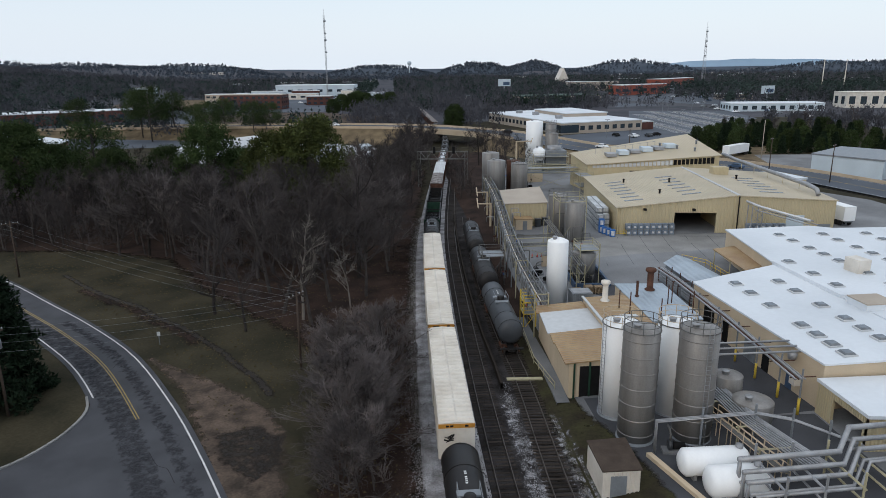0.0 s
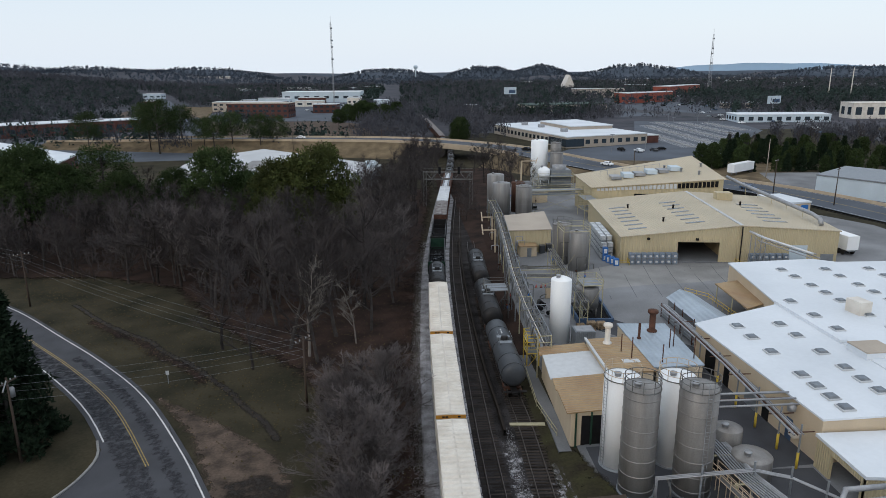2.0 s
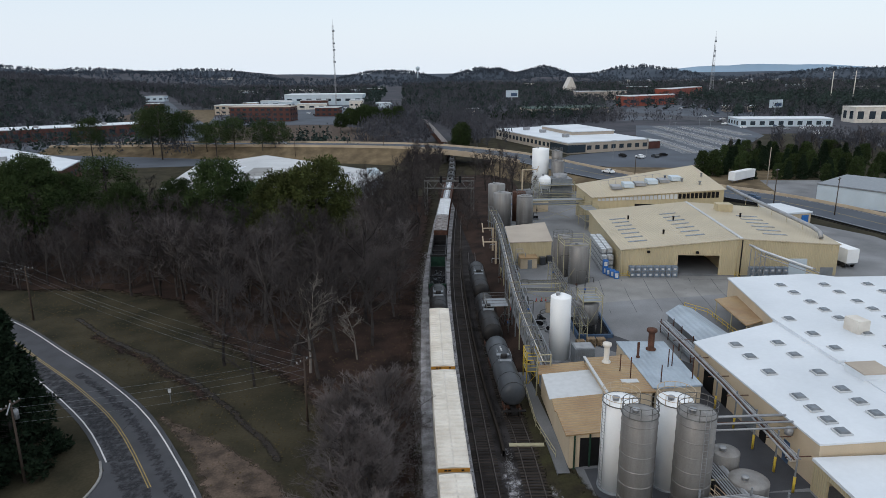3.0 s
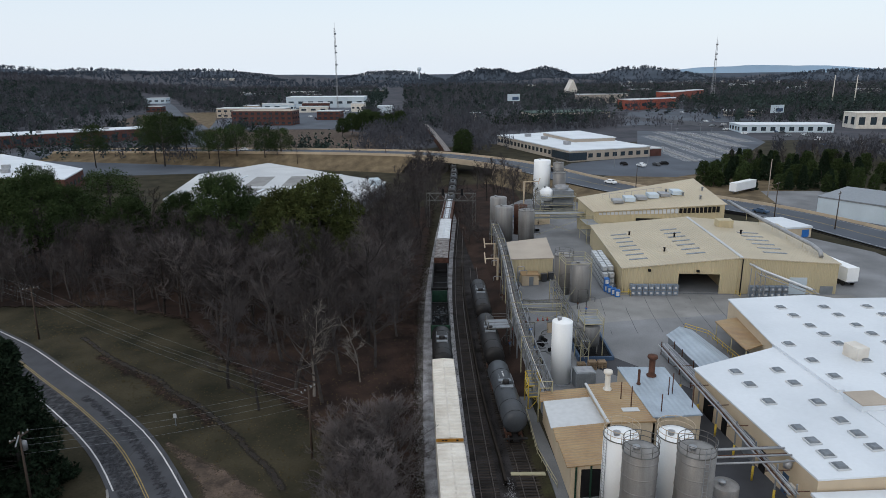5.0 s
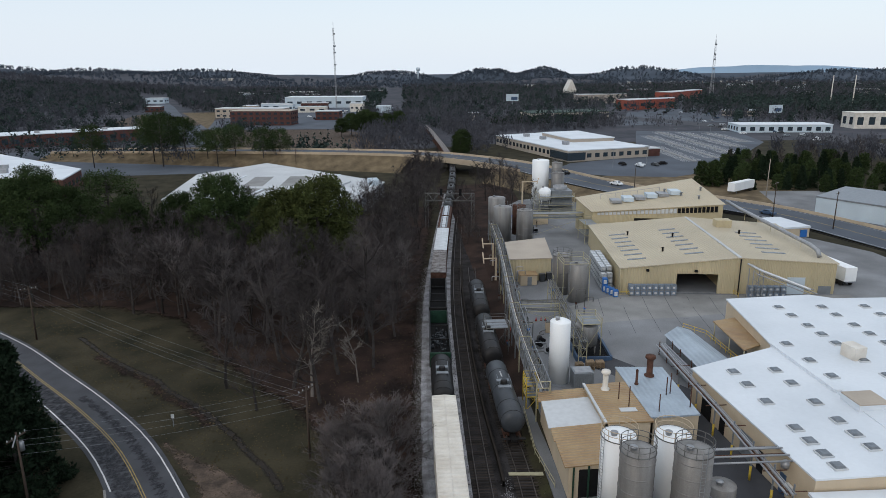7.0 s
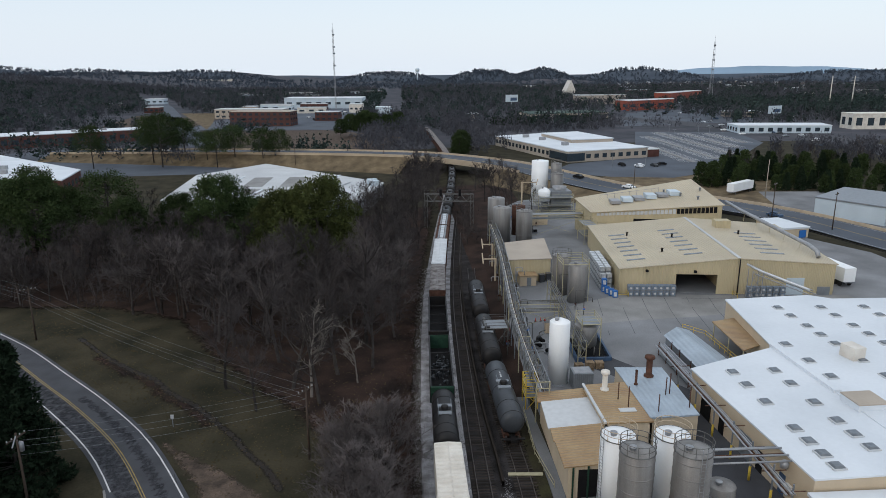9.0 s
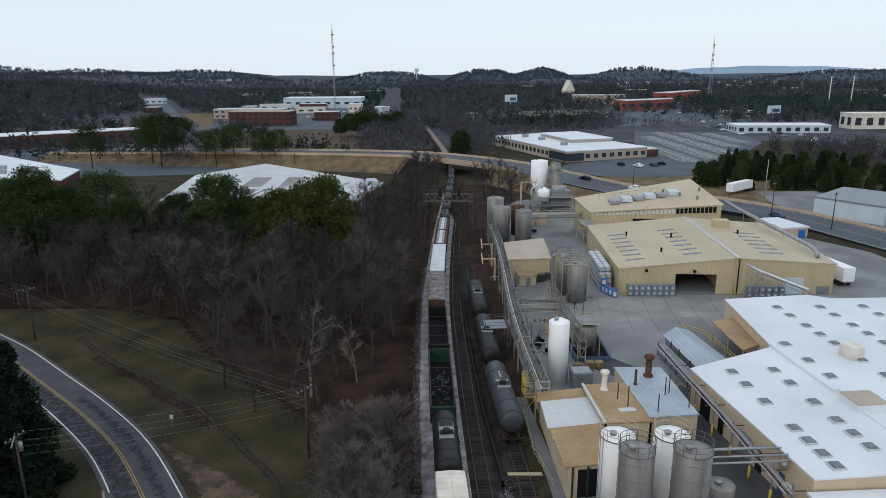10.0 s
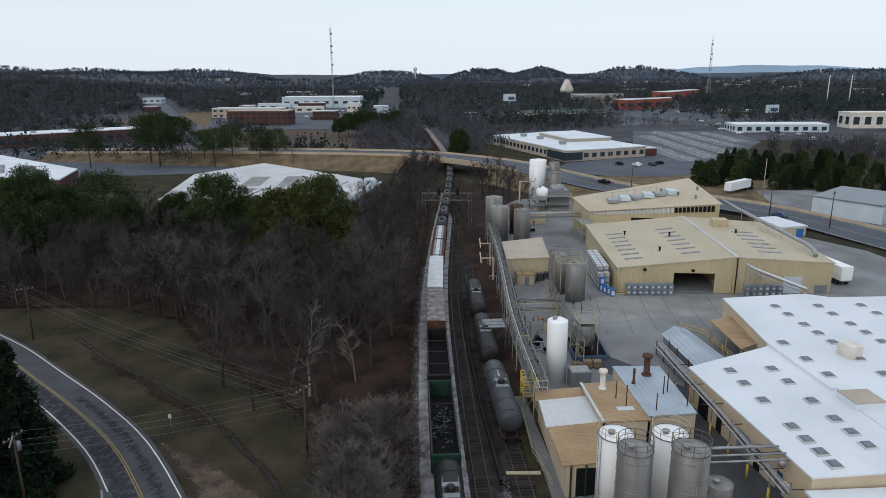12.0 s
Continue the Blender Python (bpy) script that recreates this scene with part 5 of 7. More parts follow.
block("brick_porch", [(121.5, 329), (128, 331), (124, 347), (117, 345)], 2.6, 6.2, "brick", "roof_g", "dark brick entrance porch of the clinic")
block("orange_store", [(244, 728), (314, 776), (322, 800), (240, 760)], 2.6, 13, "redwall", "roof_g", "low orange-red painted store building", rows=1, every=16, wh=3)
block("tan_store", [(225, 880), (258, 888), (300, 905), (230, 915)], 2.6, 14, "tanwall", "roof_g", "tan store with flat roof")
block("red_store", [(354, 887), (447, 1003), (440, 1020), (340, 910)], 2.6, 16, "redwall", "roof_g", "long dark red store")
block("showroom", [(229, 452), (292, 446), (298, 468), (233, 476)], 2.6, 7.6, "palewall", "roof_w", "white and blue showroom", rows=1, every=6, wh=2.6)
b = block("arched_hotel", [(326, 474), (376, 470), (378, 488), (328, 492)], 2.6, 13.5, "offwhite", "offwhite", "cream building with tall arched windows", rows=1, every=8, wh=5.5)
block("garden_centre", [(112, 594), (188, 615), (180, 650), (108, 632)], 2.6, 8.0, "tanwall", "green", "long low store with green roof", rows=1, every=7, wh=2)
block("fuel_kiosk", [(56, 594), (66, 596), (65, 604), (55, 603)], 2.6, 9, "tanwall", "roof_w", "cream square utility building")
block("bank", [(300, 620), (330, 612), (334, 628), (304, 636)], 2.6, 7.5, "tanwall", "roof_w", "small roadside building with pale roof", rows=1, every=6, wh=2)
church = thing("church", "white church with steep grey roof far off", "church")
part("wall", prism(B(), [(262, 1084), (276, 1084), (276, 1110), (262, 1110)], 2.4, 14), M["offwhite"], church)
bm = B()
v = [bm.verts.new(p) for p in ((261, 1083, 14), (277, 1083, 14), (277, 1111, 14), (261, 1111, 14), (269, 1083, 31), (269, 1111, 31))]
for f in ((0, 1, 4), (3, 5, 2), (0, 4, 5, 3), (1, 2, 5, 4)):
    bm.faces.new([v[k] for k in f])
part("roof", bm, M["offwhite"], church)
# white metal sheds by the lot
for poly, h, lab in (([(121, 188.5), (131, 172), (152, 186), (140, 204)], 7.6, "white metal shed with low grey roof"), ([(133, 168.5), (139, 160), (156, 170), (150, 180)], 6.6, "white metal shed behind another")):
    b = block("metal_shed", poly, 2.6, h, "palewall", "grey", lab, category="shed")
b = block("gatehouse", [(94.6, 171.9), (95.5, 160.3), (103, 161.7), (101, 172.8)], 2.6, 5.0, "creamp", "roof_w", "small cream gatehouse with blue doors", category="hut")
part("door", prism(B(), [(100.2, 161.1), (102.2, 161.45), (102.2, 161.3), (100.2, 160.95)], 2.65, 4.6), M["blue"], b)
rnd = random.Random(11)
for k in range(46):
    u = rnd.random()
    side = rnd.random() < 0.5
    x, y = (rnd.uniform(-420, -20), rnd.uniform(760, 1500)) if side else (rnd.uniform(280, 900), rnd.uniform(820, 1700))
    w, d, h = rnd.uniform(14, 44), rnd.uniform(10, 22), rnd.uniform(5, 10)
    z = gz(x)
    block("far_building", [(x, y), (x + w, y + rnd.uniform(-4, 4)), (x + w, y + d), (x, y + d)], z, z + h, rnd.choice(["tanwall", "palewall", "brick", "offwhite"]), rnd.choice(["roof_w", "roof_g", "roof_g"]), rnd.choice(["far town building with pale roof", "far low commercial building"]), rows=1, every=w / 3.2, wh=2, group="far town buildings")
for k in range(70):
    x, y = rnd.uniform(560, 1250), rnd.uniform(1500, 2300)
    z = gz(x) + max(0, hills(x, y)) if y > 500 else gz(x)
    h_ = thing("far_house", "small pale far-off house with gable roof", "house", "houses on the far slope", m=pose(x, y, z, 0, 0, rnd.uniform(0, 180)))
    part("wall", box(B(), -6, 6, -4, 4, -1, 6), M["offwhite"] if k % 3 else M["tanwall"], h_)
    bm = B()
    v = [bm.verts.new(p) for p in ((-6.4, -4.6, 6), (6.4, -4.6, 6), (6.4, 4.6, 6), (-6.4, 4.6, 6), (-6.4, 0, 9), (6.4, 0, 9))]
    for f in ((0, 1, 5, 4), (2, 3, 4, 5), (0, 4, 3), (1, 2, 5)):
        bm.faces.new([v[j] for j in f])
    part("roof", bm, M["grey"], h_)
for k in range(6):
    x = -800 + 28 * k
    block("apartment_block", [(x, 2650), (x + 22, 2648), (x + 22, 2665), (x, 2665)], 6, 24, "offwhite", "roof_g", "pale far apartment block", rows=3, every=7, wh=2.5, category="apartment block", group="far apartments")

# car parks and side roads (flat sheets on the plain)
patch("parking", [(62, 284), (84, 268), (108, 262), (136, 280), (168, 326), (214, 390), (232, 462), (165, 474), (130, 372), (125, 332), (77, 309)], 0.06, M["lot"], "wide grey asphalt car park", "car park")
patch("parking_far", [(170, 520), (300, 560), (420, 800), (330, 760), (230, 690)], 0.05, M["lot"], "far grey asphalt car park", "car park")
patch("avenue", [(170, 650), (215, 545), (246, 450), (252, 400), (240, 330), (225, 250), (250, 250), (267, 330), (281, 400), (276, 455), (245, 550), (198, 655)], 0.09, M["asphalt"], "wide grey avenue beyond the clinic", "road")
patch("parking_west", [(-160, 300), (-60, 312), (-64, 335), (-190, 430), (-230, 400)], 0.03, M["lot"], "grey store car park among pines", "car park")
patch("office_lot", [(-175, 560), (-60, 550), (-20, 640), (-10, 880), (-170, 880), (-180, 640)], 0.03, M["lot"], "grey office car park", "car park")
patch("side_road", [(-116, 430), (-134, 430), (-184, 556), (-239, 700), (-328, 936), (-493, 1346), (-468, 1346), (-307, 936), (-221, 700), (-166, 560)], 0.05, M["lot"], "grey side road climbing away", "road")
patch("dry_plots", [(-160, 562), (-214, 700), (-255, 800), (-215, 800), (-176, 640)], 0.06, M["straw"], "straw-coloured plots beside the side road", "field")
patch("clay_field", [(-260, 600), (-180, 590), (-185, 700), (-290, 760)], 0.05, M["dirt"], "bare clay building plot", "dirt")
patch("dry_field", [(-95, 400), (-20, 380), (0, 480), (-60, 545), (-170, 550)], 0.02, M["dirt"], "dry straw-coloured field", "field")
patch("verge", [(90, 215), (120, 205), (150, 245), (120, 285), (80, 268)], 0.02, M["straw"], "brown verge by the road", "verge")
patch("truck_lot", [(118, 205), (128, 168), (180, 175), (165, 225), (125, 228)], 0.03, M["concrete"], "pale gravel truck lot", "lot")
LOT = [(126, 320), (134, 303), (168, 326), (200, 384), (214, 396), (222, 452), (170, 470), (150, 420), (136, 372)]
bays, medians = B(), B()
for i in range(6):
    for j in range(60):
        x, y = 136 + i * 15.5 + j * 0.18, 306 + j * 2.8
        if inside(LOT, x, y) > 3.5:
            obox(bays, x - 3.2, y, 4.8, 0.5, gz(x) + 0.068, gz(x) + 0.072, -4)
            obox(bays, x + 3.2, y, 4.8, 0.5, gz(x) + 0.068, gz(x) + 0.072, -4)
            obox(medians, x, y, 2.2, 2.82, gz(x) + 0.05, gz(x) + 0.22, -4)
solo("bay_lines", bays, M["line_w"], "white parking bay lines", "road marking", kind="structure")
solo("lot_median", medians, M["concrete_l"], "pale concrete medians between parking rows", "median", kind="structure")
lamp_proto = None
for x, y in ((140, 330), (152, 352), (160, 392), (172, 430), (186, 402), (196, 440), (150, 318), (180, 372), (110, 300), (92, 292)):
    m = pose(x, y, gz(x) + 0.05)
    if lamp_proto:
        copy_thing(lamp_proto, m)
        continue
    lamp_proto = thing("lamp_post", "slim pale car park lamp post", "lamp post", "car park lamps", m=m)
    part("pole", tube(B(), (0, 0, -0.1), (0, 0, 8.0), 0.11, 0.07, n=6), M["grey"], lamp_proto)
    part("head", box(B(), -1.0, 1.0, -0.2, 0.2, 8.0, 8.2), M["grey"], lamp_proto)
for x, y, z, w, h, ang, lab in ((112, 700, 12, 13, 7, 8, "pale roadside billboard on a post"), (292, 520, 9, 14, 6, 20, "white and blue roadside billboard")):
    b = thing("billboard", lab, "billboard", m=pose(x, y, gz(x), 0, 0, ang))
    part("panel", box(B(), -w / 2, w / 2, -0.25, 0.25, z, z + h), M["palewall"], b)
    part("picture_block", box(B(), -w * 0.1, w * 0.42, -0.3, -0.26, z + h * 0.15, z + h * 0.6), M["navy"], b)
    part("post", tube(B(), (0, 0.4, -0.5), (0, 0.4, z + 1), 0.5, n=8), M["grey"], b)
for x, y in ((452, 700), (480, 705)):
    b = thing("power_pole", "tall pale steel power line pole", "power pole", "power line poles", m=pose(x, y, gz(x)))
    part("pole", tube(B(), (0, 0, -0.5), (0, 0, 36), 0.7, 0.35, n=8), M["offwhite"], b)
    for z in (28, 31, 34):
        part("arm", tube(B(), (-4, 0, z), (4, 0, z), 0.14, n=5), M["galv"], b)


def car(x, y, z, ang, paint, label):
    root = thing("car", label, "car", "cars about the town", m=pose(x, y, z, 0, 0, ang))
    bm = B()
    sec = ((-2.2, 0.35), (-2.25, 0.75), (-1.9, 0.95), (-1.3, 1.0), (-0.7, 1.48), (0.9, 1.5), (1.5, 1.02), (2.15, 0.9), (2.25, 0.6), (2.2, 0.35))
    a, b_ = [[bm.verts.new((sx * (0.88 if z_ < 1.2 else 0.7), y_, z_)) for y_, z_ in sec] for sx in (-1, 1)]
    for k in range(len(sec)):
        k2 = (k + 1) % len(sec)
        bm.faces.new((a[k], a[k2], b_[k2], b_[k]))
    bm.faces.new(a), bm.faces.new(b_)
    part("body", bm, paint, root)
    part("windscreen", prism(B(), [(-0.66, 1.0), (0.66, 1.0), (0.62, 1.46), (-0.62, 1.46)], 1.03, lambda x_, y_: 1.5 - (y_ - 1.0) * 0.8 + 0.0), M["glass"], root)
    part("side_glass", box(B(), -0.83, 0.83, -0.9, 0.95, 1.04, 1.36), M["glass"], root)
    for sx in (-1, 1):
        for sy in (-1.35, 1.4):
            part("wheel", tube(B(), (sx * 0.72, sy, 0.33), (sx * 0.92, sy, 0.33), 0.33, n=12), M["tyre"], root)
    return root


paints = [M["white"], M["dark"], M["grey"], M["silver"], M["greytank"], M["navy"]]
MOVING = []


def on_edge(s, off):
    """A pose on the overpass road, s metres along its edge line."""
    d = 0.0
    for a, b in zip(edge, edge[1:]):
        L = math.dist(a[:2], b[:2])
        if d + L >= s:
            u = (s - d) / L
            dx, dy = (b[0] - a[0]) / L, (b[1] - a[1]) / L
            return pose(a[0] + (b[0] - a[0]) * u - dy * off, a[1] + (b[1] - a[1]) * u + dx * off, a[2] + (b[2] - a[2]) * u + 0.02, 0, 0, math.degrees(math.atan2(dy, dx)) - 90)
        d += L
    return on_edge(s - 1.0, off)


def nearest(x, y):
    """Distance along the overpass edge of the point beside (x, y), and its offset."""
    d, best = 0.0, None
    for a, b in zip(edge, edge[1:]):
        L = math.dist(a[:2], b[:2])
        dx, dy = (b[0] - a[0]) / L, (b[1] - a[1]) / L
        u = max(0.0, min(L, (x - a[0]) * dx + (y - a[1]) * dy))
        e = math.dist((a[0] + dx * u, a[1] + dy * u), (x, y))
        if best is None or e < best[0]:
            best = (e, d + u)
        d += L
    return best[1], best[0]


S1, O1 = nearest(72, 232.2)
S2, O2 = nearest(67.3, 238.9)
S3, O3 = nearest(-41.7, 349.7)
S4, O4 = nearest(100.5, 186.5)
for ways, off, paint, lab in (([(0, S1 - 0.6), (5.2, S1), (7, S1 + 3.2), (9.5, S1 + 12), (12, S1 + 21)], O1, 0, "white estate car driving on the overpass road"),
                              ([(0, S2 - 46), (9, S2 - 6.6), (10.5, S2), (12, S2 + 8.6)], O2, 1, "dark car driving on the overpass road"),
                              ([(0, S3 + 16), (1.5, S3), (6, S3 - 52), (12, S3 - 118)], 10.5, 0, "white car driving along the embankment road"),
                              ([(0, S4 - 5), (5, S4), (9, S4 + 4.5), (12, S4 + 7)], 4.5, 5, "dark blue car by the black fence")):
    MOVING.append((car(0, 0, 0, 0, paints[paint], lab), ways, off))
for c_, ways, off in MOVING:
    c_.matrix_world = on_edge(ways[0][1], off)
proto = [car(-120 + 6 * k, 372 + k, 0.05, 20, p, "parked car in the lot") for k, p in enumerate(paints)]
for k in range(95):
    if k < 26:
        x, y, z = (rnd.uniform(96, 124), rnd.uniform(292, 302), 2.68) if k < 5 else (rnd.uniform(226, 268), rnd.uniform(330, 560), 2.72)
    elif k < 70:
        x, y, z = rnd.uniform(-165, -20), rnd.uniform(640, 850), 0.05
    else:
        x, y, z = rnd.uniform(230, 380), rnd.uniform(580, 760), 2.67
    copy_thing(rnd.choice(proto), pose(x, y, z, 0, 0, rnd.choice((12, 102, -78))))

# lattice masts and the water tower
for x, y, h, lab in ((-85, 876, 97, "tall thin lattice radio mast"), (424, 923, 84, "tall lattice cellphone mast")):
    root = thing("radio_mast", lab, "mast")
    w = 0.9 if x < 0 else 1.6
    for a in (90, 210, 330):
        dx, dy = w * math.cos(radians(a)), w * math.sin(radians(a))
        part("leg", tube(B(), (x + dx * (1 if x < 0 else 2.2), y + dy, -0.5), (x + dx * (1 if x < 0 else 0.4), y + dy * 0.5, h), 0.2, n=5), M["galv"], root)
    bm = B()
    for k in range(int(h / 2.2)):
        u = k * 2.2 / h
        ww = w * (1 if x < 0 else 2.2 - 1.8 * u)
        tube(bm, (x - ww, y, k * 2.2), (x + ww, y, k * 2.2 + 2.2), 0.1, n=4)
        tube(bm, (x - ww, y, k * 2.2), (x + ww, y, k * 2.2), 0.08, n=4)
    part("lattice", bm, M["galv"], root)
    for u in (0.93, 0.78, 0.7, 0.55):
        part("antenna", lathe(B(), [(0, h * u - 1.0), (1.5, h * u - 0.9), (1.5, h * u + 0.9), (0, h * u + 1)], x + 0.5, y, 8), M["grey"], root)
    part("tip", tube(B(), (x, y, h), (x, y, h + 7), 0.15, n=5), M["galv"], root)
wt = thing("water_tower", "pale water tower on the skyline", "water tower")
part("column", tube(B(), (70, 3108, 10), (70, 3108, 48), 3.0, n=10), M["palewall"], wt)
part("bowl", lathe(B(), [(2, 44), (8, 50), (10, 56), (8, 62), (0, 65)], 70, 3108, 18), M["palewall"], wt)


# ---- trees ----
def bare_tree(seed, h, spread, trunk_r, limbs=11, subs=6, twigs=6, fork=0.3, pale=False, kids=2, thick=1.0, crown="twig"):
    """Trunk with limbs; branches and fine twigs as many thin tapering bars."""
    r = random.Random(seed)
    V, F, V2, F2 = [], [], [], []

    def bar(Vs, Fs, p, q, ra, rb, n=3):
        d = (q - p)
        if d.length < 1e-4:
            return
        d.normalize()
        a = d.orthogonal().normalized()
        b = d.cross(a)
        k0 = len(Vs)
        for c, rr in ((p, ra), (q, rb)):
            for k in range(n):
                t = 2 * math.pi * k / n
                Vs.append(c + (a * math.cos(t) + b * math.sin(t)) * rr)
        for k in range(n):
            Fs.append((k0 + k, k0 + (k + 1) % n, k0 + n + (k + 1) % n, k0 + n + k))

    def crooked(Vs, Fs, p, d, L, ra, rb, segs, n, wob):
        pts = [p]
        for k in range(segs):
            d = (d + Vector((r.gauss(0, wob), r.gauss(0, wob), r.gauss(0.03, wob * 0.6)))).normalized()
            q = p + d * (L / segs)
            u0, u1 = k / segs, (k + 1) / segs
            bar(Vs, Fs, p, q, ra + (rb - ra) * u0, ra + (rb - ra) * u1, n)
            p = q
            pts.append(p)
        return pts

    base = Vector((0, 0, -0.3))
    tr = crooked(V, F, base, Vector((r.gauss(0, 0.05), r.gauss(0, 0.05), 1)), h * 0.92, trunk_r, 0.03, 9, 7, 0.06)
    for k in range(limbs):
        u = fork + (0.95 - fork) * (k + r.random()) / limbs
        i = min(len(tr) - 2, int(u * (len(tr) - 1)))
        p = tr[i].lerp(tr[i + 1], u * (len(tr) - 1) - i)
        a = r.uniform(0, 6.283)
        up = 0.3 + 0.85 * u
        d = Vector((math.cos(a), math.sin(a), up)).normalized()
        L = spread * (1.15 - 0.75 * u) * r.uniform(0.75, 1.2)
        lp = crooked(V, F, p, d, L, trunk_r * (0.55 - 0.35 * u), 0.035, 5, 4, 0.16)
        for j in range(subs):
            v = 0.25 + 0.75 * (j + r.random()) / subs
            i2 = min(4, int(v * 5))
            q = lp[i2].lerp(lp[i2 + 1], v * 5 - i2)
            d2 = ((lp[i2 + 1] - lp[i2]).normalized() + Vector((r.gauss(0, 0.6), r.gauss(0, 0.6), r.gauss(0.25, 0.4)))).normalized()
            L2 = L * r.uniform(0.3, 0.55)
            sp = crooked(V2, F2, q, d2, L2, 0.045, 0.02, 3, 3, 0.16)
            for m_ in range(twigs):
                w = 0.2 + 0.8 * (m_ + r.random()) / twigs
                i3 = min(2, int(w * 3))
                q3 = sp[i3].lerp(sp[i3 + 1], w * 3 - i3)
                d3 = ((sp[i3 + 1] - sp[i3]).normalized() + Vector((r.gauss(0, 0.7), r.gauss(0, 0.7), r.gauss(0.3, 0.5)))).normalized()
                L3 = r.uniform(0.5, 1.1) * (0.35 + 0.06 * h)
                e = q3 + d3 * L3
                bar(V2, F2, q3, e, 0.02 * thick, 0.009 * thick)
                for _ in range(kids):
                    q4 = q3.lerp(e, r.uniform(0.2, 0.7))
                    bar(V2, F2, q4, q4 + (d3 + Vector((r.gauss(0, 0.7), r.gauss(0, 0.7), r.gauss(0.2, 0.5)))).normalized() * L3 * 0.6, 0.014 * thick, 0.006 * thick)
    out = []
    for nm, Vs, Fs, mt in (("trunk", V, F, M["palebark"] if pale else M["bark"]), ("crown", V2, F2, M["palebark"] if pale else M[crown])):
        me = bpy.data.meshes.new(nm)
        me.from_pydata([tuple(v) for v in Vs], [], Fs)
        me.materials.append(mt)
        out.append(me)
    return out


def plant_tree(name, meshes, label, m, group, scale=1.0):
    root = thing(name, label, "tree", group, m=m @ Matrix.Scale(scale, 4))
    for nm, me in zip(("trunk", "crown"), meshes):
        o = new(nm, me)
        o.parent = root
    return root


TALL = [bare_tree(20 + k, 16.0, 6.0, 0.27, 12, 7, 6, 0.2, kids=3, crown="scrubtwig" if k == 1 else "twig") for k in range(4)]
PALE = bare_tree(31, 15.5, 4.6, 0.24, 12, 5, 4, 0.3, True)
BUSH = [bare_tree(40 + k, 8.0, 4.4, 0.1, 13, 6, 6, 0.05, kids=3, crown="scrubtwig") for k in range(3)]
LITE = [bare_tree(50 + k, 15.0, 5.2, 0.22, 11, 6, 4, 0.25, False, 2, 1.2) for k in range(4)]
LITEB = [bare_tree(55 + k, 8.0, 4.4, 0.1, 11, 5, 5, 0.06, False, 1, 1.0) for k in range(2)]
LAB = ["tall bare grey-brown winter tree in the woods", "bare leafless tree with dense fine twigs", "slender bare winter tree among others"]


def wood(n, region, sizes, meshes, seed, gap, group, name="bare_tree"):
    r = random.Random(seed)
    done = []
    tries = 0
    while len(done) < n and tries < n * 60:
        tries += 1
        x, y = region(r)
        if any((x - a) ** 2 + (y - b) ** 2 < gap * gap for a, b in done):
            continue
        done.append((x, y))
        plant_tree(name, r.choice(meshes), r.choice(LAB), pose(x, y, gz(x), r.gauss(0, 2.5), r.gauss(0, 2.5), r.uniform(0, 360)), group, r.uniform(*sizes))


def edge_x(y):
    """The wood's edge towards the road."""
    return spline([(40, -8), (60, -9), (74, -14), (92, -27), (106, -35), (120, -44), (127, -75), (132, -120), (160, -170), (210, -200)], y)


def inner(y0, y1, margin=4.0):
    def f(r):
        y = r.uniform(y0, y1)
        lo, hi = edge_x(y) + 2, main_x(y) - margin - 2
        return lo + (hi - lo) * r.random(), y
    return f


for x, y, sc, k in ((-26.9, 90.4, 0.8, 0), (-21.2, 83.4, 0.62, 1), (-17.3, 89.8, 0.95, 2), (-12.8, 85.0, 0.9, 3), (-11.1, 94.0, 1.0, 0), (-7.5, 105.6, 1.1, 1), (-20.8, 99.2, 1.0, 3), (-24.1, 106.7, 1.0, 2), (-29.5, 106.0, 0.95, 1), (-14.5, 103.5, 1.05, 2), (-32.5, 112.0, 0.9, 0), (-6.0, 96.0, 0.85, 3)):
    plant_tree("bare_tree", TALL[k], "tall bare tree standing over brown leaf litter", pose(x, y, 0, 0, 0, x * 41), "bare woods", sc * 1.15)
wood(34, inner(108, 124, 5), (0.8, 1.1), TALL, 1, 3.4, "bare woods")
wood(60, inner(120, 150, 5), (0.7, 1.0), LITE, 2, 2.8, "bare woods")


def west(x0, x1, y0, y1):
    return lambda r: (r.uniform(x0, x1), r.uniform(y0, y1))


wood(84, west(-118, -38, 129, 160), (0.72, 1.05), LITE, 12, 2.6, "bare woods")
wood(60, west(-116, -40, 128, 150), (0.6, 1.0), LITEB, 22, 2.4, "woodland undergrowth", "bare_shrub")
wood(70, inner(150, 205, 5), (0.6, 0.9), LITE, 13, 3.2, "bare woods")
wood(36, inner(46, 72, 4.6), (0.65, 1.1), BUSH, 3, 1.8, "scrub by the track", "bare_shrub")
wood(34, inner(112, 200, 3.2), (0.5, 0.95), LITEB, 4, 2.4, "scrub by the track", "bare_shrub")
for x, y, s in ((-14.2, 87.0, 0.95), (-8.0, 91.0, 0.6)):
    plant_tree("bare_tree", PALE, "pale-barked bare tree standing out", pose(x, y, 0, 0, 0, x * 37), "bare woods", s)
wood(20, lambda r: (r.uniform(main_x(250) + 8, 40), r.uniform(205, 262)), (0.5, 0.85), LITE, 6, 2.6, "trees by the bridge")
wood(20, lambda r: (main_x(220) + r.uniform(4.5, 10) - 3.5 + 0.1, r.uniform(170, 250)), (0.45, 0.8), LITEB, 7, 2.2, "scrub by the track", "bare_shrub")
wood(52, lambda r: (lambda y: (main_x(y) - r.uniform(5, 17), y))(r.uniform(205, 300)), (0.6, 0.95), LITE, 8, 2.4, "bare woods")
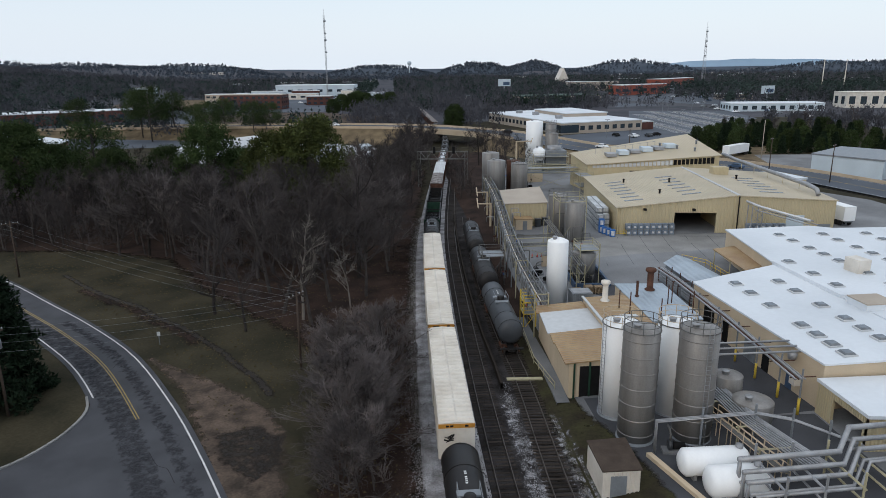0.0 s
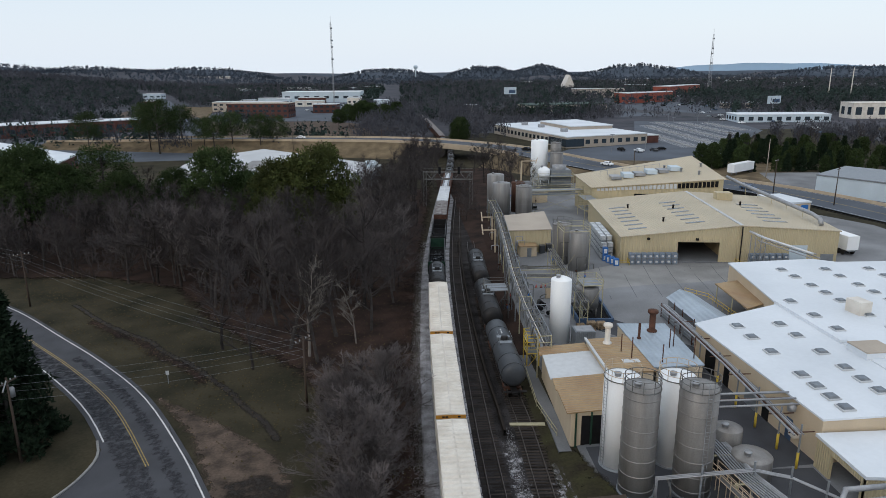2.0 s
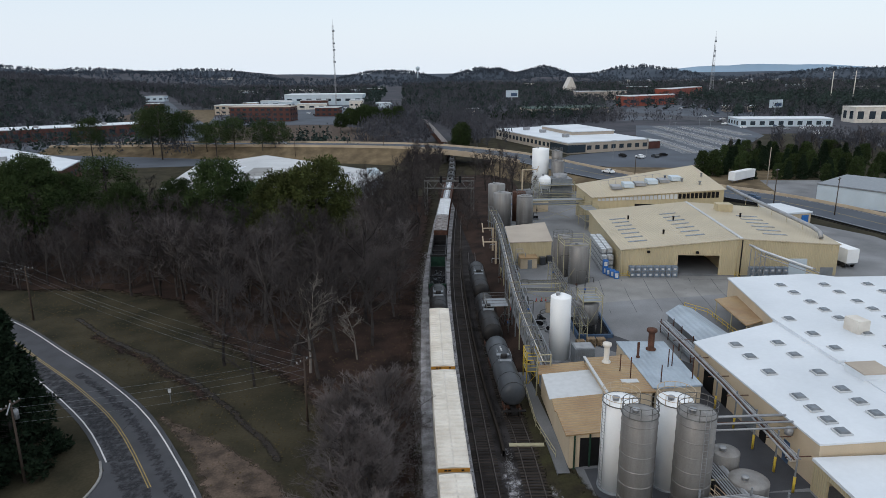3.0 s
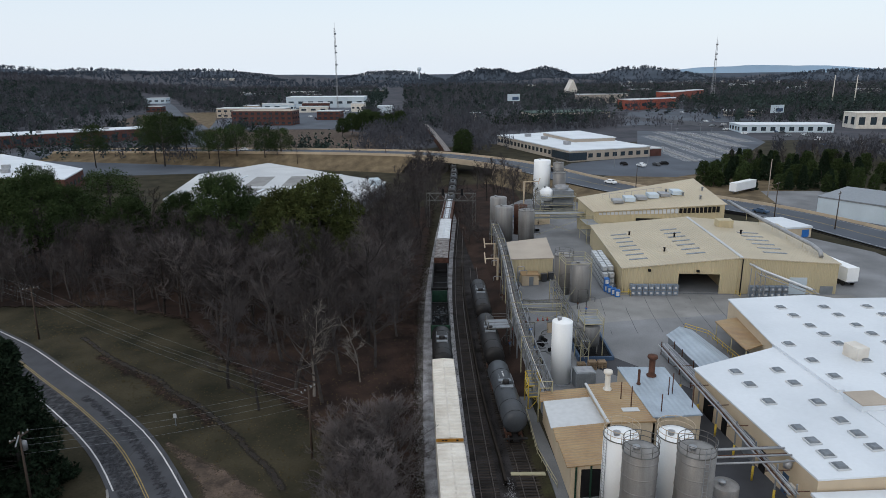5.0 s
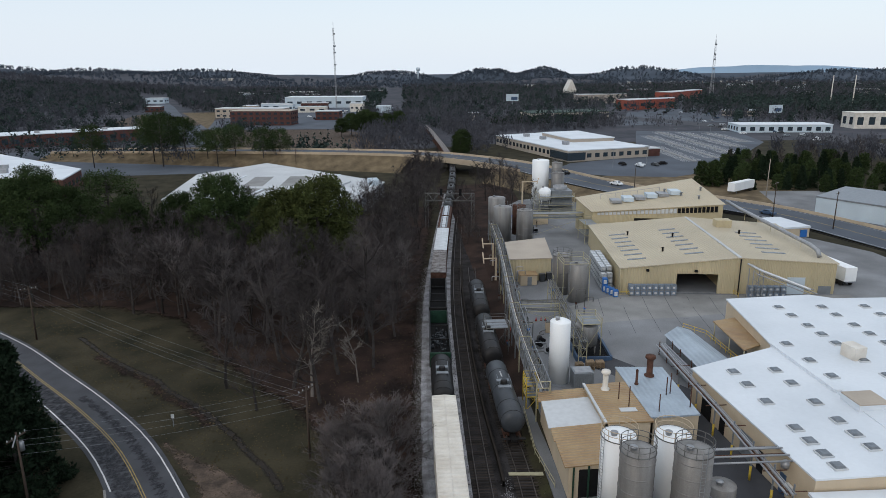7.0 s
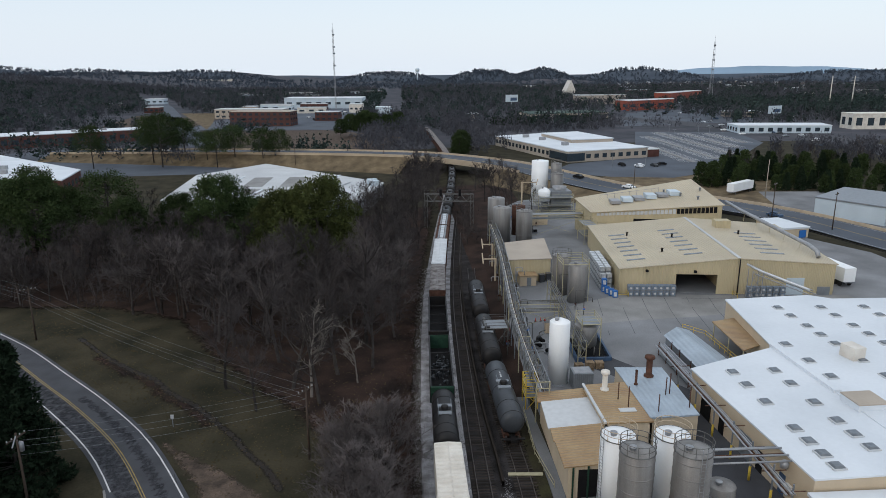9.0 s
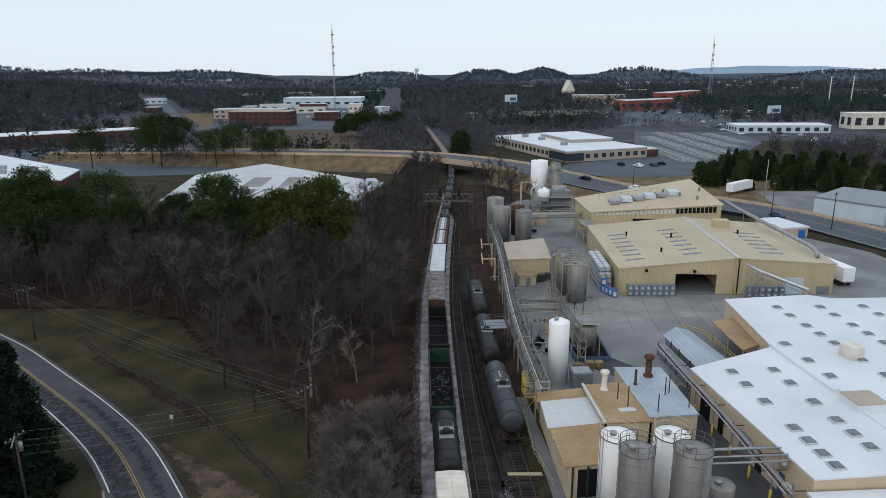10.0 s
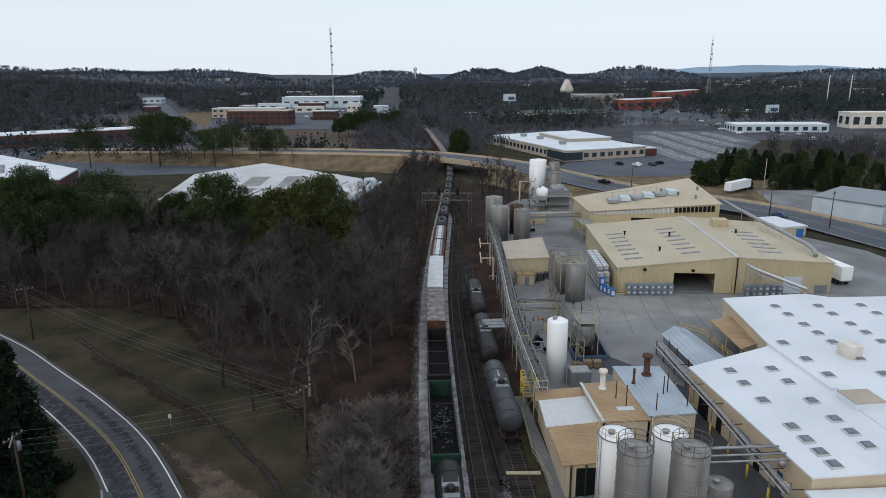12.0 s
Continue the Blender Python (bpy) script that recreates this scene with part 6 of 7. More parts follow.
wood(44, lambda r: (lambda y: (main_x(y) - r.uniform(6, 26), y))(r.uniform(136, 205)), (0.7, 1.0), LITE, 18, 2.4, "bare woods")
wood(10, lambda r: (r.uniform(135, 200), r.uniform(262, 290)), (0.6, 0.9), LITE, 10, 5.0, "trees by the lot")


def needle_tree(seed, h, rad, material, shape, n=2600, size=0.42, trunk_r=0.25, base=0.3):
    """Trunk, limbs and a crown of many small needle tufts gathered in clumps."""
    r = random.Random(seed)
    bm = B()
    run(bm, [(0, 0, -0.3), (0.1, 0.05, h * 0.4), (0, 0.1, h * 0.9)], trunk_r * 0.8, 7)
    V, F = [], []
    clumps = []
    m_ = 150 if shape == "pine" else 150
    for k in range(m_):
        u = base + (1 - base) * ((k + r.random()) / m_)
        if shape == "pine":
            w = (u - base) / (1 - base)
            R = rad * (0.25 + 0.85 * math.sin(math.pi * min(1, w * 0.62 + 0.3))) * r.uniform(0.3, 1.0) ** 0.7
            cr = rad * r.uniform(0.15, 0.27)
        else:
            R = rad * (1 - (u - base) / (1 - base)) ** 0.8 * r.uniform(0.55, 1.0)
            cr = rad * 0.17 * r.uniform(0.7, 1.2)
        a = r.uniform(0, 6.283)
        c = Vector((R * math.cos(a), R * math.sin(a), h * u - (0.06 * h * R / rad if shape != "pine" else 0)))
        clumps.append((c, cr))
        if k % 3 == 0:
            tube(bm, (0, 0, max(0.5, c.z - R * 0.35)), c, 0.06, 0.02, n=4, cap=False)
    per = n // m_
    for c, cr in clumps:
        for _ in range(per):
            d = Vector((r.gauss(0, 1), r.gauss(0, 1), r.gauss(0, 0.75))).normalized() * cr * (r.random() ** 0.4)
            p = c + d
            ax = (d.normalized() + Vector((r.gauss(0, 0.5), r.gauss(0, 0.5), r.gauss(0.2, 0.5)))).normalized()
            s_ = ax.orthogonal().normalized()
            s_ = Matrix.Rotation(r.uniform(0, 6.28), 3, ax) @ s_
            L = size * r.uniform(0.6, 1.3)
            k0 = len(V)
            V.extend((p - s_ * L * 0.3, p + s_ * L * 0.3, p + ax * L))
            F.append((k0, k0 + 1, k0 + 2))
    me = bpy.data.meshes.new("crown")
    me.from_pydata([tuple(v) for v in V], [], F)
    me.materials.append(material)
    return [mesh_of("trunk", bm, M["bark"]), me]


# crown 1 wears pine_y, the copy with sunlight in its colour
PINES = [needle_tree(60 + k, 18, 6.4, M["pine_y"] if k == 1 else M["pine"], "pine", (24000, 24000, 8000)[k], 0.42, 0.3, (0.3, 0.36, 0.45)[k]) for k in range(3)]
CONE = needle_tree(70, 17, 5.4, M["conifer"], "cone", 14000, 0.5, 0.3, 0.02)
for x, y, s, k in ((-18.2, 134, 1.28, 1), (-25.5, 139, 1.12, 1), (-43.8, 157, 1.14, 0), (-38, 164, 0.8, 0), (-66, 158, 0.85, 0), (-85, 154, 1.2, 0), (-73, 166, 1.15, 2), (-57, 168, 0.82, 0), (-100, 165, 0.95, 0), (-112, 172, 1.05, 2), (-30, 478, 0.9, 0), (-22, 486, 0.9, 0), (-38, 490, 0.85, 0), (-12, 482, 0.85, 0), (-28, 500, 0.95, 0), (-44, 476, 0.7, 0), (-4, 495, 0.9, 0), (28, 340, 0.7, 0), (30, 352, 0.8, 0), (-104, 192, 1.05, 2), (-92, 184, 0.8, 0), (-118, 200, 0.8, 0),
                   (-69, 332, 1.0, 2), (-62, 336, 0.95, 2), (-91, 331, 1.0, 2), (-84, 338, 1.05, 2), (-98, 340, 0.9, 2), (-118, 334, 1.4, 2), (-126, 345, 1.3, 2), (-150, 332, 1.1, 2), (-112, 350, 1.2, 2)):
    plant_tree("pine_tree", PINES[k], ("dark green rounded pine crown above bare woods", "broad pine crown coloured yellowish green as if sunlit", "tall open-crowned green pine tree")[k], pose(x, y, 0, 0, 0, x * 13), "pines", s)
for x, y, s in ((-42.4, 66.0, 0.9), (-44.0, 69.0, 0.96), (-49.5, 72.0, 0.76), (-51.5, 64.0, 1.05), (-46.0, 60.5, 0.95)):
    plant_tree("conifer", CONE, "dense dark green conifer beside the road", pose(x, y, 0, 0, 0, x * 31), "roadside conifers", s)
rnd = random.Random(5)
ROWP = [needle_tree(77 + k, 11, 3.4, M["conifer"] if k else M["pine"], "cone" if k else "pine", 3000, 0.75, 0.2, 0.06) for k in range(2)]
for k in range(64):
    u, v = (k % 22) / 21, (k // 22) / 2
    x, y = 110 + 56 * u + 26 * v + rnd.uniform(-2.6, 2.6), 241 - 20 * u + 40 * v + rnd.uniform(-5, 5)
    plant_tree("evergreen", ROWP[k % 2], "dark evergreen in a belt by the lot", pose(x, y, gz(x), 0, 0, k * 50), "evergreen belt", rnd.uniform(0.5, 0.85))


def far_woods(name, n, region, seed, material, label, hgt=(9, 15), tufts=34, size=1.3, slim=False):
    g = np.random.default_rng(seed)
    V, F = [], []
    for k in range(n):
        x, y = region(g)
        z = land_z(x, y) - 1 if y > 2200 else gz(x) + (hills(x, y) if y > 500 else 0)
        h = g.uniform(*hgt)
        rr = h * g.uniform(0.22, 0.34)
        d = g.normal(size=(tufts, 3))
        d /= np.linalg.norm(d, axis=1)[:, None]
        c = np.array((x, y, z + h * 0.56)) + d * (g.random((tufts, 1)) ** 0.45) * np.array((rr, rr, h * 0.44))
        s_ = size * g.uniform(0.5, 1.4, (tufts, 1)) * (1 + y / 1400)
        a = g.normal(size=(tufts, 3)) * (np.array((0.25, 0.25, 1.2)) if slim else 1.0)
        a /= np.linalg.norm(a, axis=1)[:, None]
        b = np.cross(a, g.normal(size=(tufts, 3)))
        b /= np.linalg.norm(b, axis=1)[:, None]
        w = 0.22 if slim else 0.6
        tri = np.stack((c - b * s_ * w, c + b * s_ * w, c + a * s_ * 1.3), axis=1).reshape(-1, 3)
        k0 = len(V)
        V.extend(map(tuple, tri))
        F.extend((k0 + 3 * j, k0 + 3 * j + 1, k0 + 3 * j + 2) for j in range(tufts))
    me = bpy.data.meshes.new(name)
    me.from_pydata(V, [], F)
    me.materials.append(material)
    return tagged(new(name, me), label, "woods", kind="stuff")


def crest(g):
    """A spot on one of the far ridges."""
    x0, x1, y0, h, w = RIDGES[int(g.integers(len(RIDGES)))]
    return x0 + (x1 - x0) * g.random(), y0 + w * (g.random() * 0.75 - 0.5)


def land_z(x, y):
    return max([gz(x) + hills(x, y)] + [ridge_z(x, y, *r) for r in RIDGES])


CLEAR = [(-190, -50, 545, 960), (80, 230, 262, 470), (-270, -165, 395, 500), (215, 300, 250, 500), (52, 130, 290, 425), (-250, -120, 250, 350), (100, 190, 150, 232), (165, 260, 500, 660), (225, 350, 720, 800), (300, 370, 460, 500), (-300, -180, 580, 760), (-100, 0, 375, 550), (100, 195, 590, 655)]


def open_land(x0, x1, y0, y1):
    def f(g):
        while True:
            x, y = g.uniform(x0, x1), y0 + (y1 - y0) * g.random() ** 1.3
            if abs(x) > y * 0.78 + 60 or any(a < x < b and c < y < d for a, b, c, d in CLEAR):
                continue
            if abs(x + (y - 560) * 0.39 + 175) < 12 + y * 0.012 and y < 1350:
                continue
            return x, y
    return f


# farwood and farpine bring their painted haze to the woods below
far_woods("far_bare_woods", 7600, open_land(-1400, -60, 330, 1700), 1, M["farwood"], "far leafless woods west of the line, tinted with haze", slim=True, tufts=30, size=1.0)
far_woods("far_bare_woods", 7000, open_land(0, 1500, 480, 1900), 2, M["farwood"], "far leafless woods east of the line, tinted with haze", slim=True, tufts=30, size=1.0)
far_woods("far_evergreen_woods", 2200, open_land(-1200, -30, 350, 1500), 3, M["farpine"], "far evergreens west of the line, tinted with haze", size=0.9, tufts=40)
far_woods("far_evergreen_woods", 2200, open_land(0, 1400, 500, 1700), 4, M["farpine"], "far evergreens east of the line, tinted with haze", size=0.9, tufts=40)
far_woods("far_evergreen_woods", 420, lambda g: (g.uniform(330, 640), g.uniform(560, 800)), 14, M["farpine"], "dense evergreens beyond the showroom, tinted with haze", hgt=(12, 18), size=0.9, tufts=50)
far_woods("tall_hedge", 90, lambda g: (lambda u: (66 + 104 * u + g.uniform(-2, 2), 520 + 46 * u + g.uniform(-3, 3)))(g.random()), 15, M["conifer"], "tall dark clipped hedge beyond the clinic", hgt=(7, 9), size=0.7, tufts=60)
far_woods("slope_scrub", 160, lambda g: (lambda u: (58 + 104 * u, 470 + 46 * u + g.uniform(-22, 30)))(g.random()), 16, M["farwood"], "bare brown scrub on the slope", hgt=(3, 6), slim=True, size=0.6, tufts=40)
# slope and crest woods share the hill colour with its painted haze
far_woods("far_ridge_woods", 3600, lambda g: (g.uniform(-2000, 2400), g.uniform(1700, 3000)), 5, M["hill"], "dark woods on far slopes, haze in their colour", hgt=(11, 17), tufts=22, size=1.0)
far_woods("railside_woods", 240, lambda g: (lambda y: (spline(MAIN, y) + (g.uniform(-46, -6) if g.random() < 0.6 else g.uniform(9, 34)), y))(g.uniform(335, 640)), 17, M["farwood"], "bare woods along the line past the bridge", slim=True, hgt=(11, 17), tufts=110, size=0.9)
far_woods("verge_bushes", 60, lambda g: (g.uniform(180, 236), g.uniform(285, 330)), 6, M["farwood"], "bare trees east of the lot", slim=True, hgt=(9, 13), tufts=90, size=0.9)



far_woods("ridge_crest_woods", 3400, crest, 21, M["hill"], "woods along the far ridges, haze in their colour", hgt=(10, 17), tufts=20, size=1.0)

# ---- pipe racks, platforms and yard clutter ----
def line_at(ctrl, y):
    return spline(ctrl, y)


RACK = [(60, 15.2), (79, 15.7), (92, 16.0), (108, 16.9), (134, 19.2), (150, 20.4), (172, 21.4)]
rack = thing("pipe_rack", "long elevated steel pipe rack beside the siding", "pipe rack")
yy_ = [77 + 5.0 * k for k in range(20)]
for k, y in enumerate(yy_):
    x = line_at(RACK, y)
    bm = B()
    for dx in (0.0, 1.7):
        tube(bm, (x + dx, y, gz(x + dx) - 0.1), (x + dx, y, 6.1), 0.09, n=6)
    for z in (4.0, 5.2, 6.1):
        tube(bm, (x - 0.1, y, z), (x + 1.8, y, z), 0.07, n=5)
    part("bent", bm, M["grey"] if k % 3 else M["paleyellow"], rack)
for dx, z, r_, mt in ((0.1, 4.15, 0.09, "agedsteel"), (0.4, 4.15, 0.07, "agedsteel"), (0.8, 4.2, 0.12, "galv"), (1.2, 4.15, 0.06, "rust"), (1.55, 4.15, 0.08, "agedsteel"), (0.25, 5.35, 0.11, "galv"), (0.7, 5.3, 0.07, "offwhite"), (1.05, 5.3, 0.06, "agedsteel"), (1.45, 5.35, 0.09, "agedsteel"), (0.0, 6.15, 0.06, "agedsteel"), (1.7, 6.15, 0.06, "grey"), (0.9, 6.2, 0.08, "agedsteel")):
    part("pipe", run(B(), [(line_at(RACK, y) + dx, y, z) for y in yy_], r_, 6), M[mt], rack)
for dx in (0.0, 1.7):
    bm = B()
    for k in range(len(yy_) - 1):
        for j in range(3):
            y0, y1 = yy_[k] + j * 5 / 3, yy_[k] + (j + 1) * 5 / 3
            za, zb_ = (4.0, 6.1) if (k + j) % 2 else (6.1, 4.0)
            tube(bm, (line_at(RACK, y0) + dx, y0, za), (line_at(RACK, y1) + dx, y1, zb_), 0.045, n=4)
    part("lattice", bm, M["agedsteel"], rack)


def frame_tower(name, label, x0, x1, y0, y1, z0, levels, material, rails=True, category="platform", deck=True):
    """Open steel tower with posts, beams, decks and hand rails."""
    root = thing(name, label, category)
    for x in (x0, x1):
        for y in (y0, y1):
            part("post", tube(B(), (x, y, z0 - 0.1), (x, y, levels[-1] + (1.0 if rails else 0)), 0.075, n=6), material, root)
    for z in levels:
        for a, b in (((x0, y0), (x1, y0)), ((x1, y0), (x1, y1)), ((x1, y1), (x0, y1)), ((x0, y1), (x0, y0))):
            part("beam", tube(B(), (*a, z), (*b, z), 0.08, n=5), material, root)
            if rails:
                part("rail", tube(B(), (*a, z + 0.55), (*b, z + 0.55), 0.04, n=4), material, root)
                part("rail", tube(B(), (*a, z + 1.0), (*b, z + 1.0), 0.04, n=4), material, root)
        if deck:
            part("deck", box(B(), x0, x1, y0, y1, z - 0.02, z + 0.04), M["grey"], root)
    for a, b in (((x0, y0, z0), (x1, y0, levels[0])), ((x1, y1, z0), (x0, y1, levels[0]))):
        part("brace", tube(B(), a, b, 0.045, n=4), material, root)
    return root


frame_tower("loading_platform", "grey steel loading cage above parked tank cars", 11.9, 15.4, 98.8, 102.6, 0.1, (4.8,), M["agedsteel"])
frame_tower("access_tower", "yellow steel access tower beside the siding", 15.0, 16.6, 80.5, 83.0, 0.2, (2.2, 3.8), M["yellow"])
frame_tower("rack_bridge", "pale steel cross rack with pipes", 18.6, 27.0, 109.0, 111.0, 0.6, (3.6, 5.0), M["paleyellow"], False, "pipe rack", False)
frame_tower("tank_platform", "railed steel platform around tank tops", 26.4, 29.4, 95.6, 99.4, 0.9, (6.3,), M["paleyellow"])
frame_tower("silo_platform", "pale railed platform on the steel silos", 29.0, 34.0, 119.5, 124.5, 1.0, (9.0,), M["paleyellow"], deck=False)
frame_tower("column_platform", "steel platform around process columns", 40.2, 51.0, 198.5, 207.0, 1.9, (4.5, 7.0), M["paleyellow"])
frame_tower("gantry_platform", "steel pipe bridge between silos and hall", 31.5, 47.0, 172.5, 175.0, 1.0, (6.2, 7.4), M["paleyellow"], category="pipe rack")
frame_tower("hall_stair_tower", "pale yellow steel stair frame at the hall", 44.2, 47.4, 160.5, 167.0, 1.9, (4.4, 7.0), M["paleyellow"])
rack2 = thing("yard_pipe_rack", "pipe rack running beside white tank", "pipe rack")
for k in range(8):
    y = 92 + 4.2 * k
    bm = B()
    for dx in (0.0, 1.2):
        tube(bm, (25.0 + dx + k * 0.22, y, 0.7), (25.0 + dx + k * 0.22, y, 5.2), 0.08, n=6)
    for z in (2.6, 3.9, 5.2):
        tube(bm, (25.0 + k * 0.22, y, z), (26.2 + k * 0.22, y, z), 0.06, n=4)
    part("bent", bm, M["paleyellow"], rack2)
for dx, z, r_ in ((0.1, 5.3, 0.1), (0.45, 5.3, 0.07), (0.8, 5.3, 0.09), (1.1, 5.3, 0.06), (0.2, 4.0, 0.08), (0.7, 4.0, 0.1), (0.4, 2.7, 0.07)):
    part("pipe", tube(B(), (25.0 + dx, 91, z), (26.6 + dx, 122, z), r_, n=6), M["agedsteel"], rack2)
for k in range(6):
    part("cross_pipe", tube(B(), (18.6, 109.2 + 0.32 * k, 5.12 if k % 2 else 3.72), (27.0, 109.2 + 0.32 * k, 5.12 if k % 2 else 3.72), 0.07, n=6), M["agedsteel"], rack2)

for x, y, z, L in ((18.6, 137.0, 5.6, 3.0), (35.4, 201.0, 11.6, 4.5), (19.4, 148.0, 6.0, 2.6)):
    root = thing("loading_crane", "tan steel post with swinging loading arm", "loading crane")
    part("post", box(B(), x - 0.2, x + 0.2, y - 0.2, y + 0.2, gz(x) - 0.1, z), M["bridge"], root)
    part("arm", tube(B(), (x, y, z - 0.1), (x - L * 0.9 if x < 30 else x + L, y - 0.4, z), 0.17, n=6), M["bridge"], root)
    part("boom", tube(B(), (x - L * 0.9 - 0.2 if x < 30 else x + L - 0.6, y - 2.4, z - 0.4), (x - L * 0.9 + 0.1 if x < 30 else x + L + 0.8, y + 2.2, z + 0.6), 0.14, n=6), M["bridge"], root)

# piping in front of the silos
pg = thing("pipe_group", "bundle of large silver insulated pipes near tanks", "pipework")
for k, (dy, z, r_) in enumerate(((0.0, 4.2, 0.24), (-0.75, 3.6, 0.2), (-1.5, 3.2, 0.2), (-2.1, 2.6, 0.15), (-0.4, 2.5, 0.12), (-2.8, 2.9, 0.12))):
    bm = run(B(), [(24.5, 43.2 + dy, 0.6), (24.5, 43.2 + dy, z), (32.6, 43.6 + dy, z), (34.4, 45.3 + dy, z + 1.0), (39.5, 45.6 + dy, z + 1.0)], r_, 10)
    for q_ in ((24.5, 43.2 + dy, z), (32.6, 43.6 + dy, z), (34.4, 45.3 + dy, z + 1.0)):
        bmesh.ops.create_icosphere(bm, subdivisions=2, radius=r_ * 1.02, matrix=Matrix.Translation(q_))
    part("pipe", bm, M["galv"], pg)
for x in (26.5, 29.5, 32.4, 35.0, 38.0):
    bm = B()
    tube(bm, (x, 40.2, gz(x) - 0.1), (x, 40.2, 4.6), 0.1, n=6)
    tube(bm, (x, 44.6, gz(x) - 0.1), (x, 44.6, 4.6), 0.1, n=6)
    tube(bm, (x, 40.0, 2.3), (x, 44.8, 2.3), 0.1, n=5)
    tube(bm, (x, 40.0, 3.3), (x, 44.8, 3.3), 0.1, n=5)
    part("support", bm, M["paleyellow"] if x > 30 else M["galv"], pg)
pg2 = thing("pipe_run", "sloping bundle of thin silver pipes beside silos", "pipework")
for k in range(7):
    part("pipe", run(B(), [(27.6 + 0.28 * k, 59.0, 3.6), (27.9 + 0.28 * k, 50.0, 3.6), (29.6 + 0.3 * k, 43.0, 3.5)], 0.075 if k < 6 else 0.2, 6), M["galv"], pg2)
for y in (58, 53.5, 49, 45.5):
    bm = B()
    for x in (27.4, 29.9):
        tube(bm, (x, y, 0.6), (x, y, 3.6), 0.08, n=5)
    tube(bm, (27.2, y, 3.48), (30.2, y, 3.48), 0.09, n=5)
    part("support", bm, M["paleyellow"], pg2)
pg3 = thing("pipe_run", "pair of silver pipes stepping between posts", "pipework")
for k in range(3):
    part("pipe", run(B(), [(20.6, 49.6 + 0.2 * k, 0.9), (20.6, 49.6 + 0.2 * k, 3.9), (29.4, 49.9 + 0.2 * k, 4.1), (32.2, 48.9 + 0.2 * k, 3.9), (35.6, 44.6 + 0.2 * k, 3.8)], 0.065, 8), M["galv"], pg3)
for x, y in ((24.6, 49.8), (29.4, 50.0), (32.2, 49.0), (34.0, 46.8)):
    part("post", tube(B(), (x, y, gz(x) - 0.1), (x, y, 5.0), 0.1, n=6), M["grey"], pg3)
pg4 = thing("wall_pipes", "silver pipes carried along the plant wall", "pipework")
for k in range(4):
    part("pipe", run(B(), [(34.6 + 0.3 * k, 53.0, 5.6), (35.0 + 0.28 * k, 68.0, 5.9), (34.9 + 0.3 * k, 81.5, 6.1), (36.0 + 0.4 * k, 90, 5.0)], (0.1, 0.07, 0.12, 0.06)[k], 6), M["galv"] if k != 1 else M["rust"], pg4)
for k, y in enumerate((53.6, 57.0, 61.2, 65.4, 70.0, 75.0, 80.5)):
    x = 35.6
    part("bracket", tube(B(), (34.4, y, 5.5 + 0.02 * (y - 53)), (36.9, y, 5.5 + 0.02 * (y - 53)), 0.06, n=5), M["rust"], pg4)
    p_ = part("post", tube(B(), (x, y, gz(x) - 0.1), (x, y, 6.3), 0.09, n=6), M["grey"], pg4)
    part("guard", tube(B(), (x, y, gz(x) - 0.05), (x, y, gz(x) + 1.7), 0.13, n=8), M["yellow"], p_)
for k in range(5):
    part("cross_pipe", tube(B(), (27.2, 57.6 + 0.65 * k, 6.2 + 0.3 * (k % 2)), (37.6, 57.4 + 0.65 * k, 6.3 + 0.3 * (k % 2)), 0.11, n=7), M["galv"] if k != 2 else M["rust"], pg4)
part("elbow_hood", lathe(B(), [(0, 5.4), (0.4, 5.5), (0.45, 6.0), (0.2, 6.3), (0, 6.35)], 37.0, 57.6, 14), M["galv"], pg4)


def lying_tank(x0, x1, y, zc, r, label):
    root = thing("horizontal_tank", label, "storage tank", "horizontal tanks")
    bm = lathe(B(), [(0, x0 - 0.25), (r * 0.7, x0 - 0.12), (r, x0 + 0.2), (r, x1 - 0.2), (r * 0.7, x1 + 0.12), (0, x1 + 0.25)], n=28)
    bmesh.ops.rotate(bm, verts=bm.verts, cent=(0, 0, 0), matrix=Matrix.Rotation(radians(90), 3, 'Y'))
    bmesh.ops.translate(bm, verts=bm.verts, vec=(0, y, zc))
    part("shell", bm, M["white"], root)
    for x in (x0 + 0.8, x1 - 0.8):
        part("saddle", box(B(), x - 0.15, x + 0.15, y - r * 0.8, y + r * 0.8, gz(x) - 0.2, zc - r * 0.55), M["concrete_l"], root)
    part("flange", lathe(B(), [(0.3, zc + r - 0.1), (0.3, zc + r + 0.25), (0, zc + r + 0.26)], x1 - 0.6, y, 12), M["galv"], root)


lying_tank(21.6, 26.9, 46.6, 1.95, 1.15, "white horizontal tank on saddles")
lying_tank(22.6, 27.0, 43.9, 1.9, 1.25, "white horizontal tank beside pipework")
bm = B()
prism(bm, [(19.8, 49.6), (20.3, 49.6), (23.0, 40), (22.5, 40)], 0.4, 1.05)
solo("bund_wall", bm, M["creamp"], "low cream concrete bund wall", "wall")
cont = thing("storage_container", "cream steel shed with rusty brown roof", "container")
part("body", prism(B(), [(14.5, 44.8), (17.5, 44.8), (17.7, 49.3), (14.5, 49.1)], 0.05, 2.62), M["offwhite"], cont)
part("roof", prism(B(), [(14.4, 44.7), (17.6, 44.7), (17.8, 49.4), (14.4, 49.2)], 2.624, 2.74), M["polewood"], cont)
for k in range(9):
    part("rib", box(B(), 14.7 + 0.33 * k, 14.78 + 0.33 * k, 44.72, 44.8, 0.1, 2.5), M["offwhite"], cont)
part("door", box(B(), 15.1, 16.4, 44.7, 44.76, 0.2, 2.2), M["grey"], cont)
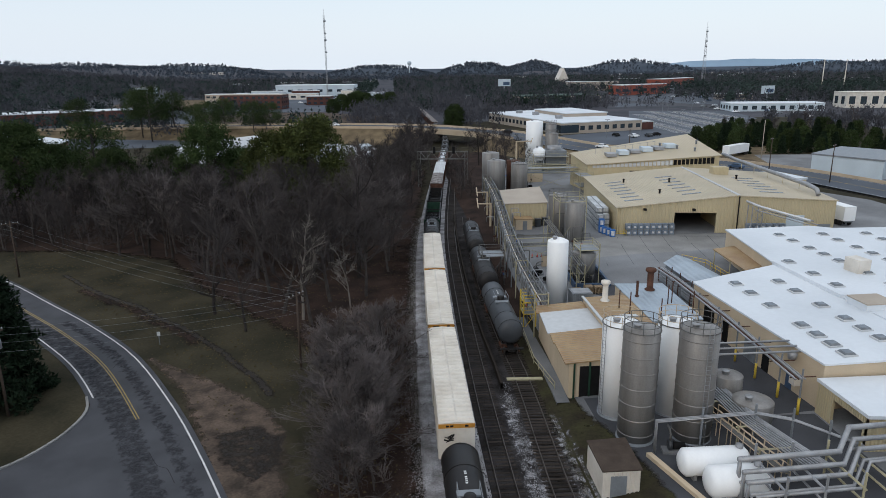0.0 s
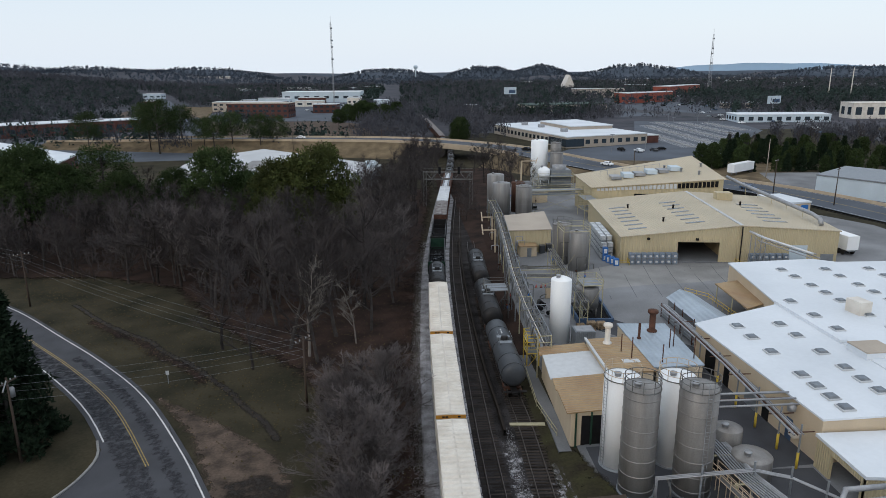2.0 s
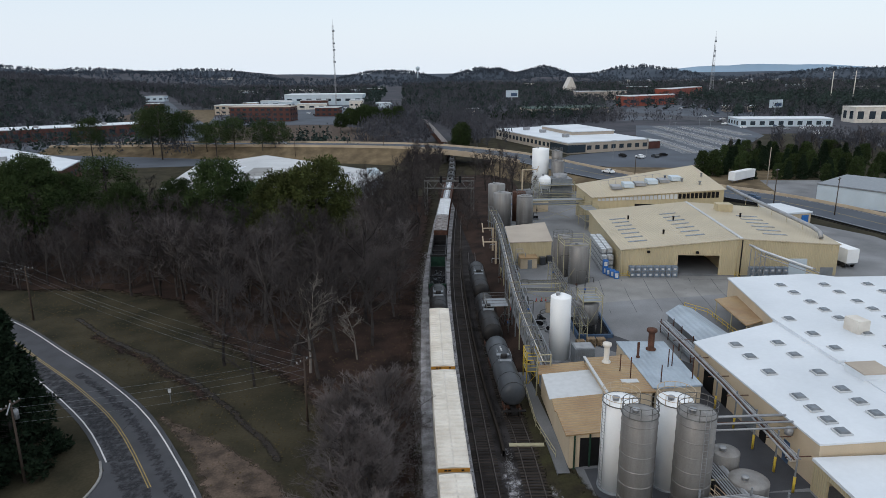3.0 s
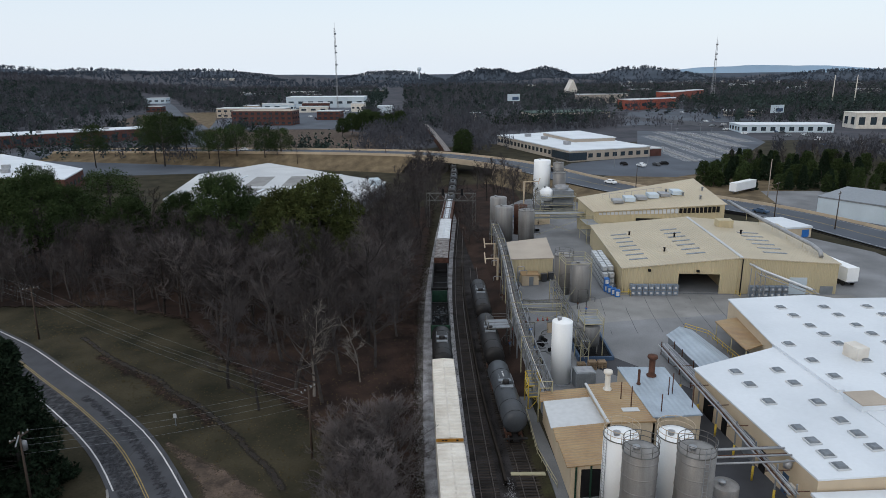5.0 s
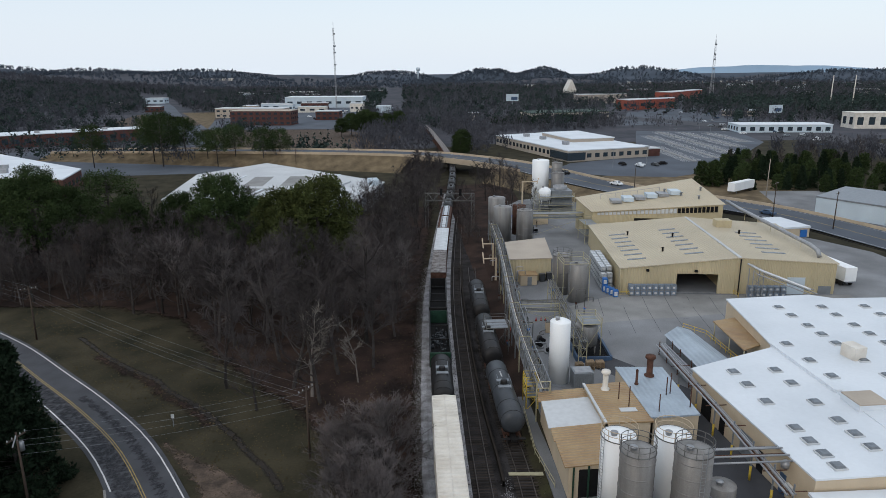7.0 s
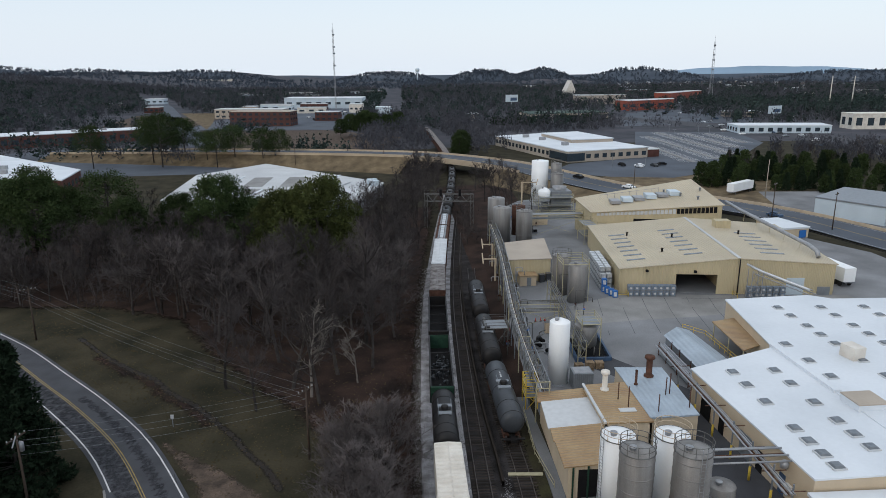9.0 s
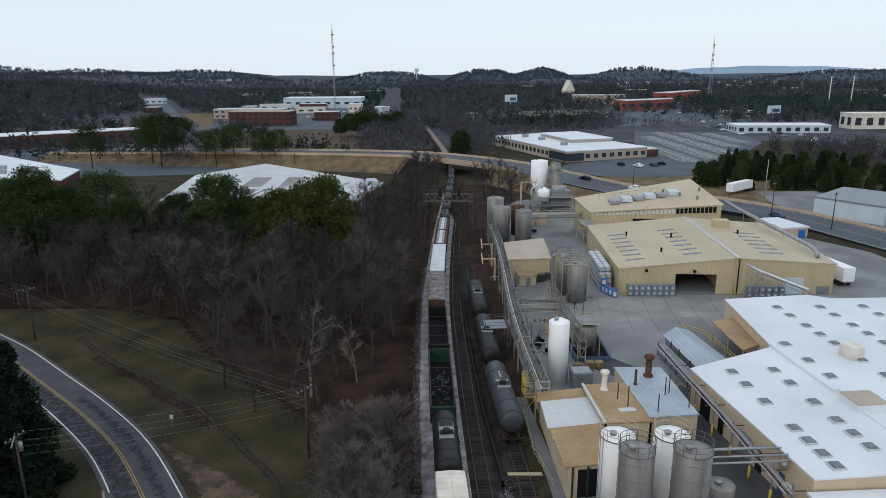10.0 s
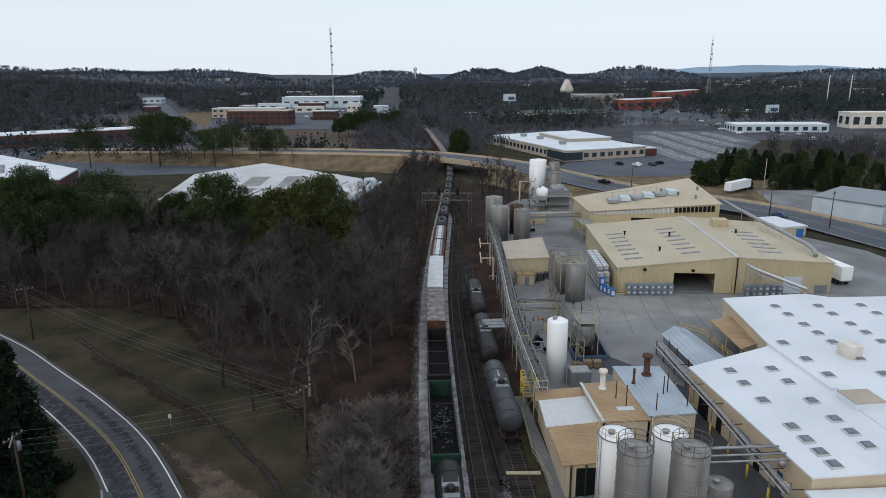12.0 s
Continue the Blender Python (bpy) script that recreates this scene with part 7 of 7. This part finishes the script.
for k in range(3):
    part("sign_plate", box(B(), 17.62, 17.64, 45.2, 45.5, 0.9 + 0.45 * k, 1.2 + 0.45 * k), M["red"] if k != 1 else M["white"], cont)

# walkway between the pipe bundles
pw = thing("pipe_walkway", "tan railed steel walkway beside the pipe bundle", "walkway")
for a, b in (((26.4, 52.0), (27.8, 43.0)), ((27.1, 52.0), (28.5, 43.0))):
    for z in (3.0, 3.5, 4.0):
        part("rail", tube(B(), (*a, z), (*b, z), 0.04, n=5), M["bridge"], pw)
    for k in range(7):
        u = k / 6
        x, y = a[0] + (b[0] - a[0]) * u, a[1] + (b[1] - a[1]) * u
        part("post", tube(B(), (x, y, gz(x) - 0.1), (x, y, 4.0), 0.045, n=5), M["bridge"], pw)
part("deck", prism(B(), [(26.4, 52.0), (27.1, 52.0), (28.5, 43.0), (27.8, 43.0)], 2.92, 2.98), M["agedsteel"], pw)


def riser(x, y, h, reach, ang, material, label):
    """An upright process pipe with flanges, a valve wheel and an elbow arm."""
    root = thing("process_pipe", label, "pipework", "upright process pipes", m=pose(x, y, gz(x), 0, 0, ang))
    part("pipe", run(B(), [(0, 0, -0.1), (0, 0, h - 0.2), (0.06, 0, h - 0.06), (0.2, 0, h), (reach, 0, h), (reach + 0.1, 0, h - 0.1), (reach + 0.1, 0, h - 0.9)], 0.07, 7), material, root)
    for z in (0.5, h * 0.55):
        part("flange", lathe(B(), [(0, z), (0.15, z), (0.15, z + 0.06), (0, z + 0.06)], n=10), M["agedsteel"], root)
    part("valve", box(B(), -0.14, 0.14, -0.3, 0.14, 1.0, 1.3), M["rust"] if int(x * 7 + y) % 3 else M["blue"], root)
    part("wheel", ring(B(), 0, -0.3, 1.45, 0.18, 0.02, 10), M["red"] if int(x + y) % 4 == 0 else M["dark"], root)


rr = random.Random(71)
for k in range(46):
    if k < 26:
        y = rr.uniform(84, 150)
        x = line_at(RACK, y) + rr.choice((-0.7, 2.3, 2.9)) + rr.uniform(-0.3, 0.3)
    elif k < 36:
        x, y = rr.uniform(27, 34), rr.uniform(112, 130)
    else:
        x, y = rr.uniform(26, 40), rr.uniform(182, 204)
    riser(x, y, rr.uniform(2.2, 6.0), rr.uniform(0.6, 2.0), rr.choice((0, 90, 180, 270)), M[rr.choice(("galv", "agedsteel", "agedsteel", "paleyellow"))], "upright steel process pipe with valve")


def pump(x, y, ang, label):
    root = thing("pump_skid", label, "pump", "yard pumps", m=pose(x, y, gz(x), 0, 0, ang))
    part("base", box(B(), -0.5, 0.5, -1.0, 1.0, 0, 0.25), M["concrete"], root)
    part("motor", tube(B(), (0, -0.9, 0.65), (0, 0.1, 0.65), 0.32, n=14), M["dark"], root)
    part("casing", tube(B(), (0, 0.2, 0.65), (0, 0.5, 0.65), 0.45, n=14), M["greytank"], root)
    part("outlet", run(B(), [(0, 0.35, 1.0), (0, 0.35, 1.7), (0.5, 0.35, 1.9), (1.2, 0.35, 1.9)], 0.1, 7), M["agedsteel"], root)


for x, y, a in ((20.6, 100.5, 20), (21.4, 102.2, 25), (22.2, 98.0, -60), (19.2, 94.0, 10), (28.8, 183.0, 0), (34.5, 176.0, 90), (23.6, 60.6, 90), (28.2, 55.0, 0), (22.4, 50.0, 80)):
    pump(x, y, a, "dark electric pump on a concrete base")
for x, y, w, d, h, mt, lab in ((23.4, 106.4, 0.8, 0.6, 1.9, "bridge", "tan electrical cabinet in the yard"), (28.2, 134.5, 1.1, 0.9, 1.7, "greytank", "dark equipment box beside the hut"), (29.7, 134.7, 1.1, 0.9, 1.7, "greytank", "dark equipment box beside the hut"), (37.5, 186, 5.0, 3.0, 3.0, "creamp", "cream yard shelter near the hall")):
    cb = thing("cabinet", lab, "cabinet", m=pose(x, y, gz(x), 0, 0, 4))
    part("body", box(B(), -w / 2, w / 2, -d / 2, d / 2, 0, h), M[mt], cb)
    part("lid", box(B(), -w / 2 - 0.05, w / 2 + 0.05, -d / 2 - 0.05, d / 2 + 0.05, h + 0.004, h + 0.06), M["agedsteel"], cb)
    part("door", box(B(), -w * 0.42, w * 0.42, -d / 2 - 0.03, -d / 2, 0.1, h - 0.1), M[mt], cb)

# open store shed, pipe stack, ramp rails
st = thing("pipe_store_shed", "grey gabled metal store shed in the yard", "shed")
q = [(40.6, 85.0), (45.8, 85.6), (44.8, 98.8), (40.4, 97.0)]
part("wall", prism(B(), q, 1.6, 3.5), M["grey"], st)
bm = B()
v = [bm.verts.new(p) for p in ((40.3, 84.7, 3.51), (46.1, 85.3, 3.51), (45.1, 99.1, 3.51), (40.1, 97.3, 3.51), (43.2, 84.9, 4.5), (42.6, 98.3, 4.5))]
for f in ((0, 4, 5, 3), (1, 2, 5, 4), (0, 1, 4), (3, 5, 2)):
    bm.faces.new([v[k] for k in f])
part("roof", bm, M["roof_b"], st)
ps = thing("pipe_stack", "stack of grey pipes on a storage rack", "pipe stack")
for k in range(26):
    part("pipe", tube(B(), (38.2 + 0.24 * (k % 7), 81.5, 2.2 + 0.42 * (k // 7)), (38.0 + 0.24 * (k % 7), 94.0, 2.2 + 0.42 * (k // 7)), 0.09, n=6), M["galv"] if k % 3 else M["grey"], ps)
for y in (82.5, 86.5, 90.5, 93.5):
    bm = box(B(), 37.9, 38.0, y - 0.06, y + 0.06, 1.7, 4.0)
    box(bm, 39.9, 40.0, y - 0.06, y + 0.06, 1.7, 4.0)
    for z in (2.05, 2.48, 2.9, 3.3):
        box(bm, 37.9, 40.0, y - 0.04, y + 0.04, z - 0.05, z)
    part("rack_frame", bm, M["rust"], ps)


def handrail(pts, material, label):
    root = thing("hand_rail", label, "railing", "hand rails")
    for z in (0.55, 1.05):
        part("rail", run(B(), [(x, y, gz(x) + z) for x, y in pts], 0.045, 5), material, root)
    for a, b in zip(pts, pts[1:]):
        n_ = max(1, int(math.dist(a, b) / 1.6))
        for k in range(n_ + 1):
            x, y = a[0] + (b[0] - a[0]) * k / n_, a[1] + (b[1] - a[1]) * k / n_
            part("post", tube(B(), (x, y, gz(x) - 0.05), (x, y, gz(x) + 1.05), 0.04, n=5), material, root)


handrail([(45.6, 103.0), (48.0, 99.5), (48.2, 88.0)], M["yellow"], "yellow tubular railing beside the ramp")
handrail([(40.2, 120.6), (42.2, 120.4), (42.2, 121.8)], M["yellow"], "yellow tubular railing by the door")
handrail([(14.6, 80.0), (14.2, 70.0), (15.0, 63.0)], M["paleyellow"], "faded yellow railing along the siding walk")
handrail([(62.0, 118.8), (62.0, 116.8)], M["yellow"], "short yellow guard rail by doorway")
bm = B()
ribbon(bm, lambda y: side_x(y) - 2.55, 64, 150, 5, ((-0.12, -0.3), (-0.12, 0.75), (0.12, 0.75), (0.12, -0.3)), 0.1)
solo("siding_curb", bm, M["tie"], "long low dark wall beside the siding", "curb", kind="structure")
bm = B()
ribbon(bm, lambda y: side_x(y) + 3.2, 60, 84, 4, ((-0.7, 0.0), (-0.7, 0.35), (0.7, 0.35), (0.7, 0.0)), 0.12)
solo("walkway_slab", bm, M["concrete"], "concrete walkway beside the ochre shed", "walkway", kind="structure")

# totes, bins, pallets, machine box
def tote(material, label, m, cap=None):
    root = thing("tote", label, "liquid tote", "totes on the yard", m=m)
    bm = box(B(), -0.5, 0.5, -0.5, 0.5, 0.16, 1.08)
    bmesh.ops.bevel(bm, geom=bm.edges[:], offset=0.06, segments=1, affect='EDGES')
    part("bottle", bm, material, root)
    bm = B()
    for z in (0.3, 0.55, 0.8, 1.05):
        for a, b in (((-0.54, -0.54), (0.54, -0.54)), ((0.54, -0.54), (0.54, 0.54)), ((0.54, 0.54), (-0.54, 0.54)), ((-0.54, 0.54), (-0.54, -0.54))):
            tube(bm, (*a, z), (*b, z), 0.018, n=3, cap=False)
    for x in (-0.54, 0, 0.54):
        for y in (-0.54, 0.54):
            tube(bm, (x, y, 0.14), (x, y, 1.06), 0.018, n=3, cap=False)
    part("cage", bm, M["galv"], root)
    part("pallet", box(B(), -0.56, 0.56, -0.56, 0.56, 0.0, 0.14), cap or M["grey"], root)
    part("label_plate", box(B(), -0.22, 0.22, -0.57, -0.55, 0.4, 0.75), M["line_w"], root)
    return root


t1 = tote(M["bluegrey"], "grey-blue caged tote before the warehouse", pose(*on_front(0.09, -1.3), 2.0, 0, 0, -8))
for k in range(8):
    for j in range(2):
        if k or j:
            x, y = on_front(0.09 + k * 0.051, -1.3)
            copy_thing(t1, pose(x, y, gz(x) + 0.03 + j * 1.1, 0, 0, -8 + (k * 7 % 5 - 2)))
for k in range(6):
    for j in range(2):
        x, y = 64.6 + 1.2 * k, 117.6 - 0.12 * k
        copy_thing(t1, pose(x, y, gz(x) + 0.03 + j * 1.1, 0, 0, -5))
t2 = tote(M["tote"], "white caged tote in a tall stack", pose(39.9, 126.0, gz(39.9) + 0.02, 0, 0, 4))
for i in range(2):
    for k in range(11):
        for j in range(4 - (1 if k == 0 else 0)):
            if i or k or j:
                x, y = 39.9 - 1.2 * i + 0.12 * k, 126.0 + 1.25 * k
                copy_thing(t2, pose(x, y, gz(x) + 0.02 + j * 1.1, 0, 0, 4 + (i * 5 + k * 3 + j * 7) % 5 - 2))


def bin_(m):
    root = thing("blue_bin", "bright blue plastic bin with white panel", "bin", "blue bins", m=m)
    bm = box(B(), -0.5, 0.5, -0.5, 0.5, 0.0, 1.35)
    bmesh.ops.bevel(bm, geom=bm.edges[:], offset=0.07, segments=2, affect='EDGES')
    part("body", bm, M["blue"], root)
    part("panel", box(B(), -0.3, 0.3, -0.53, -0.49, 0.25, 1.1), M["line_w"], root)
    return root


b0 = bin_(pose(39.7, 120.9, gz(39.7) + 0.02, 0, 0, -8))
for x, y, z in ((39.3, 122.1, 0), (38.9, 123.3, 0), (38.6, 124.5, 0), (38.6, 124.5, 1.36)):
    copy_thing(b0, pose(x, y, gz(x) + 0.02 + z, 0, 0, -8))
mb = thing("machine_box", "dark grey ribbed steel machine enclosure", "enclosure")
part("body", box(B(), 22.6, 25.4, 85.0, 87.4, 0.6, 3.2), M["grey"], mb)
for k in range(10):
    part("rib", box(B(), 22.65 + 0.29 * k, 22.76 + 0.29 * k, 84.9, 85.0, 0.65, 3.15), M["grey"], mb)
part("grille", box(B(), 22.8, 25.2, 85.2, 87.2, 3.204, 3.26), M["galv"], mb)


def pallets(x, y, n_):
    root = thing("pallet_stack", "stack of weathered wooden pallets", "pallet stack", "pallet stacks")
    for k in range(n_):
        z = gz(x) + 0.02 + k * 0.15
        bm = B()
        for j in range(5):
            box(bm, x - 0.6, x + 0.6, y - 0.5 + j * 0.225, y - 0.38 + j * 0.225, z + 0.1, z + 0.13)
        for j in range(3):
            box(bm, x - 0.6 + 0.55 * j, x - 0.5 + 0.55 * j, y - 0.5, y + 0.52, z, z + 0.1)
        part("pallet", bm, M["wood"], root)


pallets(26.6, 91.2, 9), pallets(28.2, 91.6, 7), pallets(25.2, 92.0, 5)
bm = B()
for poly in ([(25.4, 93.6), (30.6, 93.4), (30.6, 93.7), (25.4, 93.9)], [(30.4, 93.5), (30.7, 93.5), (31.4, 103.5), (31.1, 103.5)], [(25.2, 93.7), (25.5, 93.7), (26.0, 103.6), (25.7, 103.6)]):
    prism(bm, poly, 0.7, 1.75)
solo("tank_bund", bm, M["navy"], "dark blue bund wall around a tank", "wall")
part_f = patch("bund_floor", [(25.5, 93.8), (30.5, 93.7), (31.1, 103.4), (26.0, 103.5)], 0.02, M["dark"], "dark wet bund floor", "floor")

# ducts on the roofs
du = thing("roof_duct", "long bright silver duct over the warehouse roof", "duct")
part("duct", run(B(), [(83.5, 168.0, 11.0), (83.0, 160.0, 10.6), (80.6, 126.0, 10.1), (79.8, 122.0, 9.9), (79.6, 121.0, 9.0)], 0.42, 14), M["galv"], du)
for u in (0.1, 0.3, 0.5, 0.7, 0.9):
    x, y = 83.0 - 2.4 * u, 160 - 34 * u
    part("support", tube(B(), (x, y, 8.4), (x, y, 10.2), 0.06, n=5), M["cream"], du)
tr = thing("pipe_bridge", "sloping steel truss carrying a silver pipe", "pipe bridge")
for dx in (0, 2.0):
    for dy in (0, 1.6):
        part("leg", tube(B(), (63.6 + dx, 115.2 + dy, 2.1), (63.6 + dx, 115.2 + dy, 8.3), 0.09, n=5), M["galv"], tr)
bm = B()
for k in range(4):
    z = 2.2 + 1.5 * k
    tube(bm, (63.6, 115.2, z), (65.6, 115.2, z + 1.5), 0.05, n=4)
    tube(bm, (65.6, 115.2, z), (63.6, 115.2, z + 1.5), 0.05, n=4)
part("bracing", bm, M["galv"], tr)
part("pipe", run(B(), [(64.2, 118.6, 8.6), (65.0, 115.6, 8.2), (68.5, 105.5, 7.7)], 0.2, 10), M["silver"], tr)
part("pipe", run(B(), [(64.8, 118.6, 8.5), (65.6, 115.6, 8.1), (69.1, 105.5, 7.6)], 0.12, 8), M["galv"], tr)
bm = B()
for a in (-0.5, 0.9):
    run(bm, [(64.7 + a, 115.4, 7.6), (68.4 + a, 104.6, 7.15)], 0.09, 5)
part("truss", bm, M["galv"], tr)
he = thing("roof_plant", "pale blue-grey ducts and frames on hall roof", "roof plant")
for k in range(6):
    part("duct", obox(B(), 55 + 3.2 * k, 171.5 + 0.2 * k, 2.6, 4.0, hall_z(55 + 3.2 * k, 171.5) + 0.15, hall_z(55 + 3.2 * k, 171.5) + 0.9 + 0.3 * (k % 2), -6), M["palewall"] if k % 2 else M["galv"], he)
bm = B()
for k in range(9):
    x = 52 + 2.0 * k
    tube(bm, (x, 175, hall_z(x, 175)), (x, 175, hall_z(x, 175) + 1.5), 0.05, n=4)
run(bm, [(52, 175, hall_z(52, 175) + 1.4), (68, 175, hall_z(68, 175) + 1.4)], 0.05, 4)
part("frame", bm, M["galv"], he)
for x, y in ((72, 170), (75, 166), (69, 174), (78, 172)):
    part("vent", lathe(B(), [(0.25, hall_z(x, y)), (0.25, hall_z(x, y) + 0.9), (0.45, hall_z(x, y) + 1.0), (0, hall_z(x, y) + 1.25)], x, y, 10), M["grey"], he)
for x, y in ((52, 130), (58, 140), (50, 146), (73, 140)):
    zz = (zl if x < 63 else zr)(x, y) + 0.17
    part("roof_vent", lathe(B(), [(0.2, zz), (0.2, zz + 0.7), (0.35, zz + 0.75), (0, zz + 0.95)], x, y, 10), M["dark"], wh)
ct = thing("cooling_unit", "grey steel cooling unit behind columns", "cooling unit")
part("body", box(B(), 44.6, 50.8, 200.6, 206.4, 2.0, 8.6), M["grey"], ct)
part("fan_ring", lathe(B(), [(2.0, 8.6), (2.2, 9.8), (2.1, 9.8), (1.9, 8.7)], 47.6, 203.5, 22), M["galv"], ct)

# box trailers
def trailer(x, y, ang, L, label):
    root = thing("box_trailer", label, "trailer", "parked trailers", m=pose(x, y, gz(x) + 0.02, 0, 0, ang))
    part("body", box(B(), -1.25, 1.25, -L / 2, L / 2, 1.1, 3.9), M["white"], root)
    part("frame", box(B(), -0.9, 0.9, -L / 2, L / 2, 0.85, 1.1), M["grey"], root)
    for sx in (-1, 1):
        for yy in (-L / 2 + 1.2, -L / 2 + 2.4):
            part("wheel", tube(B(), (sx * 0.85, yy, 0.5), (sx * 1.2, yy, 0.5), 0.5, n=14), M["tyre"], root)
        part("landing_leg", box(B(), sx * 0.8 - 0.08, sx * 0.8 + 0.08, L / 2 - 2.6, L / 2 - 2.4, 0, 0.9), M["grey"], root)


trailer(86.6, 127.6, 4, 12, "white box trailer beside the warehouse")
trailer(117.5, 226.5, 126, 14, "white box trailer in the truck lot")

# poles and wires
def pole(x, y, h, label, arm=True, material="polewood", ang=0.0, gear=False):
    root = thing("utility_pole", label, "utility pole", "utility poles", m=pose(x, y, gz(x), 0, 0, ang))
    part("pole", tube(B(), (0, 0, -0.3), (0.05, 0, h), 0.16, 0.1, n=9), M[material], root)
    if arm:
        part("crossarm", box(B(), -1.2, 1.2, -0.06, 0.06, h - 0.6, h - 0.45), M["polewood"], root)
        for dx in (-1.1, -0.5, 0.5, 1.1):
            part("insulator", lathe(B(), [(0.05, h - 0.45), (0.08, h - 0.35), (0.04, h - 0.25), (0, h - 0.24)], dx, 0, 8), M["galv"], root)
    if gear:
        part("transformer", lathe(B(), [(0, h - 2.2), (0.28, h - 2.2), (0.28, h - 1.3), (0.2, h - 1.2), (0, h - 1.2)], 0.42, 0, 14), M["galv"], root)
        part("bracket_arm", tube(B(), (0, 0, h - 0.3), (-0.9, -0.3, h - 1.1), 0.07, n=6), M["galv"], root)
    return root


pole(-64.2, 111.3, 9.6, "dark wooden utility pole beside the road", ang=30)
pole(-40.1, 62.9, 9.3, "wooden utility pole with transformer by conifers", ang=75, gear=True)
pole(-12.4, 71.2, 9.4, "wooden utility pole among the trees", ang=55)
pole(121.0, 216.0, 13.0, "tall pale wooden pole in the lot", False, "tanwall")
pole(104.5, 182.0, 11.0, "dark wooden utility pole by the road", ang=40)
pole(113.5, 168.0, 10.5, "dark wooden utility pole near white sheds", ang=40)
pole(75.0, 214.5, 11.0, "dark pole beside the overpass road", False)
pole(-52, 322, 11.0, "dark wooden pole on the embankment")
pole(-10, 318, 12.0, "dark wooden pole near the bridge")
wires = thing("overhead_wires", "thin overhead wires between road poles", "wires")


def wire(a, b, sag):
    pts = []
    for k in range(13):
        u = k / 12
        p = Vector(a).lerp(Vector(b), u)
        pts.append((p.x, p.y, p.z - sag * 4 * u * (1 - u)))
    part("wire", run(B(), pts, 0.009, 3), M["grey"], wires)


for dz, off in ((0.0, 0.9), (-0.1, -0.9), (-1.2, 0.0), (-2.2, 0.1)):
    wire((-40.1 + off * 0.3, 62.9 + off, 9.0 + dz), (-12.4 + off * 0.4, 71.2 + off, 9.0 + dz), 0.5)
    wire((-64.2 + off * 0.7, 111.3 + off * 0.6, 9.2 + dz), (-12.4 + off * 0.7, 71.2 + off * 0.5, 9.0 + dz), 0.9)
    wire((-64.2 + off * 0.7, 111.3 + off * 0.6, 9.2 + dz), (-120 + off * 0.7, 152 + off * 0.6, 9.2 + dz), 0.8)
sg = thing("road_sign", "small white sign on a short post", "sign")
part("post", tube(B(), (-31.0, 79.9, -0.1), (-31.0, 79.9, 1.6), 0.05, n=5), M["grey"], sg)
part("plate", box(B(), -31.2, -30.8, 79.84, 79.88, 1.2, 1.75), M["line_w"], sg)
for k in range(5):
    x, y = ((17.2, 108.4), (22.5, 112), (23.4, 112), (24.2, 112), (16.9, 88.0))[k]
    c_ = thing("traffic_cone", "small orange traffic cone", "cone", "traffic cones")
    part("cone", lathe(B(), [(0.16, gz(x) + 0.05), (0.03, gz(x) + 0.7), (0, gz(x) + 0.71)], x, y, 10), M["red"], c_)
    part("base", box(B(), x - 0.2, x + 0.2, y - 0.2, y + 0.2, gz(x) + 0.01, gz(x) + 0.06), M["dark"], c_)

# loose weeds, clods and litter on the ground near the tracks and road
g_ = random.Random(99)
bm = B()
for k in range(5200):
    if k < 2200:
        y = g_.uniform(44, 120)
        x = edge_x(y) + (main_x(y) - 4.2 - edge_x(y)) * g_.random()
    else:
        u = g_.random()
        x, y = -70 + 56 * u + g_.gauss(0, 5), 128 - 60 * u + g_.gauss(0, 6)
        if any(math.dist((x, y), p) < 4.6 for p in yl):
            continue
    s_ = g_.uniform(0.05, 0.16)
    a = g_.uniform(0, 6.28)
    p = Vector((x, y, 0.02))
    v = [bm.verts.new(p + Vector((math.cos(a + t) * s_, math.sin(a + t) * s_, 0))) for t in (0, 2.1, 4.2)] + [bm.verts.new(p + Vector((0, 0, s_ * g_.uniform(0.4, 1.3))))]
    for f in ((0, 1, 3), (1, 2, 3), (2, 0, 3)):
        bm.faces.new([v[j] for j in f])
solo("ground_tufts", bm, M["tuft"], "scattered dry tufts and clods on grass", "tufts", kind="stuff")


def motions():
    """The train rolls towards the viewer at a steady 5.5 m/s; a few cars cross the overpass."""
    for car, y in TRAIN:
        walk(car, [(t, on_line(y - 5.5 * t)) for t in (0.0, 1.5, 3.0, 4.5, 6.0, 7.5, 9.0, 10.5, 12.0)])
    for c_, ways, off in MOVING:
        walk(c_, [(t, on_edge(s_, off)) for t, s_ in ways])


motions()
